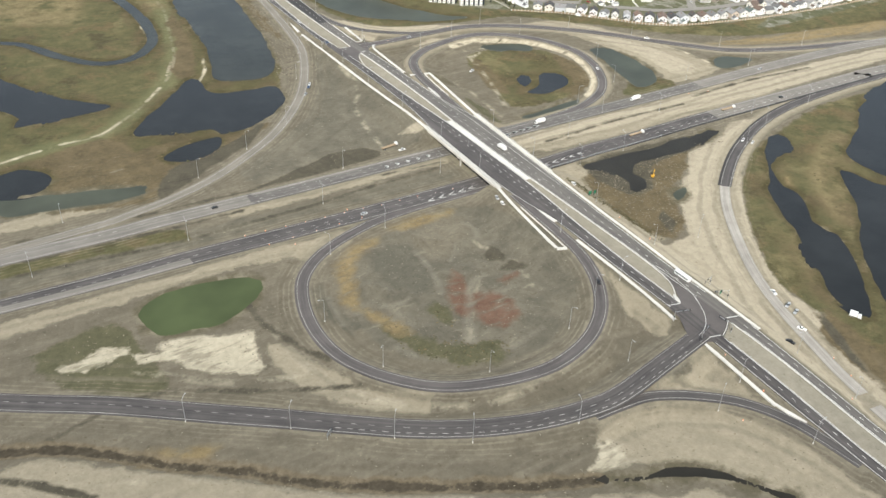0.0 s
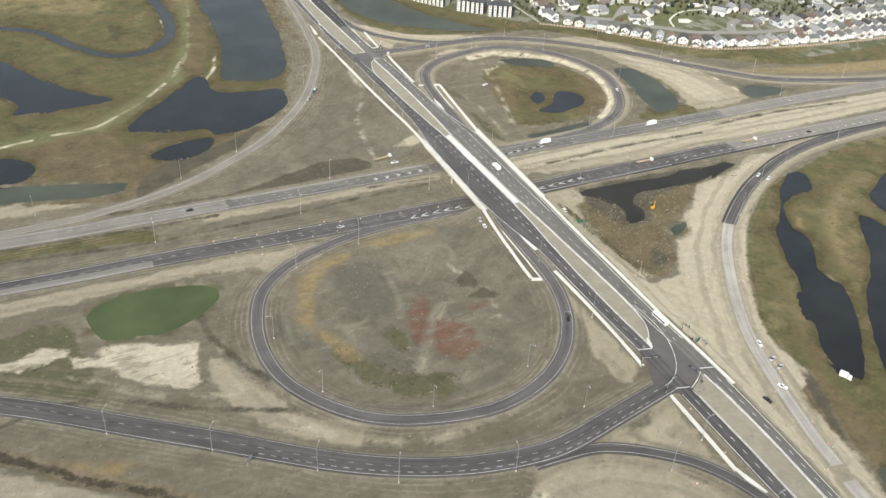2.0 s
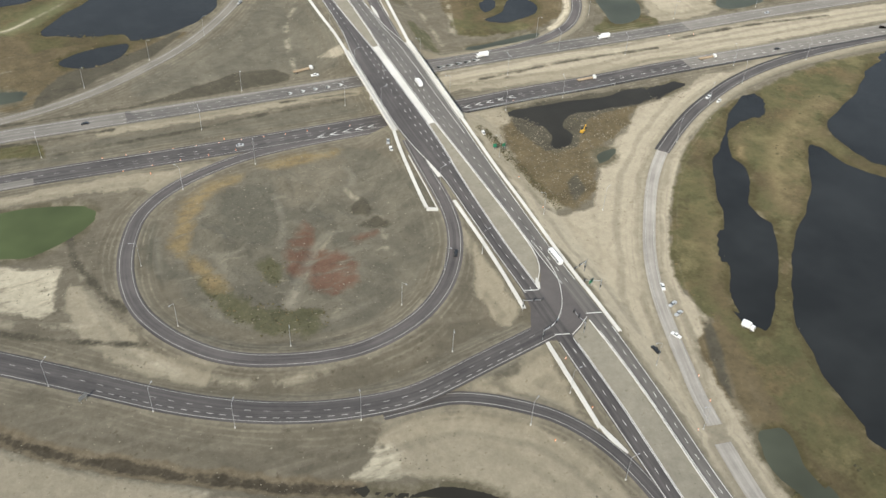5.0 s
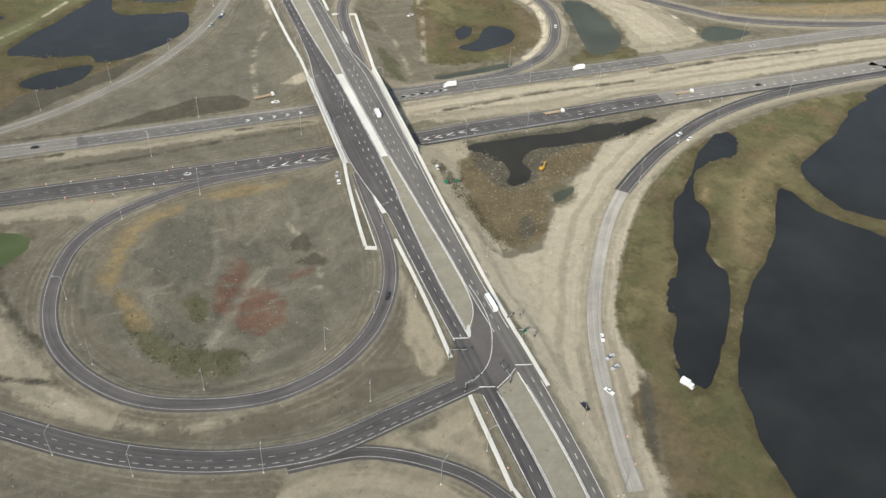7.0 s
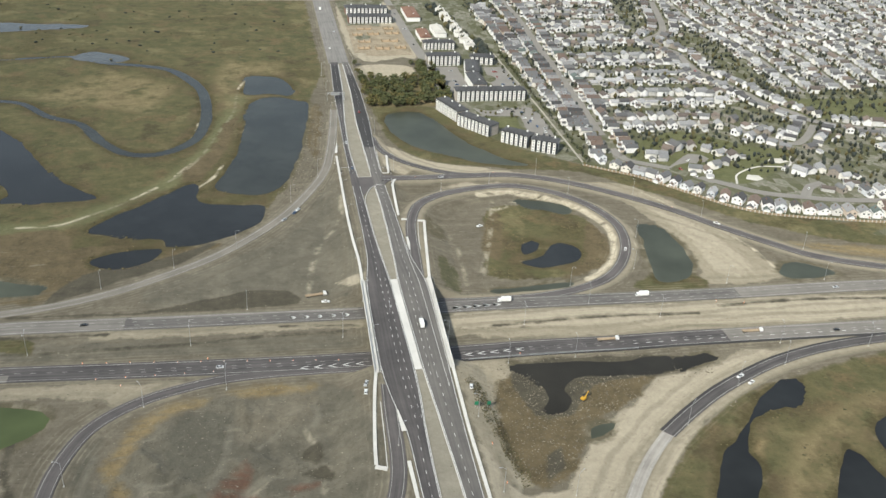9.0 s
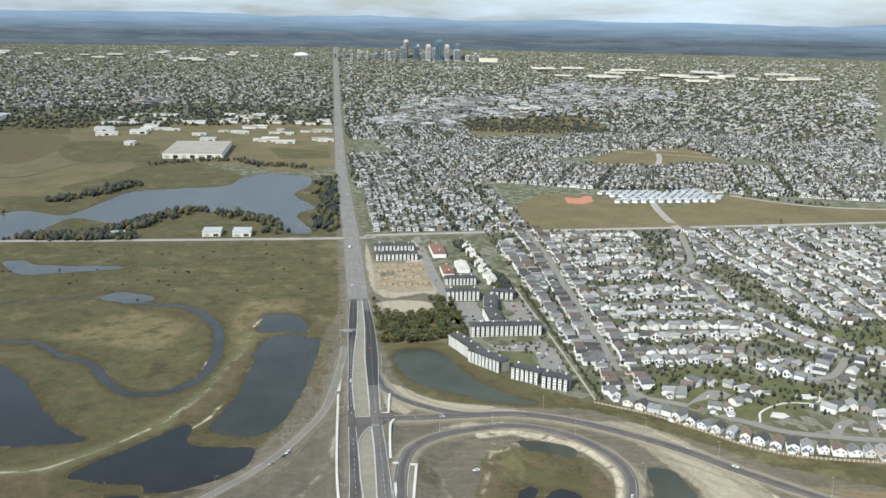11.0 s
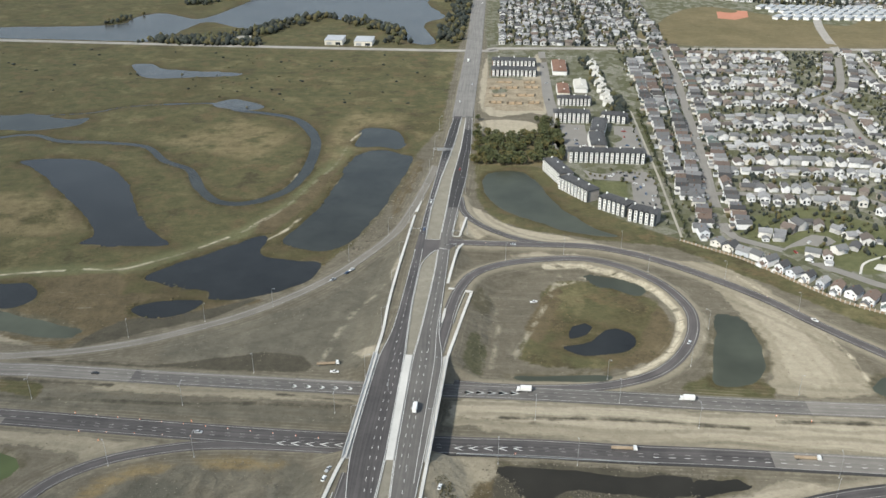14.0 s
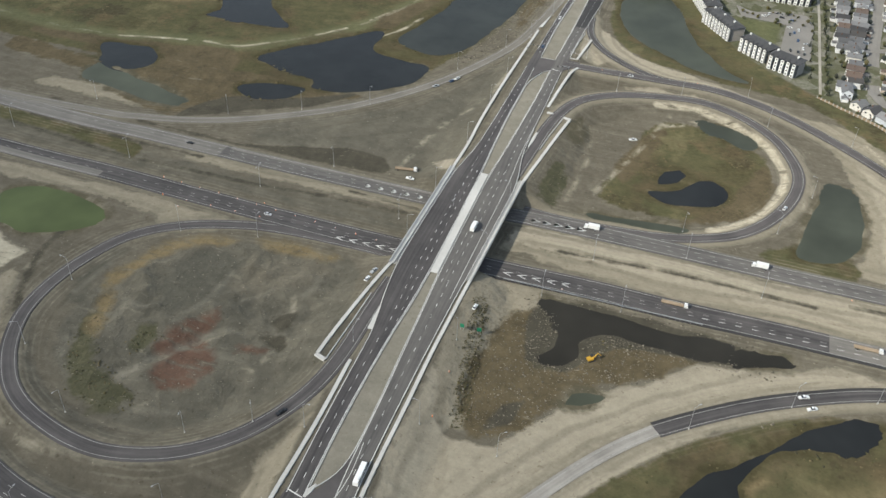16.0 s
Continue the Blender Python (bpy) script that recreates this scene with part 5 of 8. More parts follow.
marks_mesh("lane_dashes", dash_runs("ramp_south", -0.6, 0.26) + dash_runs("ramp_south", 3.1, 0.36, a, b - 18, 3, 3), M_LINE_WORN, ROAD_OBS["ramp_south"])

marks_mesh("bright_dashes", dash_runs("highway_east", 2.4, 0.42, *span_of("highway_east", 150, 470)), M_LINE, ROAD_OBS["highway_east"])
LEFT, RIGHT = "avenue_south_side", "avenue_north_side"
for key, dashes in ((LEFT, ((-900, -250, (0.3,)), (-214, -105, (0.3,)), (-105, 62, (1.6, 5.2)), (62, 205, (0.2,)), (255, 590, (0.2,)))),
                    (RIGHT, ((-900, -246, (0.2,)), (-214, -62, (-0.6,)), (-62, 62, (-4.4, -0.8)), (62, 225, (0.0,)), (255, 590, (0.2,))))):
    runs = []
    for lo, hi, offs in dashes:
        a, b = span_of(key, lo, hi, 1)
        for o in offs:
            runs += dash_runs(key, o, 0.24, a, b)
    marks_mesh("lane_dashes", runs, M_LINE, ROAD_OBS[key])
    if key != LEFT:
        a, b = span_of(key, -70, 128, 1)
        marks_mesh("ramp_line", line_runs(key, 4.6, 0.26, a, b), M_LINE, ROAD_OBS[key])
    runs = []
    for lo, hi in ((-900, -250), (-214, 222), (258, 596)):
        a, b = span_of(key, lo, hi, 1)
        for side in (1, -1):
            runs += line_runs(key, edge(key, side, 0.5), 0.35, a, b)
    marks_mesh("edge_line", runs, M_LINE, ROAD_OBS[key])


def flat_part(name, outline, zs, material, parent):
    """A painted or paved patch; zs gives the height over each corner."""
    bm = bmesh.new()
    f = bm.faces.new([bm.verts.new((x, y, z)) for (x, y), z in zip(outline, zs)])
    bmesh.ops.triangulate(bm, faces=[f])
    if sum(f.normal.z * f.calc_area() for f in bm.faces) < 0:
        bmesh.ops.reverse_faces(bm, faces=bm.faces[:])
    return part(name, bm, material, parent)


# stop lines and crossing bars of the two junctions
for key, bars in ((LEFT, ((-214.5, -14.2, -6.4), (-247, -13.2, -5.8))), (RIGHT, ((-239.5, 8.8, 16.6), (225, 7, 15.6)))):
    for y, x0, x1 in bars:
        z = float(ave_z(y)) + 0.47
        flat_part("stop_line", [(x0, y - 0.3), (x1, y - 2.4), (x1, y - 1.8), (x0, y + 0.3)], [z] * 4, M_LINE, ROAD_OBS[key])

# junction pavements between the two sides
def junction(name, outline, material, label, lift=0.34):
    q = spline(outline, 6.0, closed=True)
    bm = bmesh.new()
    f = bm.faces.new([bm.verts.new((x, y, float(ave_z(y)) + lift)) for x, y in q])
    bmesh.ops.triangulate(bm, faces=[f])
    if sum(f.normal.z * f.calc_area() for f in bm.faces) < 0:
        bmesh.ops.reverse_faces(bm, faces=bm.faces[:])
    me = bpy.data.meshes.new(name)
    bm.to_mesh(me)
    bm.free()
    me.materials.append(material)
    return tagged(new(name, me), label, "road", kind="structure")


J_SOUTH = junction("junction_south", [(-15, -214), (-9, -215), (-5, -215), (0, -206), (4, -192), (7, -180), (12, -190), (14.5, -215), (14.5, -240), (8, -242.5), (2, -247), (-5, -251), (-13, -251), (-20, -249), (-24, -243), (-20, -234), (-16, -226)],
                   M_RAMP, "worn asphalt junction with turning lines")
J_NORTH = junction("junction_north", [(-12.5, 214), (-6, 200), (-3, 207), (1, 217), (6, 222), (12, 220), (19, 230), (26, 236), (26, 246), (18, 247), (14, 252), (6, 243), (-6, 243.5), (-12, 246)],
                   M_RAMP, "worn asphalt junction of the avenue and the ramp")
TURN_SOUTH = spline([(7.5, -180), (8.5, -198), (6.5, -214), (0, -230), (-9, -240), (-20, -244)], 3.0)
marks_mesh("turn_line", [(np.column_stack([TURN_SOUTH, ave_z(TURN_SOUTH[:, 1])]), 0, 74, 0.0, 0.3, 0.46)], M_LINE, J_SOUTH)

# chevrons of the painted gores under the bridge
def chevron(key, x, y, way, size=4.4, z=0.37):
    pts = [(0, 0), (size, 1.7), (size + 1.6, 1.7), (1.6, 0), (size + 1.6, -1.7), (size, -1.7)]
    flat_part("chevron", [(x + way * px, y + py) for px, py in pts], [z] * 6, M_LINE, ROAD_OBS[key])


for k in range(5):
    chevron("highway_east", 34 + 8.6 * k, -27.9 + 0.5 * k, 1)
    chevron("highway_east", -36 - 8.6 * k, -30.0 - 0.2 * k, 1)
    chevron("highway_west", 44 + 7.2 * k, 28.5 + 0.3 * k, -1)
    chevron("highway_west", -34 - 9.0 * k, 27.2, -1, 1.6)


# ---------------------------------------------------------------- concrete: walls, walks, kerbs and islands
def concrete_strip(name, pts, width, rise, material, label, category, step=3.0, kind="structure", parent=None, z_of=ave_z, base=0.2):
    c2 = spline(pts, step) if len(pts) > 2 else np.linspace(pts[0], pts[1], max(2, int(np.hypot(*np.subtract(pts[1], pts[0])) / step)))
    c = np.column_stack([c2, z_of(c2[:, 1]) + rise])
    w = np.interp(np.linspace(0, 1, len(c)), np.linspace(0, 1, len(width)), width) if not np.isscalar(width) else np.full(len(c), float(width))
    me = strip_mesh(name, c, -w / 2, w / 2, material, base, rise + 0.6)
    if parent is not None:
        return piece(name, me, parent)
    return tagged(new(name, me), label, category, kind=kind)


WHITE = "pale new concrete"
concrete_strip("walk_west", [(-20.4, 297), (-21.2, 256), (-22.8, 171), (-22.8, 121), (-21.8, 86), (-22.6, 53)], 1.9, 0.35, M_CONC, WHITE + " walk along the avenue", "walkway")
concrete_strip("walk_loop", [(-26.0, -53), (-28.2, -66), (-31.2, -88), (-34.5, -118), (-35.8, -134)], 1.9, 0.3, M_CONC, WHITE + " walk leading down beside the loop ramp", "walkway")
concrete_strip("walk_loop_end", [(-36.4, -135.0), (-30.2, -137.4)], 2.2, 0.35, M_CONC, WHITE + " end slab of the walk", "walkway")
concrete_strip("walk_east", [(20.9, -53), (19.8, -80), (18.6, -114), (18.2, -152), (17.3, -203), (18.2, -232), (18.9, -256)], 1.8, 0.35, M_CONC, WHITE + " walk along the avenue", "walkway")
concrete_strip("walk_north_loop", [(25.0, 53), (28.4, 80), (32.8, 115), (37.0, 146)], 2.0, 0.35, M_CONC, WHITE + " walk curving with the loop ramp", "walkway")
concrete_strip("walk_north_loop_end", [(38.0, 147.8), (32.2, 149.0)], 2.0, 0.3, M_CONC, WHITE + " end slab of the walk", "walkway")
concrete_strip("walk_south", [(-18.4, -133), (-18, -180), (-19.4, -226)], 1.9, 0.3, M_CONC, WHITE + " walk between loop ramp and junction", "walkway")
concrete_strip("walk_south_lower", [(-19, -250), (-19, -275), (-19.2, -303)], 1.9, 0.3, M_CONC, WHITE + " walk beside the avenue", "walkway")
concrete_strip("island_nose", [(-18.6, -302), (-17.2, -309), (-14.2, -319)], [1.2, 2.4, 0.8], 0.3, M_CONC, WHITE + " nose of the slip ramp island", "island")
concrete_strip("island_south", [(-18.4, -90.5), (-17.9, -100), (-17.2, -109)], [0.7, 2.0, 2.9], 0.3, M_CONC, WHITE + " wedge island where the ramp splits off", "island")
concrete_strip("island_north", [(18.0, 98), (18.6, 108), (19.2, 120)], [0.6, 2.4, 1.2], 0.3, M_CONC, WHITE + " wedge island where the ramp joins", "island")
concrete_strip("walk_junction_north", [(26.4, 236), (22.6, 225), (20.2, 195), (18.2, 160)], 2.0, 0.3, M_CONC, WHITE + " walk along the avenue", "walkway")
concrete_strip("walk_junction_end", [(19.6, 152.6), (24, 151.4)], 1.8, 0.3, M_CONC, WHITE + " end slab of the walk", "walkway")
concrete_strip("island_slip", [(26.5, 296), (24.5, 275), (22.6, 252)], 1.9, 0.3, M_CONC, WHITE + " island walk beside the slip ramp", "island")
concrete_strip("gore_nose_south", [(-6.0, -216), (-5.0, -212), (-3.6, -208)], [1.2, 2.6, 0.6], 0.3, M_CONC, WHITE + " rounded nose of the median", "island")
concrete_strip("gore_nose_west", [(-20.0, 305), (-18.6, 318), (-17.2, 332)], [2.6, 1.8, 0.5], 0.3, M_CONC, WHITE + " nose between ramp and avenue", "island")
def inner_kerb(ys, table, lo, hi, off):
    y = np.arange(lo, hi + 0.1, 12.0)
    return [(float(np.interp(v, ys, table)) + off, float(v)) for v in y]


KERBS = [("kerb_median_south", inner_kerb(LEFT_Y, LEFT_IN, -210, -54, 0.2)), ("kerb_median_east", inner_kerb(RIGHT_Y, RIGHT_IN, -162, -54, -0.2)),
         ("kerb_turn_south", [(-5.4, -212), (-1.6, -207), (2.6, -199), (5.0, -186), (5.3, -162)]),
         ("kerb_lower_west", inner_kerb(LEFT_Y, LEFT_IN, -880, -250, 0.2)), ("kerb_lower_east", inner_kerb(RIGHT_Y, RIGHT_IN, -880, -244, -0.2)), ("kerb_head_lower", [(-5.0, -250), (2, -246), (8, -241.5)]),
         ("kerb_north_west", inner_kerb(LEFT_Y, LEFT_IN, 54, 176, 0.2) + [(-5.2, 190), (-2.9, 203), (1.1, 215), (5.0, 221)]), ("kerb_north_east", inner_kerb(RIGHT_Y, RIGHT_IN, 54, 222, -0.2)),
         ("kerb_upper_west", inner_kerb(LEFT_Y, LEFT_IN, 244, 594, 0.2)), ("kerb_upper_east", inner_kerb(RIGHT_Y, RIGHT_IN, 244, 594, -0.2)), ("kerb_head_upper", [(-6.2, 243), (6.0, 243)]),
         ("kerb_island_slip", [(18.6, 308), (17.0, 280), (16.4, 253)]), ("kerb_island_foot", [(16.4, 252), (23, 251.5)]), ("kerb_loop", [(-30.2, -136), (-28.6, -112), (-27.0, -82)]),
         ("kerb_gore_north", [(32, 147), (28.0, 118), (26.0, 98)])]
for name, pts in KERBS:
    concrete_strip(name, pts, 0.42, 0.28, M_CONC, "pale concrete kerb around bare median earth", "kerb")

# ---------------------------------------------------------------- the bridge
bridge = tagged(new("bridge"), "concrete highway overpass with twin decks and pale parapets", "bridge", kind="structure")
M_GIRDER = grained("girder_concrete", (0.30, 0.29, 0.27), (0.42, 0.41, 0.38), 0.8, 0.06)


def deck_strip(name, ys, lo, hi, rise, thick, material, parent=bridge):
    y = np.arange(ys[0], ys[-1] + 0.1, 4.0)
    a, b = np.interp(y, ys, lo), np.interp(y, ys, hi)
    c = np.column_stack([np.zeros(len(y)), y, ave_z(y) + rise])
    me = strip_mesh(name, c, a, b, material, 0.0, thick)
    return piece(name, me, parent)


BY = (-54, 0, 54)
deck_strip("deck", BY, (-27.0, -25.4, -24.0), (-2.5, -2.8, -3.1), 0.18, 0.5, M_GIRDER)
deck_strip("deck", BY, (1.9, 1.9, 1.9), (21.9, 23.9, 26.0), 0.18, 0.5, M_GIRDER)
deck_strip("median_slab", BY, (-2.5, -2.8, -3.1), (1.9, 1.9, 1.9), 0.62, 0.7, M_CONC)
for lo in ((-26.3, -24.7, -23.3), (-21, -20, -19.4), (-15.4, -14.8, -15.8), (-10.8, -10.6, -12.2), (-6.2, -6.4, -8.6), (-3.1, -3.4, -3.7),
           (2.5, 2.5, 2.5), (6.5, 7, 7.4), (10.4, 11.2, 12), (14.2, 15.4, 16.8), (17.8, 19.6, 21.2), (21.2, 23.2, 25.2)):
    deck_strip("girder", BY, tuple(v - 0.35 for v in lo), tuple(v + 0.35 for v in lo), -0.32, 1.5, M_GIRDER)
for lo, hi in (((-27.0, -25.4, -24.0), (-26.5, -24.9, -23.5)), ((21.4, 23.4, 25.5), (21.9, 23.9, 26.0))):
    deck_strip("parapet", BY, lo, hi, 1.45, 1.3, M_CONC)
for lo, hi in (((-26.5, -24.9, -23.5), (-24.5, -22.9, -21.5)), ((19.7, 21.6, 23.7), (21.4, 23.4, 25.5))):
    deck_strip("bridge_walk", BY, lo, hi, 0.62, 0.45, M_CONC)
for lo, hi in (((-24.5, -22.9, -21.5), (-24.2, -22.6, -21.2)), ((19.4, 21.3, 23.4), (19.7, 21.6, 23.7))):
    deck_strip("traffic_barrier", BY, lo, hi, 1.15, 1.0, M_CONC)
for y in np.arange(-52, 53, 4.0):
    for x0, x1 in (((-26.75, -25.15, -23.75), None), ((21.65, 23.65, 25.75), None)):
        x = float(np.interp(y, BY, x0))
        bm = bmesh.new()
        box(bm, x - 0.06, y - 0.06, ave_z(y) + 1.45, x + 0.06, y + 0.06, ave_z(y) + 2.3)
        part("rail_post", bm, M_STEEL, bridge)
for x0 in ((-26.75, -25.15, -23.75), (21.65, 23.65, 25.75)):
    deck_strip("hand_rail", BY, tuple(v - 0.07 for v in x0), tuple(v + 0.07 for v in x0), 2.36, 0.12, M_STEEL)
for x in (-22, -16.5, -11, -5, 5, 10, 15, 20):
    bm = bmesh.new()
    tube(bm, (x, 2.5, -0.5), (x, 2.5, 7.5), 0.7, 0.7, 12)
    part("pier_column", bm, M_GIRDER, bridge)
for x0, x1 in ((-25, -3), (2.5, 22.5)):
    bm = bmesh.new()
    box(bm, x0, 1.5, 7.2, x1, 3.5, 8.3, bevel=0.1)
    part("pier_cap", bm, M_GIRDER, bridge)
for y0, y1 in ((-54.5, -52), (52, 54.5)):
    bm = bmesh.new()
    box(bm, -27.2 if y0 < 0 else -24.4, y0, 3.0, 22.2 if y0 < 0 else 26.2, y1, 9.7, bevel=0.08)
    part("abutment", bm, M_GIRDER, bridge)
    bm = bmesh.new()
    s = -1 if y0 < 0 else 1
    v = [bm.verts.new(p) for p in ((-26, s * 52, 6.8), (23.5, s * 52, 6.8), (23.5, s * 39.5, 0.25), (-26, s * 39.5, 0.25))]
    bm.faces.new(v if s < 0 else v[::-1])
    part("slope_paving", bm, M_CONC_GREY, bridge)


# ---------------------------------------------------------------- the suburb: materials and kinds of things
M_SIDING = island_palette("house_siding", [(0.78, 0.79, 0.80), (0.74, 0.74, 0.73), (0.80, 0.81, 0.82), (0.62, 0.62, 0.61), (0.76, 0.74, 0.69), (0.58, 0.61, 0.65), (0.80, 0.80, 0.80), (0.54, 0.47, 0.40), (0.70, 0.73, 0.77)], 0.8, 1.5, 0.3, True)
M_SHINGLE = island_palette("roof_shingle", [(0.15, 0.153, 0.160), (0.22, 0.225, 0.235), (0.12, 0.123, 0.130), (0.27, 0.272, 0.28), (0.085, 0.082, 0.082), (0.17, 0.128, 0.108), (0.16, 0.164, 0.175), (0.30, 0.305, 0.315), (0.12, 0.15, 0.145), (0.065, 0.065, 0.07), (0.15, 0.115, 0.10), (0.16, 0.163, 0.17)], 0.9, 1.2, 0.2, True)
M_SIDING_FAR = island_palette("far_siding", [(0.80, 0.81, 0.82), (0.68, 0.69, 0.69), (0.82, 0.83, 0.84), (0.52, 0.52, 0.51), (0.74, 0.73, 0.70), (0.80, 0.81, 0.82), (0.30, 0.27, 0.24)], 0.8, 0.8)
M_SHINGLE_FAR = island_palette("far_shingle", [(0.13, 0.13, 0.135), (0.22, 0.225, 0.235), (0.31, 0.315, 0.325), (0.12, 0.10, 0.09), (0.08, 0.08, 0.085), (0.18, 0.145, 0.125), (0.38, 0.385, 0.395), (0.17, 0.175, 0.18), (0.10, 0.10, 0.105), (0.26, 0.265, 0.275)], 0.9, 0.8)
M_GLASS = grained("window_glass", (0.02, 0.025, 0.03), (0.05, 0.06, 0.07), 0.5, 0.05, 0.08, 0.0, 0.6)
M_DOOR = grained("painted_door", (0.22, 0.12, 0.08), (0.30, 0.18, 0.12), 2.0, 0.3, 0.6)
M_WOOD = grained("fence_wood", (0.20, 0.15, 0.10), (0.34, 0.27, 0.19), 3.0, 0.2, 0.9)
M_ROOF_DARK = grained("dark_shingle", (0.045, 0.047, 0.052), (0.085, 0.087, 0.092), 0.8, 0.08, 0.9)
M_STUCCO = grained("cream_stucco", (0.66, 0.63, 0.55), (0.78, 0.75, 0.68), 0.9, 0.08, 0.85)
M_WHITE = grained("white_siding", (0.74, 0.74, 0.72), (0.84, 0.84, 0.82), 1.0, 0.1, 0.7)
M_BRICK = grained("brown_brick", (0.13, 0.075, 0.055), (0.20, 0.12, 0.09), 1.0, 0.1, 0.9)
M_TRUNK = grained("bark", (0.09, 0.07, 0.05), (0.16, 0.13, 0.10), 3.0, 0.4, 0.95)
M_STREET = asphalt("suburb_street", (0.145, 0.139, 0.130), (0.215, 0.206, 0.193), 0.3)


def leaf_material(name, stops):
    return island_palette(name, stops, 0.75, 1.5, 0.25)


M_LEAF_GREEN = leaf_material("green_leaves", [(0.068, 0.084, 0.032), (0.092, 0.102, 0.038), (0.054, 0.066, 0.027), (0.112, 0.110, 0.044)])
M_LEAF_GOLD = leaf_material("autumn_leaves", [(0.13, 0.115, 0.038), (0.155, 0.125, 0.040), (0.095, 0.095, 0.034), (0.075, 0.085, 0.03)])
M_LEAF_DARK = leaf_material("spruce_needles", [(0.018, 0.030, 0.016), (0.028, 0.042, 0.022), (0.022, 0.032, 0.020)])
M_LEAF_FAR = leaf_material("far_leaves", [(0.034, 0.043, 0.036), (0.044, 0.052, 0.040), (0.028, 0.038, 0.034), (0.054, 0.058, 0.042), (0.112, 0.098, 0.040), (0.038, 0.046, 0.038), (0.085, 0.086, 0.038)])


def house_kind(w, d, h, rise, garage):
    """A gabled house whose ridge runs along its own y; the street is on its +y side."""
    base = new("house")
    bm = bmesh.new()
    x, y = w / 2, d / 2
    lo = [bm.verts.new(p) for p in ((-x, -y, -0.3), (x, -y, -0.3), (x, y, -0.3), (-x, y, -0.3))]
    hi = [bm.verts.new(p) for p in ((-x, -y, h), (x, -y, h), (x, y, h), (-x, y, h))]
    g0, g1 = bm.verts.new((0, -y, h + rise)), bm.verts.new((0, y, h + rise))
    for a, b in ((1, 2), (3, 0)):
        bm.faces.new((lo[a], lo[b], hi[b], hi[a]))
    bm.faces.new((lo[0], lo[1], hi[1], g0, hi[0]))
    bm.faces.new((lo[2], lo[3], hi[3], g1, hi[2]))
    wall = part("wall", bm, M_SIDING, base)
    bm = bmesh.new()
    o, t = 0.5, 0.22
    k = rise / x
    prof = [(-x - o, h - o * k), (0, h + rise), (x + o, h - o * k), (x + o, h - o * k + t), (0, h + rise + t), (-x - o, h - o * k + t)]
    a = [bm.verts.new((px, -y - o, pz)) for px, pz in prof]
    b = [bm.verts.new((px, y + o, pz)) for px, pz in prof]
    for i in range(6):
        j = (i + 1) % 6
        bm.faces.new((a[i], b[i], b[j], a[j]))
    bm.faces.new((a[0], a[1], a[4], a[5])), bm.faces.new((a[1], a[2], a[3], a[4]))
    bm.faces.new((b[1], b[0], b[5], b[4])), bm.faces.new((b[2], b[1], b[4], b[3]))
    bmesh.ops.recalc_face_normals(bm, faces=bm.faces[:])
    roof = part("roof", bm, M_SHINGLE, base)
    bm = bmesh.new()
    box(bm, x * 0.35, -y * 0.2, h + rise * 0.5, x * 0.35 + 0.6, -y * 0.2 + 0.6, h + rise + 0.5)
    part("chimney", bm, M_BRICK, roof)
    for wx, wz, ww, wh in ((-x * 0.45, 3.3, 1.5, 1.3), (x * 0.4, 3.3, 1.5, 1.3), (-x * 0.4, 0.8, 2.2, 1.9), (x * 0.45, 1.0, 1.2, 1.2)):
        for s in (-1, 1):
            if s > 0 and wz < 2:
                continue
            bm = bmesh.new()
            box(bm, wx - ww / 2, s * y - 0.06, wz, wx + ww / 2, s * y + 0.06, wz + wh)
            part("window", bm, M_GLASS, wall)
    bm = bmesh.new()
    box(bm, -x * 0.85, y - 0.05, 0, -x * 0.85 + 1.0, y + 0.08, 2.1)
    part("door", bm, M_DOOR, wall)
    if garage:
        gar = bmesh.new()
        gx0, gx1, gy1 = x - 5.4, x - 0.2, y + 4.5
        v = [gar.verts.new(p) for p in ((gx0, y, -0.3), (gx1, y, -0.3), (gx1, gy1, -0.3), (gx0, gy1, -0.3), (gx0, y, 2.6), (gx1, y, 2.6), (gx1, gy1, 2.6), (gx0, gy1, 2.6))]
        m0, m1 = gar.verts.new(((gx0 + gx1) / 2, y, 4.0)), gar.verts.new(((gx0 + gx1) / 2, gy1, 4.0))
        gar.faces.new((v[1], v[2], v[6], v[5])), gar.faces.new((v[3], v[0], v[4], v[7])), gar.faces.new((v[2], v[3], v[7], m1, v[6]))
        garage_ob = part("garage", gar, M_SIDING, base)
        bm = bmesh.new()
        a = [
            bm.verts.new(p) for p in ((gx0 - 0.3, y, 2.45), (gx0 - 0.3, gy1 + 0.3, 2.45), ((gx0 + gx1) / 2, gy1 + 0.3, 4.15), ((gx0 + gx1) / 2, y, 4.15), (gx1 + 0.3, gy1 + 0.3, 2.45), (gx1 + 0.3, y, 2.45))]
        bm.faces.new((a[0], a[3], a[2], a[1])), bm.faces.new((a[3], a[5], a[4], a[2]))
        part("garage_roof", bm, M_SHINGLE, garage_ob)
        bm = bmesh.new()
        box(bm, gx0 + 0.4, gy1 - 0.02, 0.0, gx1 - 0.4, gy1 + 0.06, 2.2)
        part("garage_door", bm, M_WHITE, garage_ob)
    return tagged(base, "pale sided two-storey family house with a gabled shingle roof", "house", "houses of the suburb")


HOUSES = [house_kind(8.6, 12.5, 5.5, 2.7, True), house_kind(9.4, 11.5, 5.2, 3.0, False), house_kind(8.0, 13.5, 5.8, 2.4, True), house_kind(10.0, 11.0, 4.6, 2.6, False)]
for k, hs in enumerate(HOUSES):
    hs.matrix_basis = pose(900 + 14 * k, 150, 0)

taken = {}


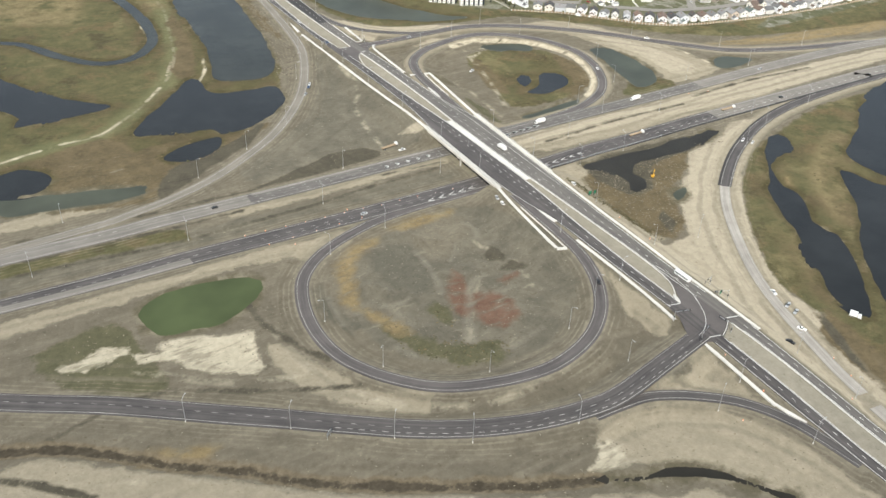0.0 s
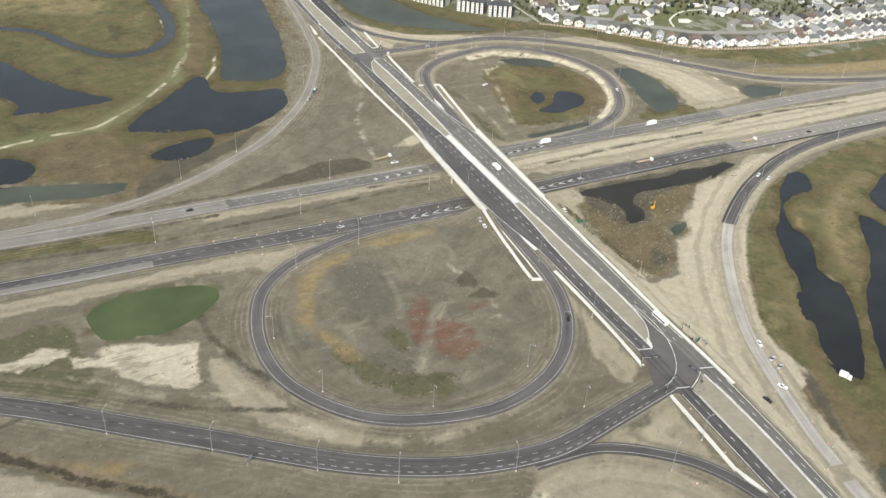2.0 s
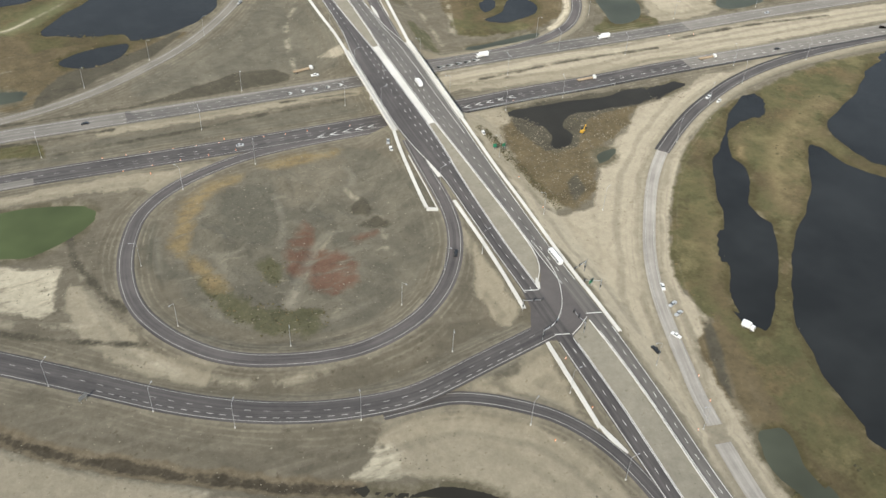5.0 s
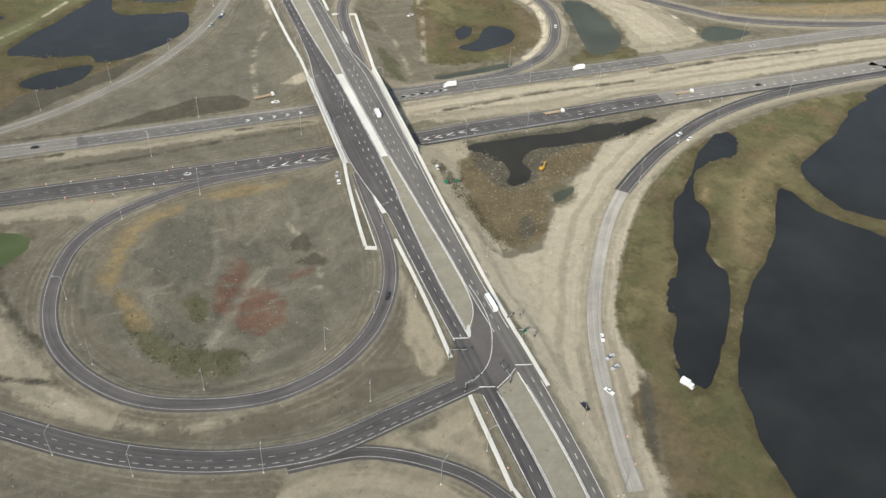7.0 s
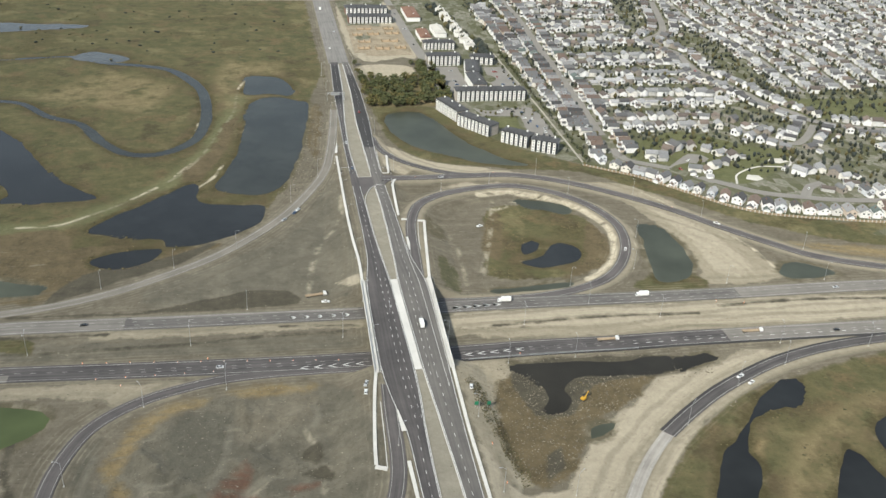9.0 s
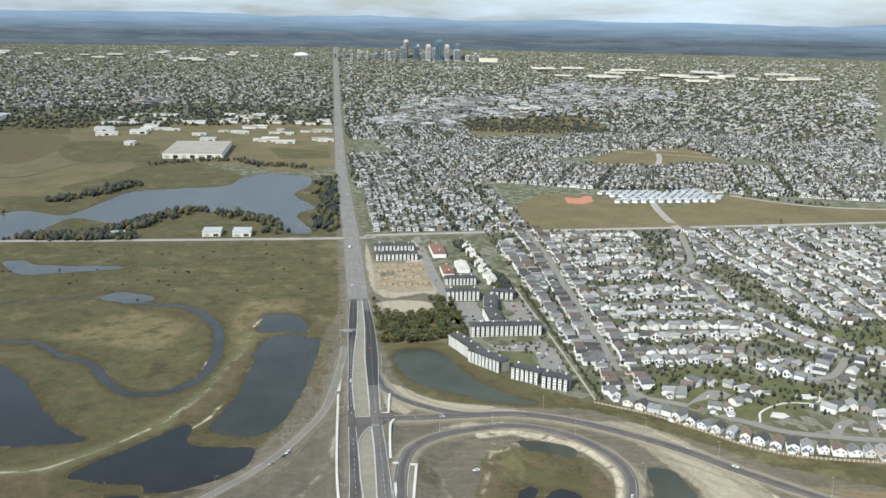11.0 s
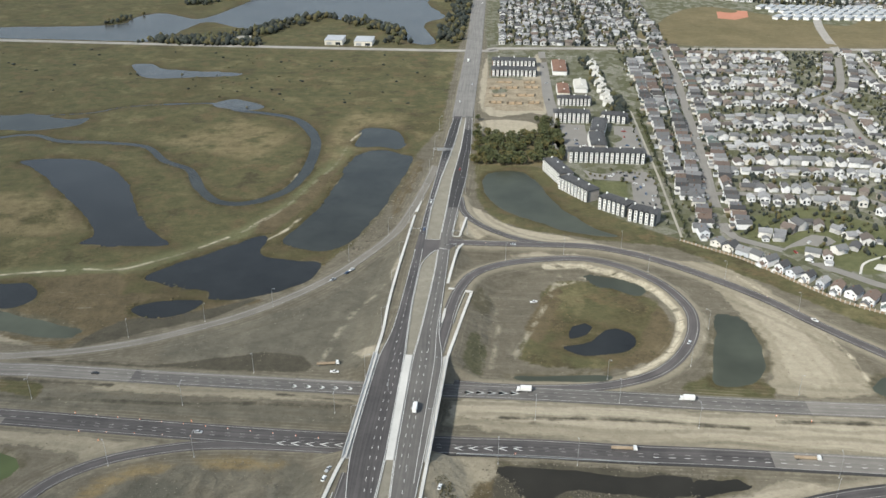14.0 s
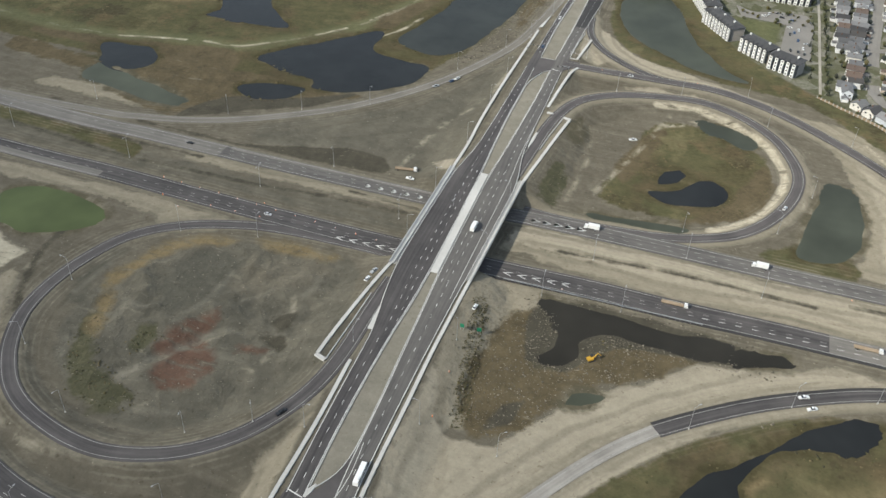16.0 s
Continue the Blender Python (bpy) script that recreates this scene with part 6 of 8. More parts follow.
def free_spot(x, y, r):
    a, b = int(x // 20), int(y // 20)
    for i in (-1, 0, 1):
        for j in (-1, 0, 1):
            for px, py, pr in taken.get((a + i, b + j), ()):
                if (px - x) ** 2 + (py - y) ** 2 < (r + pr) ** 2:
                    return False
    return True


def take_spot(x, y, r):
    taken.setdefault((int(x // 20), int(y // 20)), []).append((x, y, r))


pick = random.Random(11)
house_count = 0
STREETS = []
far_houses = []


def put_house(x, y, angle, radius=5.0, check=True):
    """A house whose street side looks along the angle (degrees from +x)."""
    global house_count
    if check and not free_spot(x, y, radius):
        return False
    take_spot(x, y, radius)
    house_count += 1
    if house_count <= 250:
        s = pick.uniform(0.84, 1.10)
        turn = pick.uniform(-6, 6) + (90 * pick.choice((-1, 1)) if pick.random() < 0.10 else 0)
        copy_thing(pick.choice(HOUSES), pose(x + pick.uniform(-0.6, 0.6), y + pick.uniform(-0.8, 0.8), 0, 0, 0, angle - 90 + turn) @ Matrix.Diagonal((s, s, pick.uniform(0.92, 1.08), 1)))
    else:
        turn = radians(pick.uniform(-7, 7)) + (math.pi / 2 if pick.random() < 0.35 else 0)
        far_houses.append((x + pick.uniform(-1, 1), y + pick.uniform(-1.6, 1.6), 0.0, radians(angle - 90) + turn, pick.uniform(6.5, 10.5), pick.uniform(9, 13.5), pick.uniform(3.0, 6.0)))
        if pick.random() < 0.45:
            a = radians(angle)
            far_houses.append((x - 12 * math.cos(a) + pick.uniform(-2, 2), y - 12 * math.sin(a) + pick.uniform(-2, 2), 0.0, a + turn, 5.5, 6.0, 2.6))
    return True


def along(pts, spacing, off, start=0.0):
    c = spline(pts, 2.0) if len(pts) > 2 else np.linspace(pts[0], pts[1], max(3, int(np.hypot(*np.subtract(pts[1], pts[0])) / 2)))
    run = np.r_[0, np.cumsum(np.linalg.norm(np.diff(c, axis=0), axis=1))]
    for s in np.arange(start, run[-1], spacing):
        p = np.array([np.interp(s, run, c[:, k]) for k in (0, 1)])
        q = np.array([np.interp(min(s + 1, run[-1]), run, c[:, k]) for k in (0, 1)]) - np.array([np.interp(s - 1, run, c[:, k]) for k in (0, 1)])
        q /= np.linalg.norm(q) + 1e-9
        n = np.array([q[1], -q[0]])
        yield p + n * off, math.degrees(math.atan2(-n[1] * np.sign(off), -n[0] * np.sign(off)))


def street(pts, half=4.2, left=None, right=None, spacing=11.8, label="grey suburban street"):
    """A street with rows of houses at the given offsets."""
    c = spline(pts, 5.0) if len(pts) > 2 else np.array(pts, float)
    STREETS.append((c, half))
    for p in c:
        take_spot(p[0], p[1], half)
    for q0, q1 in zip(c[:-1], c[1:]):
        for f in np.linspace(0, 1, max(2, int(np.hypot(*(q1 - q0)) / 6))):
            take_spot(*(q0 + (q1 - q0) * f), half)
    for off in (left, right):
        if off:
            for p, ang in along(pts, spacing, off, 5.0):
                put_house(p[0], p[1], ang)
    ob = new("street", strip_mesh("street", np.column_stack([c, np.full(len(c), 0.22 + 0.008 * len(STREETS))]), -half, half, M_STREET, 0.0, 0.3))
    return tagged(ob, label, "street", kind="structure")


FENCE = [(212, 268), (232, 254), (250, 242), (262, 231), (282, 208), (300, 187), (318, 168), (345, 151), (386, 139), (442, 127), (520, 118), (640, 112)]
# the row whose backs look over the fence
for p, ang in along([(243, 262), (258, 250), (270, 238), (290, 214), (308, 195), (322, 184), (344, 168), (388, 153), (444, 141), (520, 132), (640, 126)], 12.0, 0.01):
    put_house(p[0], p[1], ang + 180, 5.0)
street([(298, 976), (295, 852), (291, 780), (278, 600), (268, 459), (260, 380), (256, 300), (258, 290)], 5.0, -16.0, 16.0, 11.6)
street([(258, 290), (264, 276), (298, 254), (316, 233), (337, 215), (360, 196), (397, 183), (450, 172), (640, 158)], 4.4)
street([(456, 171), (640, 157)], 4.0, -16.0, 16.0)
for y in np.arange(280, 880, 10.8):
    put_house(232.5 + 0.01 * (y - 280) + pick.uniform(-1.5, 1.5), y, 0 if y % 3 < 2 else 180, 4.9)
for y in np.arange(640, 900, 11.5):
    put_house(252 + pick.uniform(-2, 2), y, 180, 4.9)
street([(256, 377), (282, 381), (342, 377), (383, 378), (411, 369), (420, 345), (443, 320), (460, 310), (482, 327), (512, 362)], 4.2, 15.0, -15.0)
street([(298, 254), (315, 271), (333, 287)], 4.5)
street([(397, 183), (415, 205), (432, 212)], 4.5)
# two closes: houses in a ring that look at the paved turning place
for x, y in ((287, 284), (296, 276), (301, 289), (311, 297), (322, 304), (330, 313), (338, 302), (352, 298), (361, 287), (371, 276), (357, 265), (341, 254), (328, 243), (318, 249)):
    put_house(x, y, math.degrees(math.atan2(277 - y, 331 - x)), 4.6, False)
for k in range(10):
    a = -140 + 30 * k
    put_house(436 + 25 * math.cos(radians(a)), 216 + 23 * math.sin(radians(a)), a + 180, 4.6)
street([(470, 640), (462, 560), (480, 489), (491, 439), (510, 400), (524, 370), (600, 340), (760, 320)], 5.5, 17.0, -17.0)
for yy in (451, 527, 603):
    street([(276, yy), (340, yy + 3), (400, yy + 4), (452, yy + 2)], 3.8, 15.0, -15.0)
street([(470, 640), (450, 700), (500, 760), (553, 935)], 5.0, 16.0, -16.0)
for k, yy in enumerate((690, 766, 842, 910)):
    street([(306, yy), (380, yy + 4), (438 + 12 * k, yy + 2)], 3.8, 15.0, -15.0)
for k in range(7):
    x = 560 + 62 * k
    street([(x, 470 + 10 * k), (x + 18, 640), (x + 6, 800), (x + 24, 960)], 3.8, 14.5, -14.5)
for k in range(5):
    x = 560 + 70 * k
    street([(x, 190 + 4 * k), (x + 12, 250), (x + 4, 300)], 3.8, 14.5, -14.5)


# ---------------------------------------------------------------- trees
def clump_mesh(rnd, crown, count, size, material, flat=0.75):
    """A crown of many small leafy tufts; crown gives a random centre and a weight for the tuft's size."""
    vs, fs = [], []
    for _ in range(count):
        cx, cy, cz, s = crown(rnd)
        s *= size
        base = len(vs)
        axis = [Vector((rnd.uniform(-1, 1), rnd.uniform(-1, 1), rnd.uniform(-0.6, 1))).normalized() for _ in range(3)]
        pts = []
        for a in axis:
            for sg in (1, -1):
                r = s * rnd.uniform(0.6, 1.25)
                pts.append((cx + sg * a.x * r, cy + sg * a.y * r, cz + sg * a.z * r * flat))
        vs += pts
        for tri in ((0, 2, 4), (2, 1, 4), (1, 3, 4), (3, 0, 4), (2, 0, 5), (1, 2, 5), (3, 1, 5), (0, 3, 5)):
            fs.append(tuple(base + t for t in tri))
    return mesh_of("crown", vs, fs, material)


def tree_kind(seed, tall, wide, material, label, cone=False):
    rnd = random.Random(seed)
    base = new("tree")
    bm = bmesh.new()
    tube(bm, (0, 0, -0.3), (rnd.uniform(-0.2, 0.2), rnd.uniform(-0.2, 0.2), tall * (0.9 if cone else 0.55)), 0.035 * tall, 0.012 * tall, 7)
    if not cone:
        for _ in range(5):
            a = rnd.uniform(0, 6.28)
            z = tall * rnd.uniform(0.3, 0.5)
            tube(bm, (0, 0, z), (wide * 0.35 * math.cos(a), wide * 0.35 * math.sin(a), z + tall * 0.25), 0.014 * tall, 0.006 * tall, 5)
    part("trunk", bm, M_TRUNK, base)

    def crown(r):
        if cone:
            t = r.random() ** 0.8
            rad = wide / 2 * (1 - t) * r.uniform(0.5, 1.05)
            a = r.uniform(0, 6.28)
            return rad * math.cos(a), rad * math.sin(a), tall * (0.08 + 0.92 * t), 0.55 + 0.6 * (1 - t)
        while True:
            x, y, z = (r.uniform(-1, 1) for _ in range(3))
            q = x * x + y * y + z * z
            if 0.25 < q < 1:
                break
        lump = 1 + 0.25 * math.sin(3 * x + seed) + 0.2 * math.cos(4 * y + seed)
        return x * wide / 2 * lump, y * wide / 2 * lump, tall * 0.6 + z * tall * 0.36, r.uniform(0.6, 1.2)

    piece("crown", clump_mesh(rnd, crown, 90 if not cone else 70, 0.16 * wide, material), base)
    return tagged(base, label, "tree", "trees of the suburb")


TREES = [tree_kind(1, 8.5, 6.0, M_LEAF_GREEN, "leafy green deciduous tree with an uneven crown"),
         tree_kind(2, 7.5, 6.5, M_LEAF_GOLD, "deciduous tree turning gold in autumn"),
         tree_kind(3, 10.5, 5.0, M_LEAF_DARK, "dark green spruce with a pointed crown", True),
         tree_kind(4, 9.5, 7.0, M_LEAF_GREEN, "broad green deciduous tree with gaps in its crown"),
         tree_kind(5, 6.0, 4.6, M_LEAF_GOLD, "small yellowing deciduous tree")]
for k, tr in enumerate(TREES):
    tr.matrix_basis = pose(905 + 14 * k, 170, 0)
tree_rnd = random.Random(5)


def plant(x, y, kinds=(0, 1, 2, 3, 4), s=1.0, z=0.0):
    copy_thing(TREES[tree_rnd.choice(kinds)], pose(x, y, z, 0, 0, tree_rnd.uniform(0, 360)) @ Matrix.Scale(s * tree_rnd.uniform(0.75, 1.25), 4))


for _ in range(230):  # the grove by the sand oval
    x, y = tree_rnd.uniform(26, 122), tree_rnd.uniform(438, 592)
    if (x - 62) ** 2 / 36**2 + (y - 566) ** 2 / 34**2 < 1 or (y > 600) or x > 126 - (y - 440) * 0.02:
        continue
    plant(x, y, (0, 1, 3, 3, 0, 1), 1.15)
for y in np.arange(275, 640, 7.0):  # along the footpath
    plant(219.8 + tree_rnd.uniform(-1.2, 1.2), y, (0, 2, 3, 2), 0.6)
for y in np.arange(300, 640, 16.0):
    plant(207.5 + tree_rnd.uniform(-1.5, 1.5), y, (0, 4, 2), 0.55)
for p, _ in along(FENCE, 11.0, 3.0):
    if tree_rnd.random() < 0.6:
        q = p + np.array([3.2, 3.2])
        plant(q[0], q[1], (0, 2, 4), 0.5)
for _ in range(20):  # lawns of the little parks
    x, y = tree_rnd.choice([(tree_rnd.uniform(290, 330), tree_rnd.uniform(300, 340)), (tree_rnd.uniform(352, 405), tree_rnd.uniform(265, 330)), (tree_rnd.uniform(520, 640), tree_rnd.uniform(385, 440))])
    if free_spot(x, y, 4.0):
        plant(x, y, (0, 2, 4, 1), 0.6)
for _ in range(26):
    plant(tree_rnd.uniform(140, 206), tree_rnd.uniform(398, 440), (0, 4, 1), 0.45)


# ---------------------------------------------------------------- things in great numbers, joined
def batch(name, tv, tf, rows, materials, tag, label, category):
    """Many copies of one small shape in a mesh. rows: x, y, z, turn, and the three sizes. tag: a material index for each face."""
    rows = np.asarray(rows, float)
    tv, n, k = np.asarray(tv, float), len(rows), len(tv)
    p = tv[None] * rows[:, None, 4:7]
    co, si = np.cos(rows[:, 3])[:, None], np.sin(rows[:, 3])[:, None]
    v = np.stack([p[..., 0] * co - p[..., 1] * si + rows[:, None, 0], p[..., 0] * si + p[..., 1] * co + rows[:, None, 1], p[..., 2] + rows[:, None, 2]], -1)
    sizes = np.array([len(f) for f in tf])
    flat_ids = np.concatenate([np.array(f) for f in tf])
    loops = (flat_ids[None] + k * np.arange(n)[:, None]).ravel()
    me = bpy.data.meshes.new(name)
    me.vertices.add(n * k)
    me.vertices.foreach_set("co", v.astype(np.float32).ravel())
    me.loops.add(len(loops))
    me.loops.foreach_set("vertex_index", loops.astype(np.int32))
    me.polygons.add(n * len(tf))
    starts = np.r_[0, np.cumsum(np.tile(sizes, n))[:-1]]
    me.polygons.foreach_set("loop_start", starts.astype(np.int32))
    me.polygons.foreach_set("material_index", np.tile(np.array(tag, np.int32), n))
    for m in materials:
        me.materials.append(m)
    me.update(calc_edges=True)
    return tagged(new(name, me), label, category, kind="stuff")


HV = [(-.5, -.5, -.1), (.5, -.5, -.1), (.5, .5, -.1), (-.5, .5, -.1), (-.5, -.5, 1), (.5, -.5, 1), (.5, .5, 1), (-.5, .5, 1), (0, -.5, 1.5), (0, .5, 1.5),
      (-.58, -.55, .93), (.58, -.55, .93), (.58, .55, .93), (-.58, .55, .93), (0, -.55, 1.56), (0, .55, 1.56),
      (-.34, -.51, .25), (-.08, -.51, .25), (-.08, -.51, .8), (-.34, -.51, .8), (.12, -.51, .5), (.36, -.51, .5), (.36, -.51, .8), (.12, -.51, .8)]
HF = [(1, 2, 6, 5), (3, 0, 4, 7), (0, 1, 5, 8, 4), (2, 3, 7, 9, 6), (10, 14, 15, 13), (11, 12, 15, 14), (16, 17, 18, 19), (20, 21, 22, 23)]
HT = [0, 0, 0, 0, 1, 1, 2, 2]
OCT = [(.5, 0, .45), (-.5, .05, .5), (.05, .5, .4), (0, -.5, .55), (.1, .05, 1.0), (-.05, 0, -.02), (.33, .36, .72), (-.34, -.3, .75), (.3, -.36, .25), (-.36, .33, .3)]
OF = [(0, 6, 4), (6, 2, 4), (2, 1, 4), (1, 7, 4), (7, 3, 4), (3, 0, 4), (0, 8, 5), (8, 3, 5), (3, 1, 5), (1, 9, 5), (9, 2, 5), (2, 0, 5), (0, 2, 6), (1, 3, 7), (3, 8, 0), (1, 2, 9)]

far_trees = []
town_rnd = np.random.default_rng(21)
lake_q = spline(PONDS["lake"][1], 20.0, closed=True)


def any_inside(x, y, polys, margin=0.0):
    out = np.zeros(len(x), bool)
    for p in polys:
        out |= inside_distance(x, y, p) < margin
    return out


# districts of the town further out: rows of houses at a common angle
TOWN_AREA = [COVER["town"][0], COVER["town"][1]]
OPEN = COVER["field"] + [[(500, 1180), (640, 1150), (770, 1270), (660, 1380), (500, 1310)], [(-1400, 1880), (-300, 1880), (-14, 2100), (-14, 2900), (-500, 2900), (-1400, 2600)]]
street_rows = []
for dx, dy, ang, half_w, half_h in ((180, 1180, 0, 130, 200), (150, 1640, 4, 130, 240), (520, 1560, -24, 250, 180), (900, 1480, -20, 260, 200), (1250, 1350, 6, 180, 160), (1500, 1080, 3, 420, 90),
                                    (1120, 850, 8, 120, 140), (1300, 560, -6, 300, 300), (420, 1980, 18, 260, 200), (900, 2080, -30, 260, 240), (1350, 1850, 12, 280, 260), (1800, 1600, -8, 260, 320),
                                    (220, 2350, 2, 190, 160), (700, 2560, -12, 330, 220), (1300, 2460, 24, 320, 280), (1900, 2250, -5, 320, 320), (300, 2760, 5, 260, 150), (1000, 2850, -4, 330, 120), (1600, 2800, 3, 300, 130),
                                    (-300, 2960, 0, 280, 110), (-900, 2860, 5, 330, 150), (-1450, 2800, -4, 300, 160), (2100, 1150, 4, 300, 260), (1900, 760, -4, 300, 240), (760, 1000, 0, 1, 1)):
    ca, sa = math.cos(radians(ang)), math.sin(radians(ang))
    k = 0
    for v in np.arange(-half_h, half_h, 19.0):
        k += 1
        if k % 4 == 0:
            u0 = np.array([-half_w, half_w])
            street_rows.append([(dx + u * ca - (v - 8) * sa, dy + u * sa + (v - 8) * ca) for u in np.linspace(-half_w, half_w, 14)])
        for u in np.arange(-half_w, half_w, 13.2):
            uu, vv = u + town_rnd.normal(0, 0.8), v + town_rnd.normal(0, 1.0) + (3 if k % 2 else -3)
            x, y = dx + uu * ca - vv * sa, dy + uu * sa + vv * ca
            if town_rnd.random() < 0.87 and abs(u) % 92 > 9:
                far_houses.append((x, y, 0.0, radians(ang + (0 if town_rnd.random() < 0.7 else 90)), town_rnd.uniform(7.5, 11), town_rnd.uniform(9, 14), town_rnd.uniform(3.2, 5.6)))
            for _ in range(3):
                if town_rnd.random() < 0.5:
                    tx, ty = x + town_rnd.uniform(-9, 9), y + town_rnd.uniform(-9, 9)
                    far_trees.append((tx, ty, -0.1, town_rnd.uniform(0, 6.28), *(town_rnd.uniform(3.5, 7.0, 2)), town_rnd.uniform(5.5, 11.5)))
# trees of the nearer streets
for _ in range(8500):
    x, y = town_rnd.uniform(225, 1000), town_rnd.uniform(170, 960)
    if y > 300 - 0.4 * (x - 225) and free_spot(x, y, 1.0):
        s = town_rnd.uniform(1.8, 4.6)
        far_trees.append((x, y, -0.1, town_rnd.uniform(0, 6.28), s, s * town_rnd.uniform(0.8, 1.2), s * town_rnd.uniform(1.1, 1.8)))


def scatter(n, x0, x1, y0, y1, lo, hi, tall=1.4):
    for _ in range(n):
        s = town_rnd.uniform(lo, hi)
        far_trees.append((town_rnd.uniform(x0, x1), town_rnd.uniform(y0, y1), -0.1, town_rnd.uniform(0, 6.28), s, s * town_rnd.uniform(0.8, 1.3), s * tall * town_rnd.uniform(0.65, 1.0)))


def belt(pts, n, width, lo, hi, tall=1.4):
    c = spline(pts, 4.0)
    for _ in range(n):
        p = c[town_rnd.integers(len(c))] + town_rnd.normal(0, width / 2, 2)
        s = town_rnd.uniform(lo, hi)
        far_trees.append((p[0], p[1], -0.1, town_rnd.uniform(0, 6.28), s, s * town_rnd.uniform(0.8, 1.3), s * tall * town_rnd.uniform(0.65, 1.0)))


belt([(-500, 950), (-420, 960), (-360, 1010), (-300, 1110), (-270, 1170), (-190, 1110), (-120, 1060), (-100, 985)], 420, 26, 5, 11)
belt([(-480, 944), (-400, 940), (-330, 946)], 150, 12, 6, 11)
belt([(-540, 1235), (-490, 1300), (-440, 1370), (-433, 1433)], 120, 24, 6, 11)
belt([(-40, 990), (-30, 1100), (-28, 1216), (-25, 1400), (-30, 1510)], 210, 22, 5, 11)
belt([(-640, 1010), (-610, 1090), (-560, 1150)], 60, 14, 5, 9)
belt([(-430, 1700), (-360, 1740), (-260, 1760), (-180, 1690), (-60, 1640)], 130, 24, 5, 9)
belt([(380, 1660), (620, 1500), (770, 1310), (950, 1150)], 60, 16, 4, 7)
belt([(300, 1015), (500, 1018), (900, 1030), (1300, 1050)], 70, 8, 4, 8)
belt([(170, 880), (182, 790), (190, 700), (200, 620)], 120, 10, 5, 9)
scatter(60, -400, -40, 600, 900, 2, 5, 0.6)
scatter(50, -700, -200, 640, 900, 2, 6, 0.5)

# the wide city between the suburb and the rim, drawn in with distance
for _ in range(27000):
    d = 3000 / (1 - town_rnd.uniform(0.0, 0.72))
    a = town_rnd.uniform(-0.56, 0.56)
    x, y = d * math.sin(a), CAM_Y + d * math.cos(a)
    px, py, pz, s = drawn_in(x, y)
    dense = noise.noise((x * 0.0011, y * 0.0007, 3.0))
    if abs(x - 8) < 22:
        continue
    kind = town_rnd.random()
    if dense > 0.22 and kind < 0.22:
        w = town_rnd.uniform(14, 45)
        far_houses.append((px, py, pz - 1, town_rnd.choice((0, 0.1, 1.57)), w * s * 1.2, w * s, town_rnd.uniform(5, 10) * s))
    elif kind < 0.44:
        far_houses.append((px, py, pz - 1, town_rnd.choice((0, 1.57, 0.4)), 10.5 * s, 12 * s, 5 * s))
    else:
        t = town_rnd.uniform(6, 17) * s
        far_trees.append((px, py, pz - 1, town_rnd.uniform(0, 6), t, t, town_rnd.uniform(7, 13) * s))

fh = np.array(far_houses)
keep = ~any_inside(fh[:, 0], fh[:, 1], OPEN, 4.0) & ~any_inside(fh[:, 0], fh[:, 1], [lake_q], 20.0)
keep &= (np.abs(fh[:, 0] - 5) > 26) | (fh[:, 1] < 600)
ft = np.array(far_trees)
keep_t = ~any_inside(ft[:, 0], ft[:, 1], [np.array(p) for p in OPEN[:3]], -3.0) & ~any_inside(ft[:, 0], ft[:, 1], [lake_q], 0.0)
keep_t &= (np.abs(ft[:, 0] - 5) > 16)
batch("town_houses", HV, HF, fh[keep], [M_SIDING_FAR, M_SHINGLE_FAR, M_GLASS], HT, "thousands of pale gabled houses in rows, far across town", "houses")
batch("town_trees", OCT, OF, ft[keep_t], [M_LEAF_FAR], [0] * len(OF), "street and garden trees spread through the town, some yellowing", "trees")
rows = [np.column_stack([np.array(r), np.full(len(r), 0.2)]) for r in street_rows]
vs, fs = [], []
for r in rows:
    b = len(vs)
    d = np.gradient(r[:, :2], axis=0)
    d /= np.linalg.norm(d, axis=1)[:, None]
    for p, t in zip(r, d):
        vs += [(p[0] - t[1] * 4, p[1] + t[0] * 4, 0.2), (p[0] + t[1] * 4, p[1] - t[0] * 4, 0.2)]
    fs += [(b + 2 * k, b + 2 * k + 1, b + 2 * k + 3, b + 2 * k + 2) for k in range(len(r) - 1)]
tagged(new("town_streets", mesh_of("town_streets", vs, fs, M_OLD, [(0, 0)] * len(vs))), "grey streets between the rows of houses", "streets", kind="stuff")
for key, pts, half in (("town_road_east", [(560, 950), (600, 1200), (700, 1500), (860, 1900), (900, 2400)], 7), ("town_road_mid", [(300, 985), (215, 1140), (180, 1400), (178, 1730)], 5),
                       ("town_road_far", [(383, 1665), (619, 1497), (767, 1308), (950, 1147), (1400, 1100)], 5), ("town_road_back", [(354, 2452), (360, 2150), (471, 1786)], 6)):
    c = spline(pts, 12.0)
    tagged(new(key, strip_mesh(key, np.column_stack([c, np.zeros(len(c))]), -half, half, M_OLD, 0.3, 0.3)), "grey town road between houses and trees", "road", kind="structure")


M_METAL_ROOF = grained("pale_metal_roof", (0.36, 0.37, 0.38), (0.52, 0.53, 0.54), 0.2, 0.02, 0.5)
M_TAN_ROOF = grained("gravel_roof", (0.22, 0.21, 0.185), (0.32, 0.30, 0.265), 0.3, 0.03, 0.9)

# ---------------------------------------------------------------- apartments and large buildings
def wall_run(bm, pts, h, z0=-0.4):
    lo = [bm.verts.new((x, y, z0)) for x, y in pts]
    hi = [bm.verts.new((x, y, h)) for x, y in pts]
    n = len(pts)
    for i in range(n):
        j = (i + 1) % n
        bm.faces.new((lo[i], lo[j], hi[j], hi[i]))
    bm.faces.new(hi)


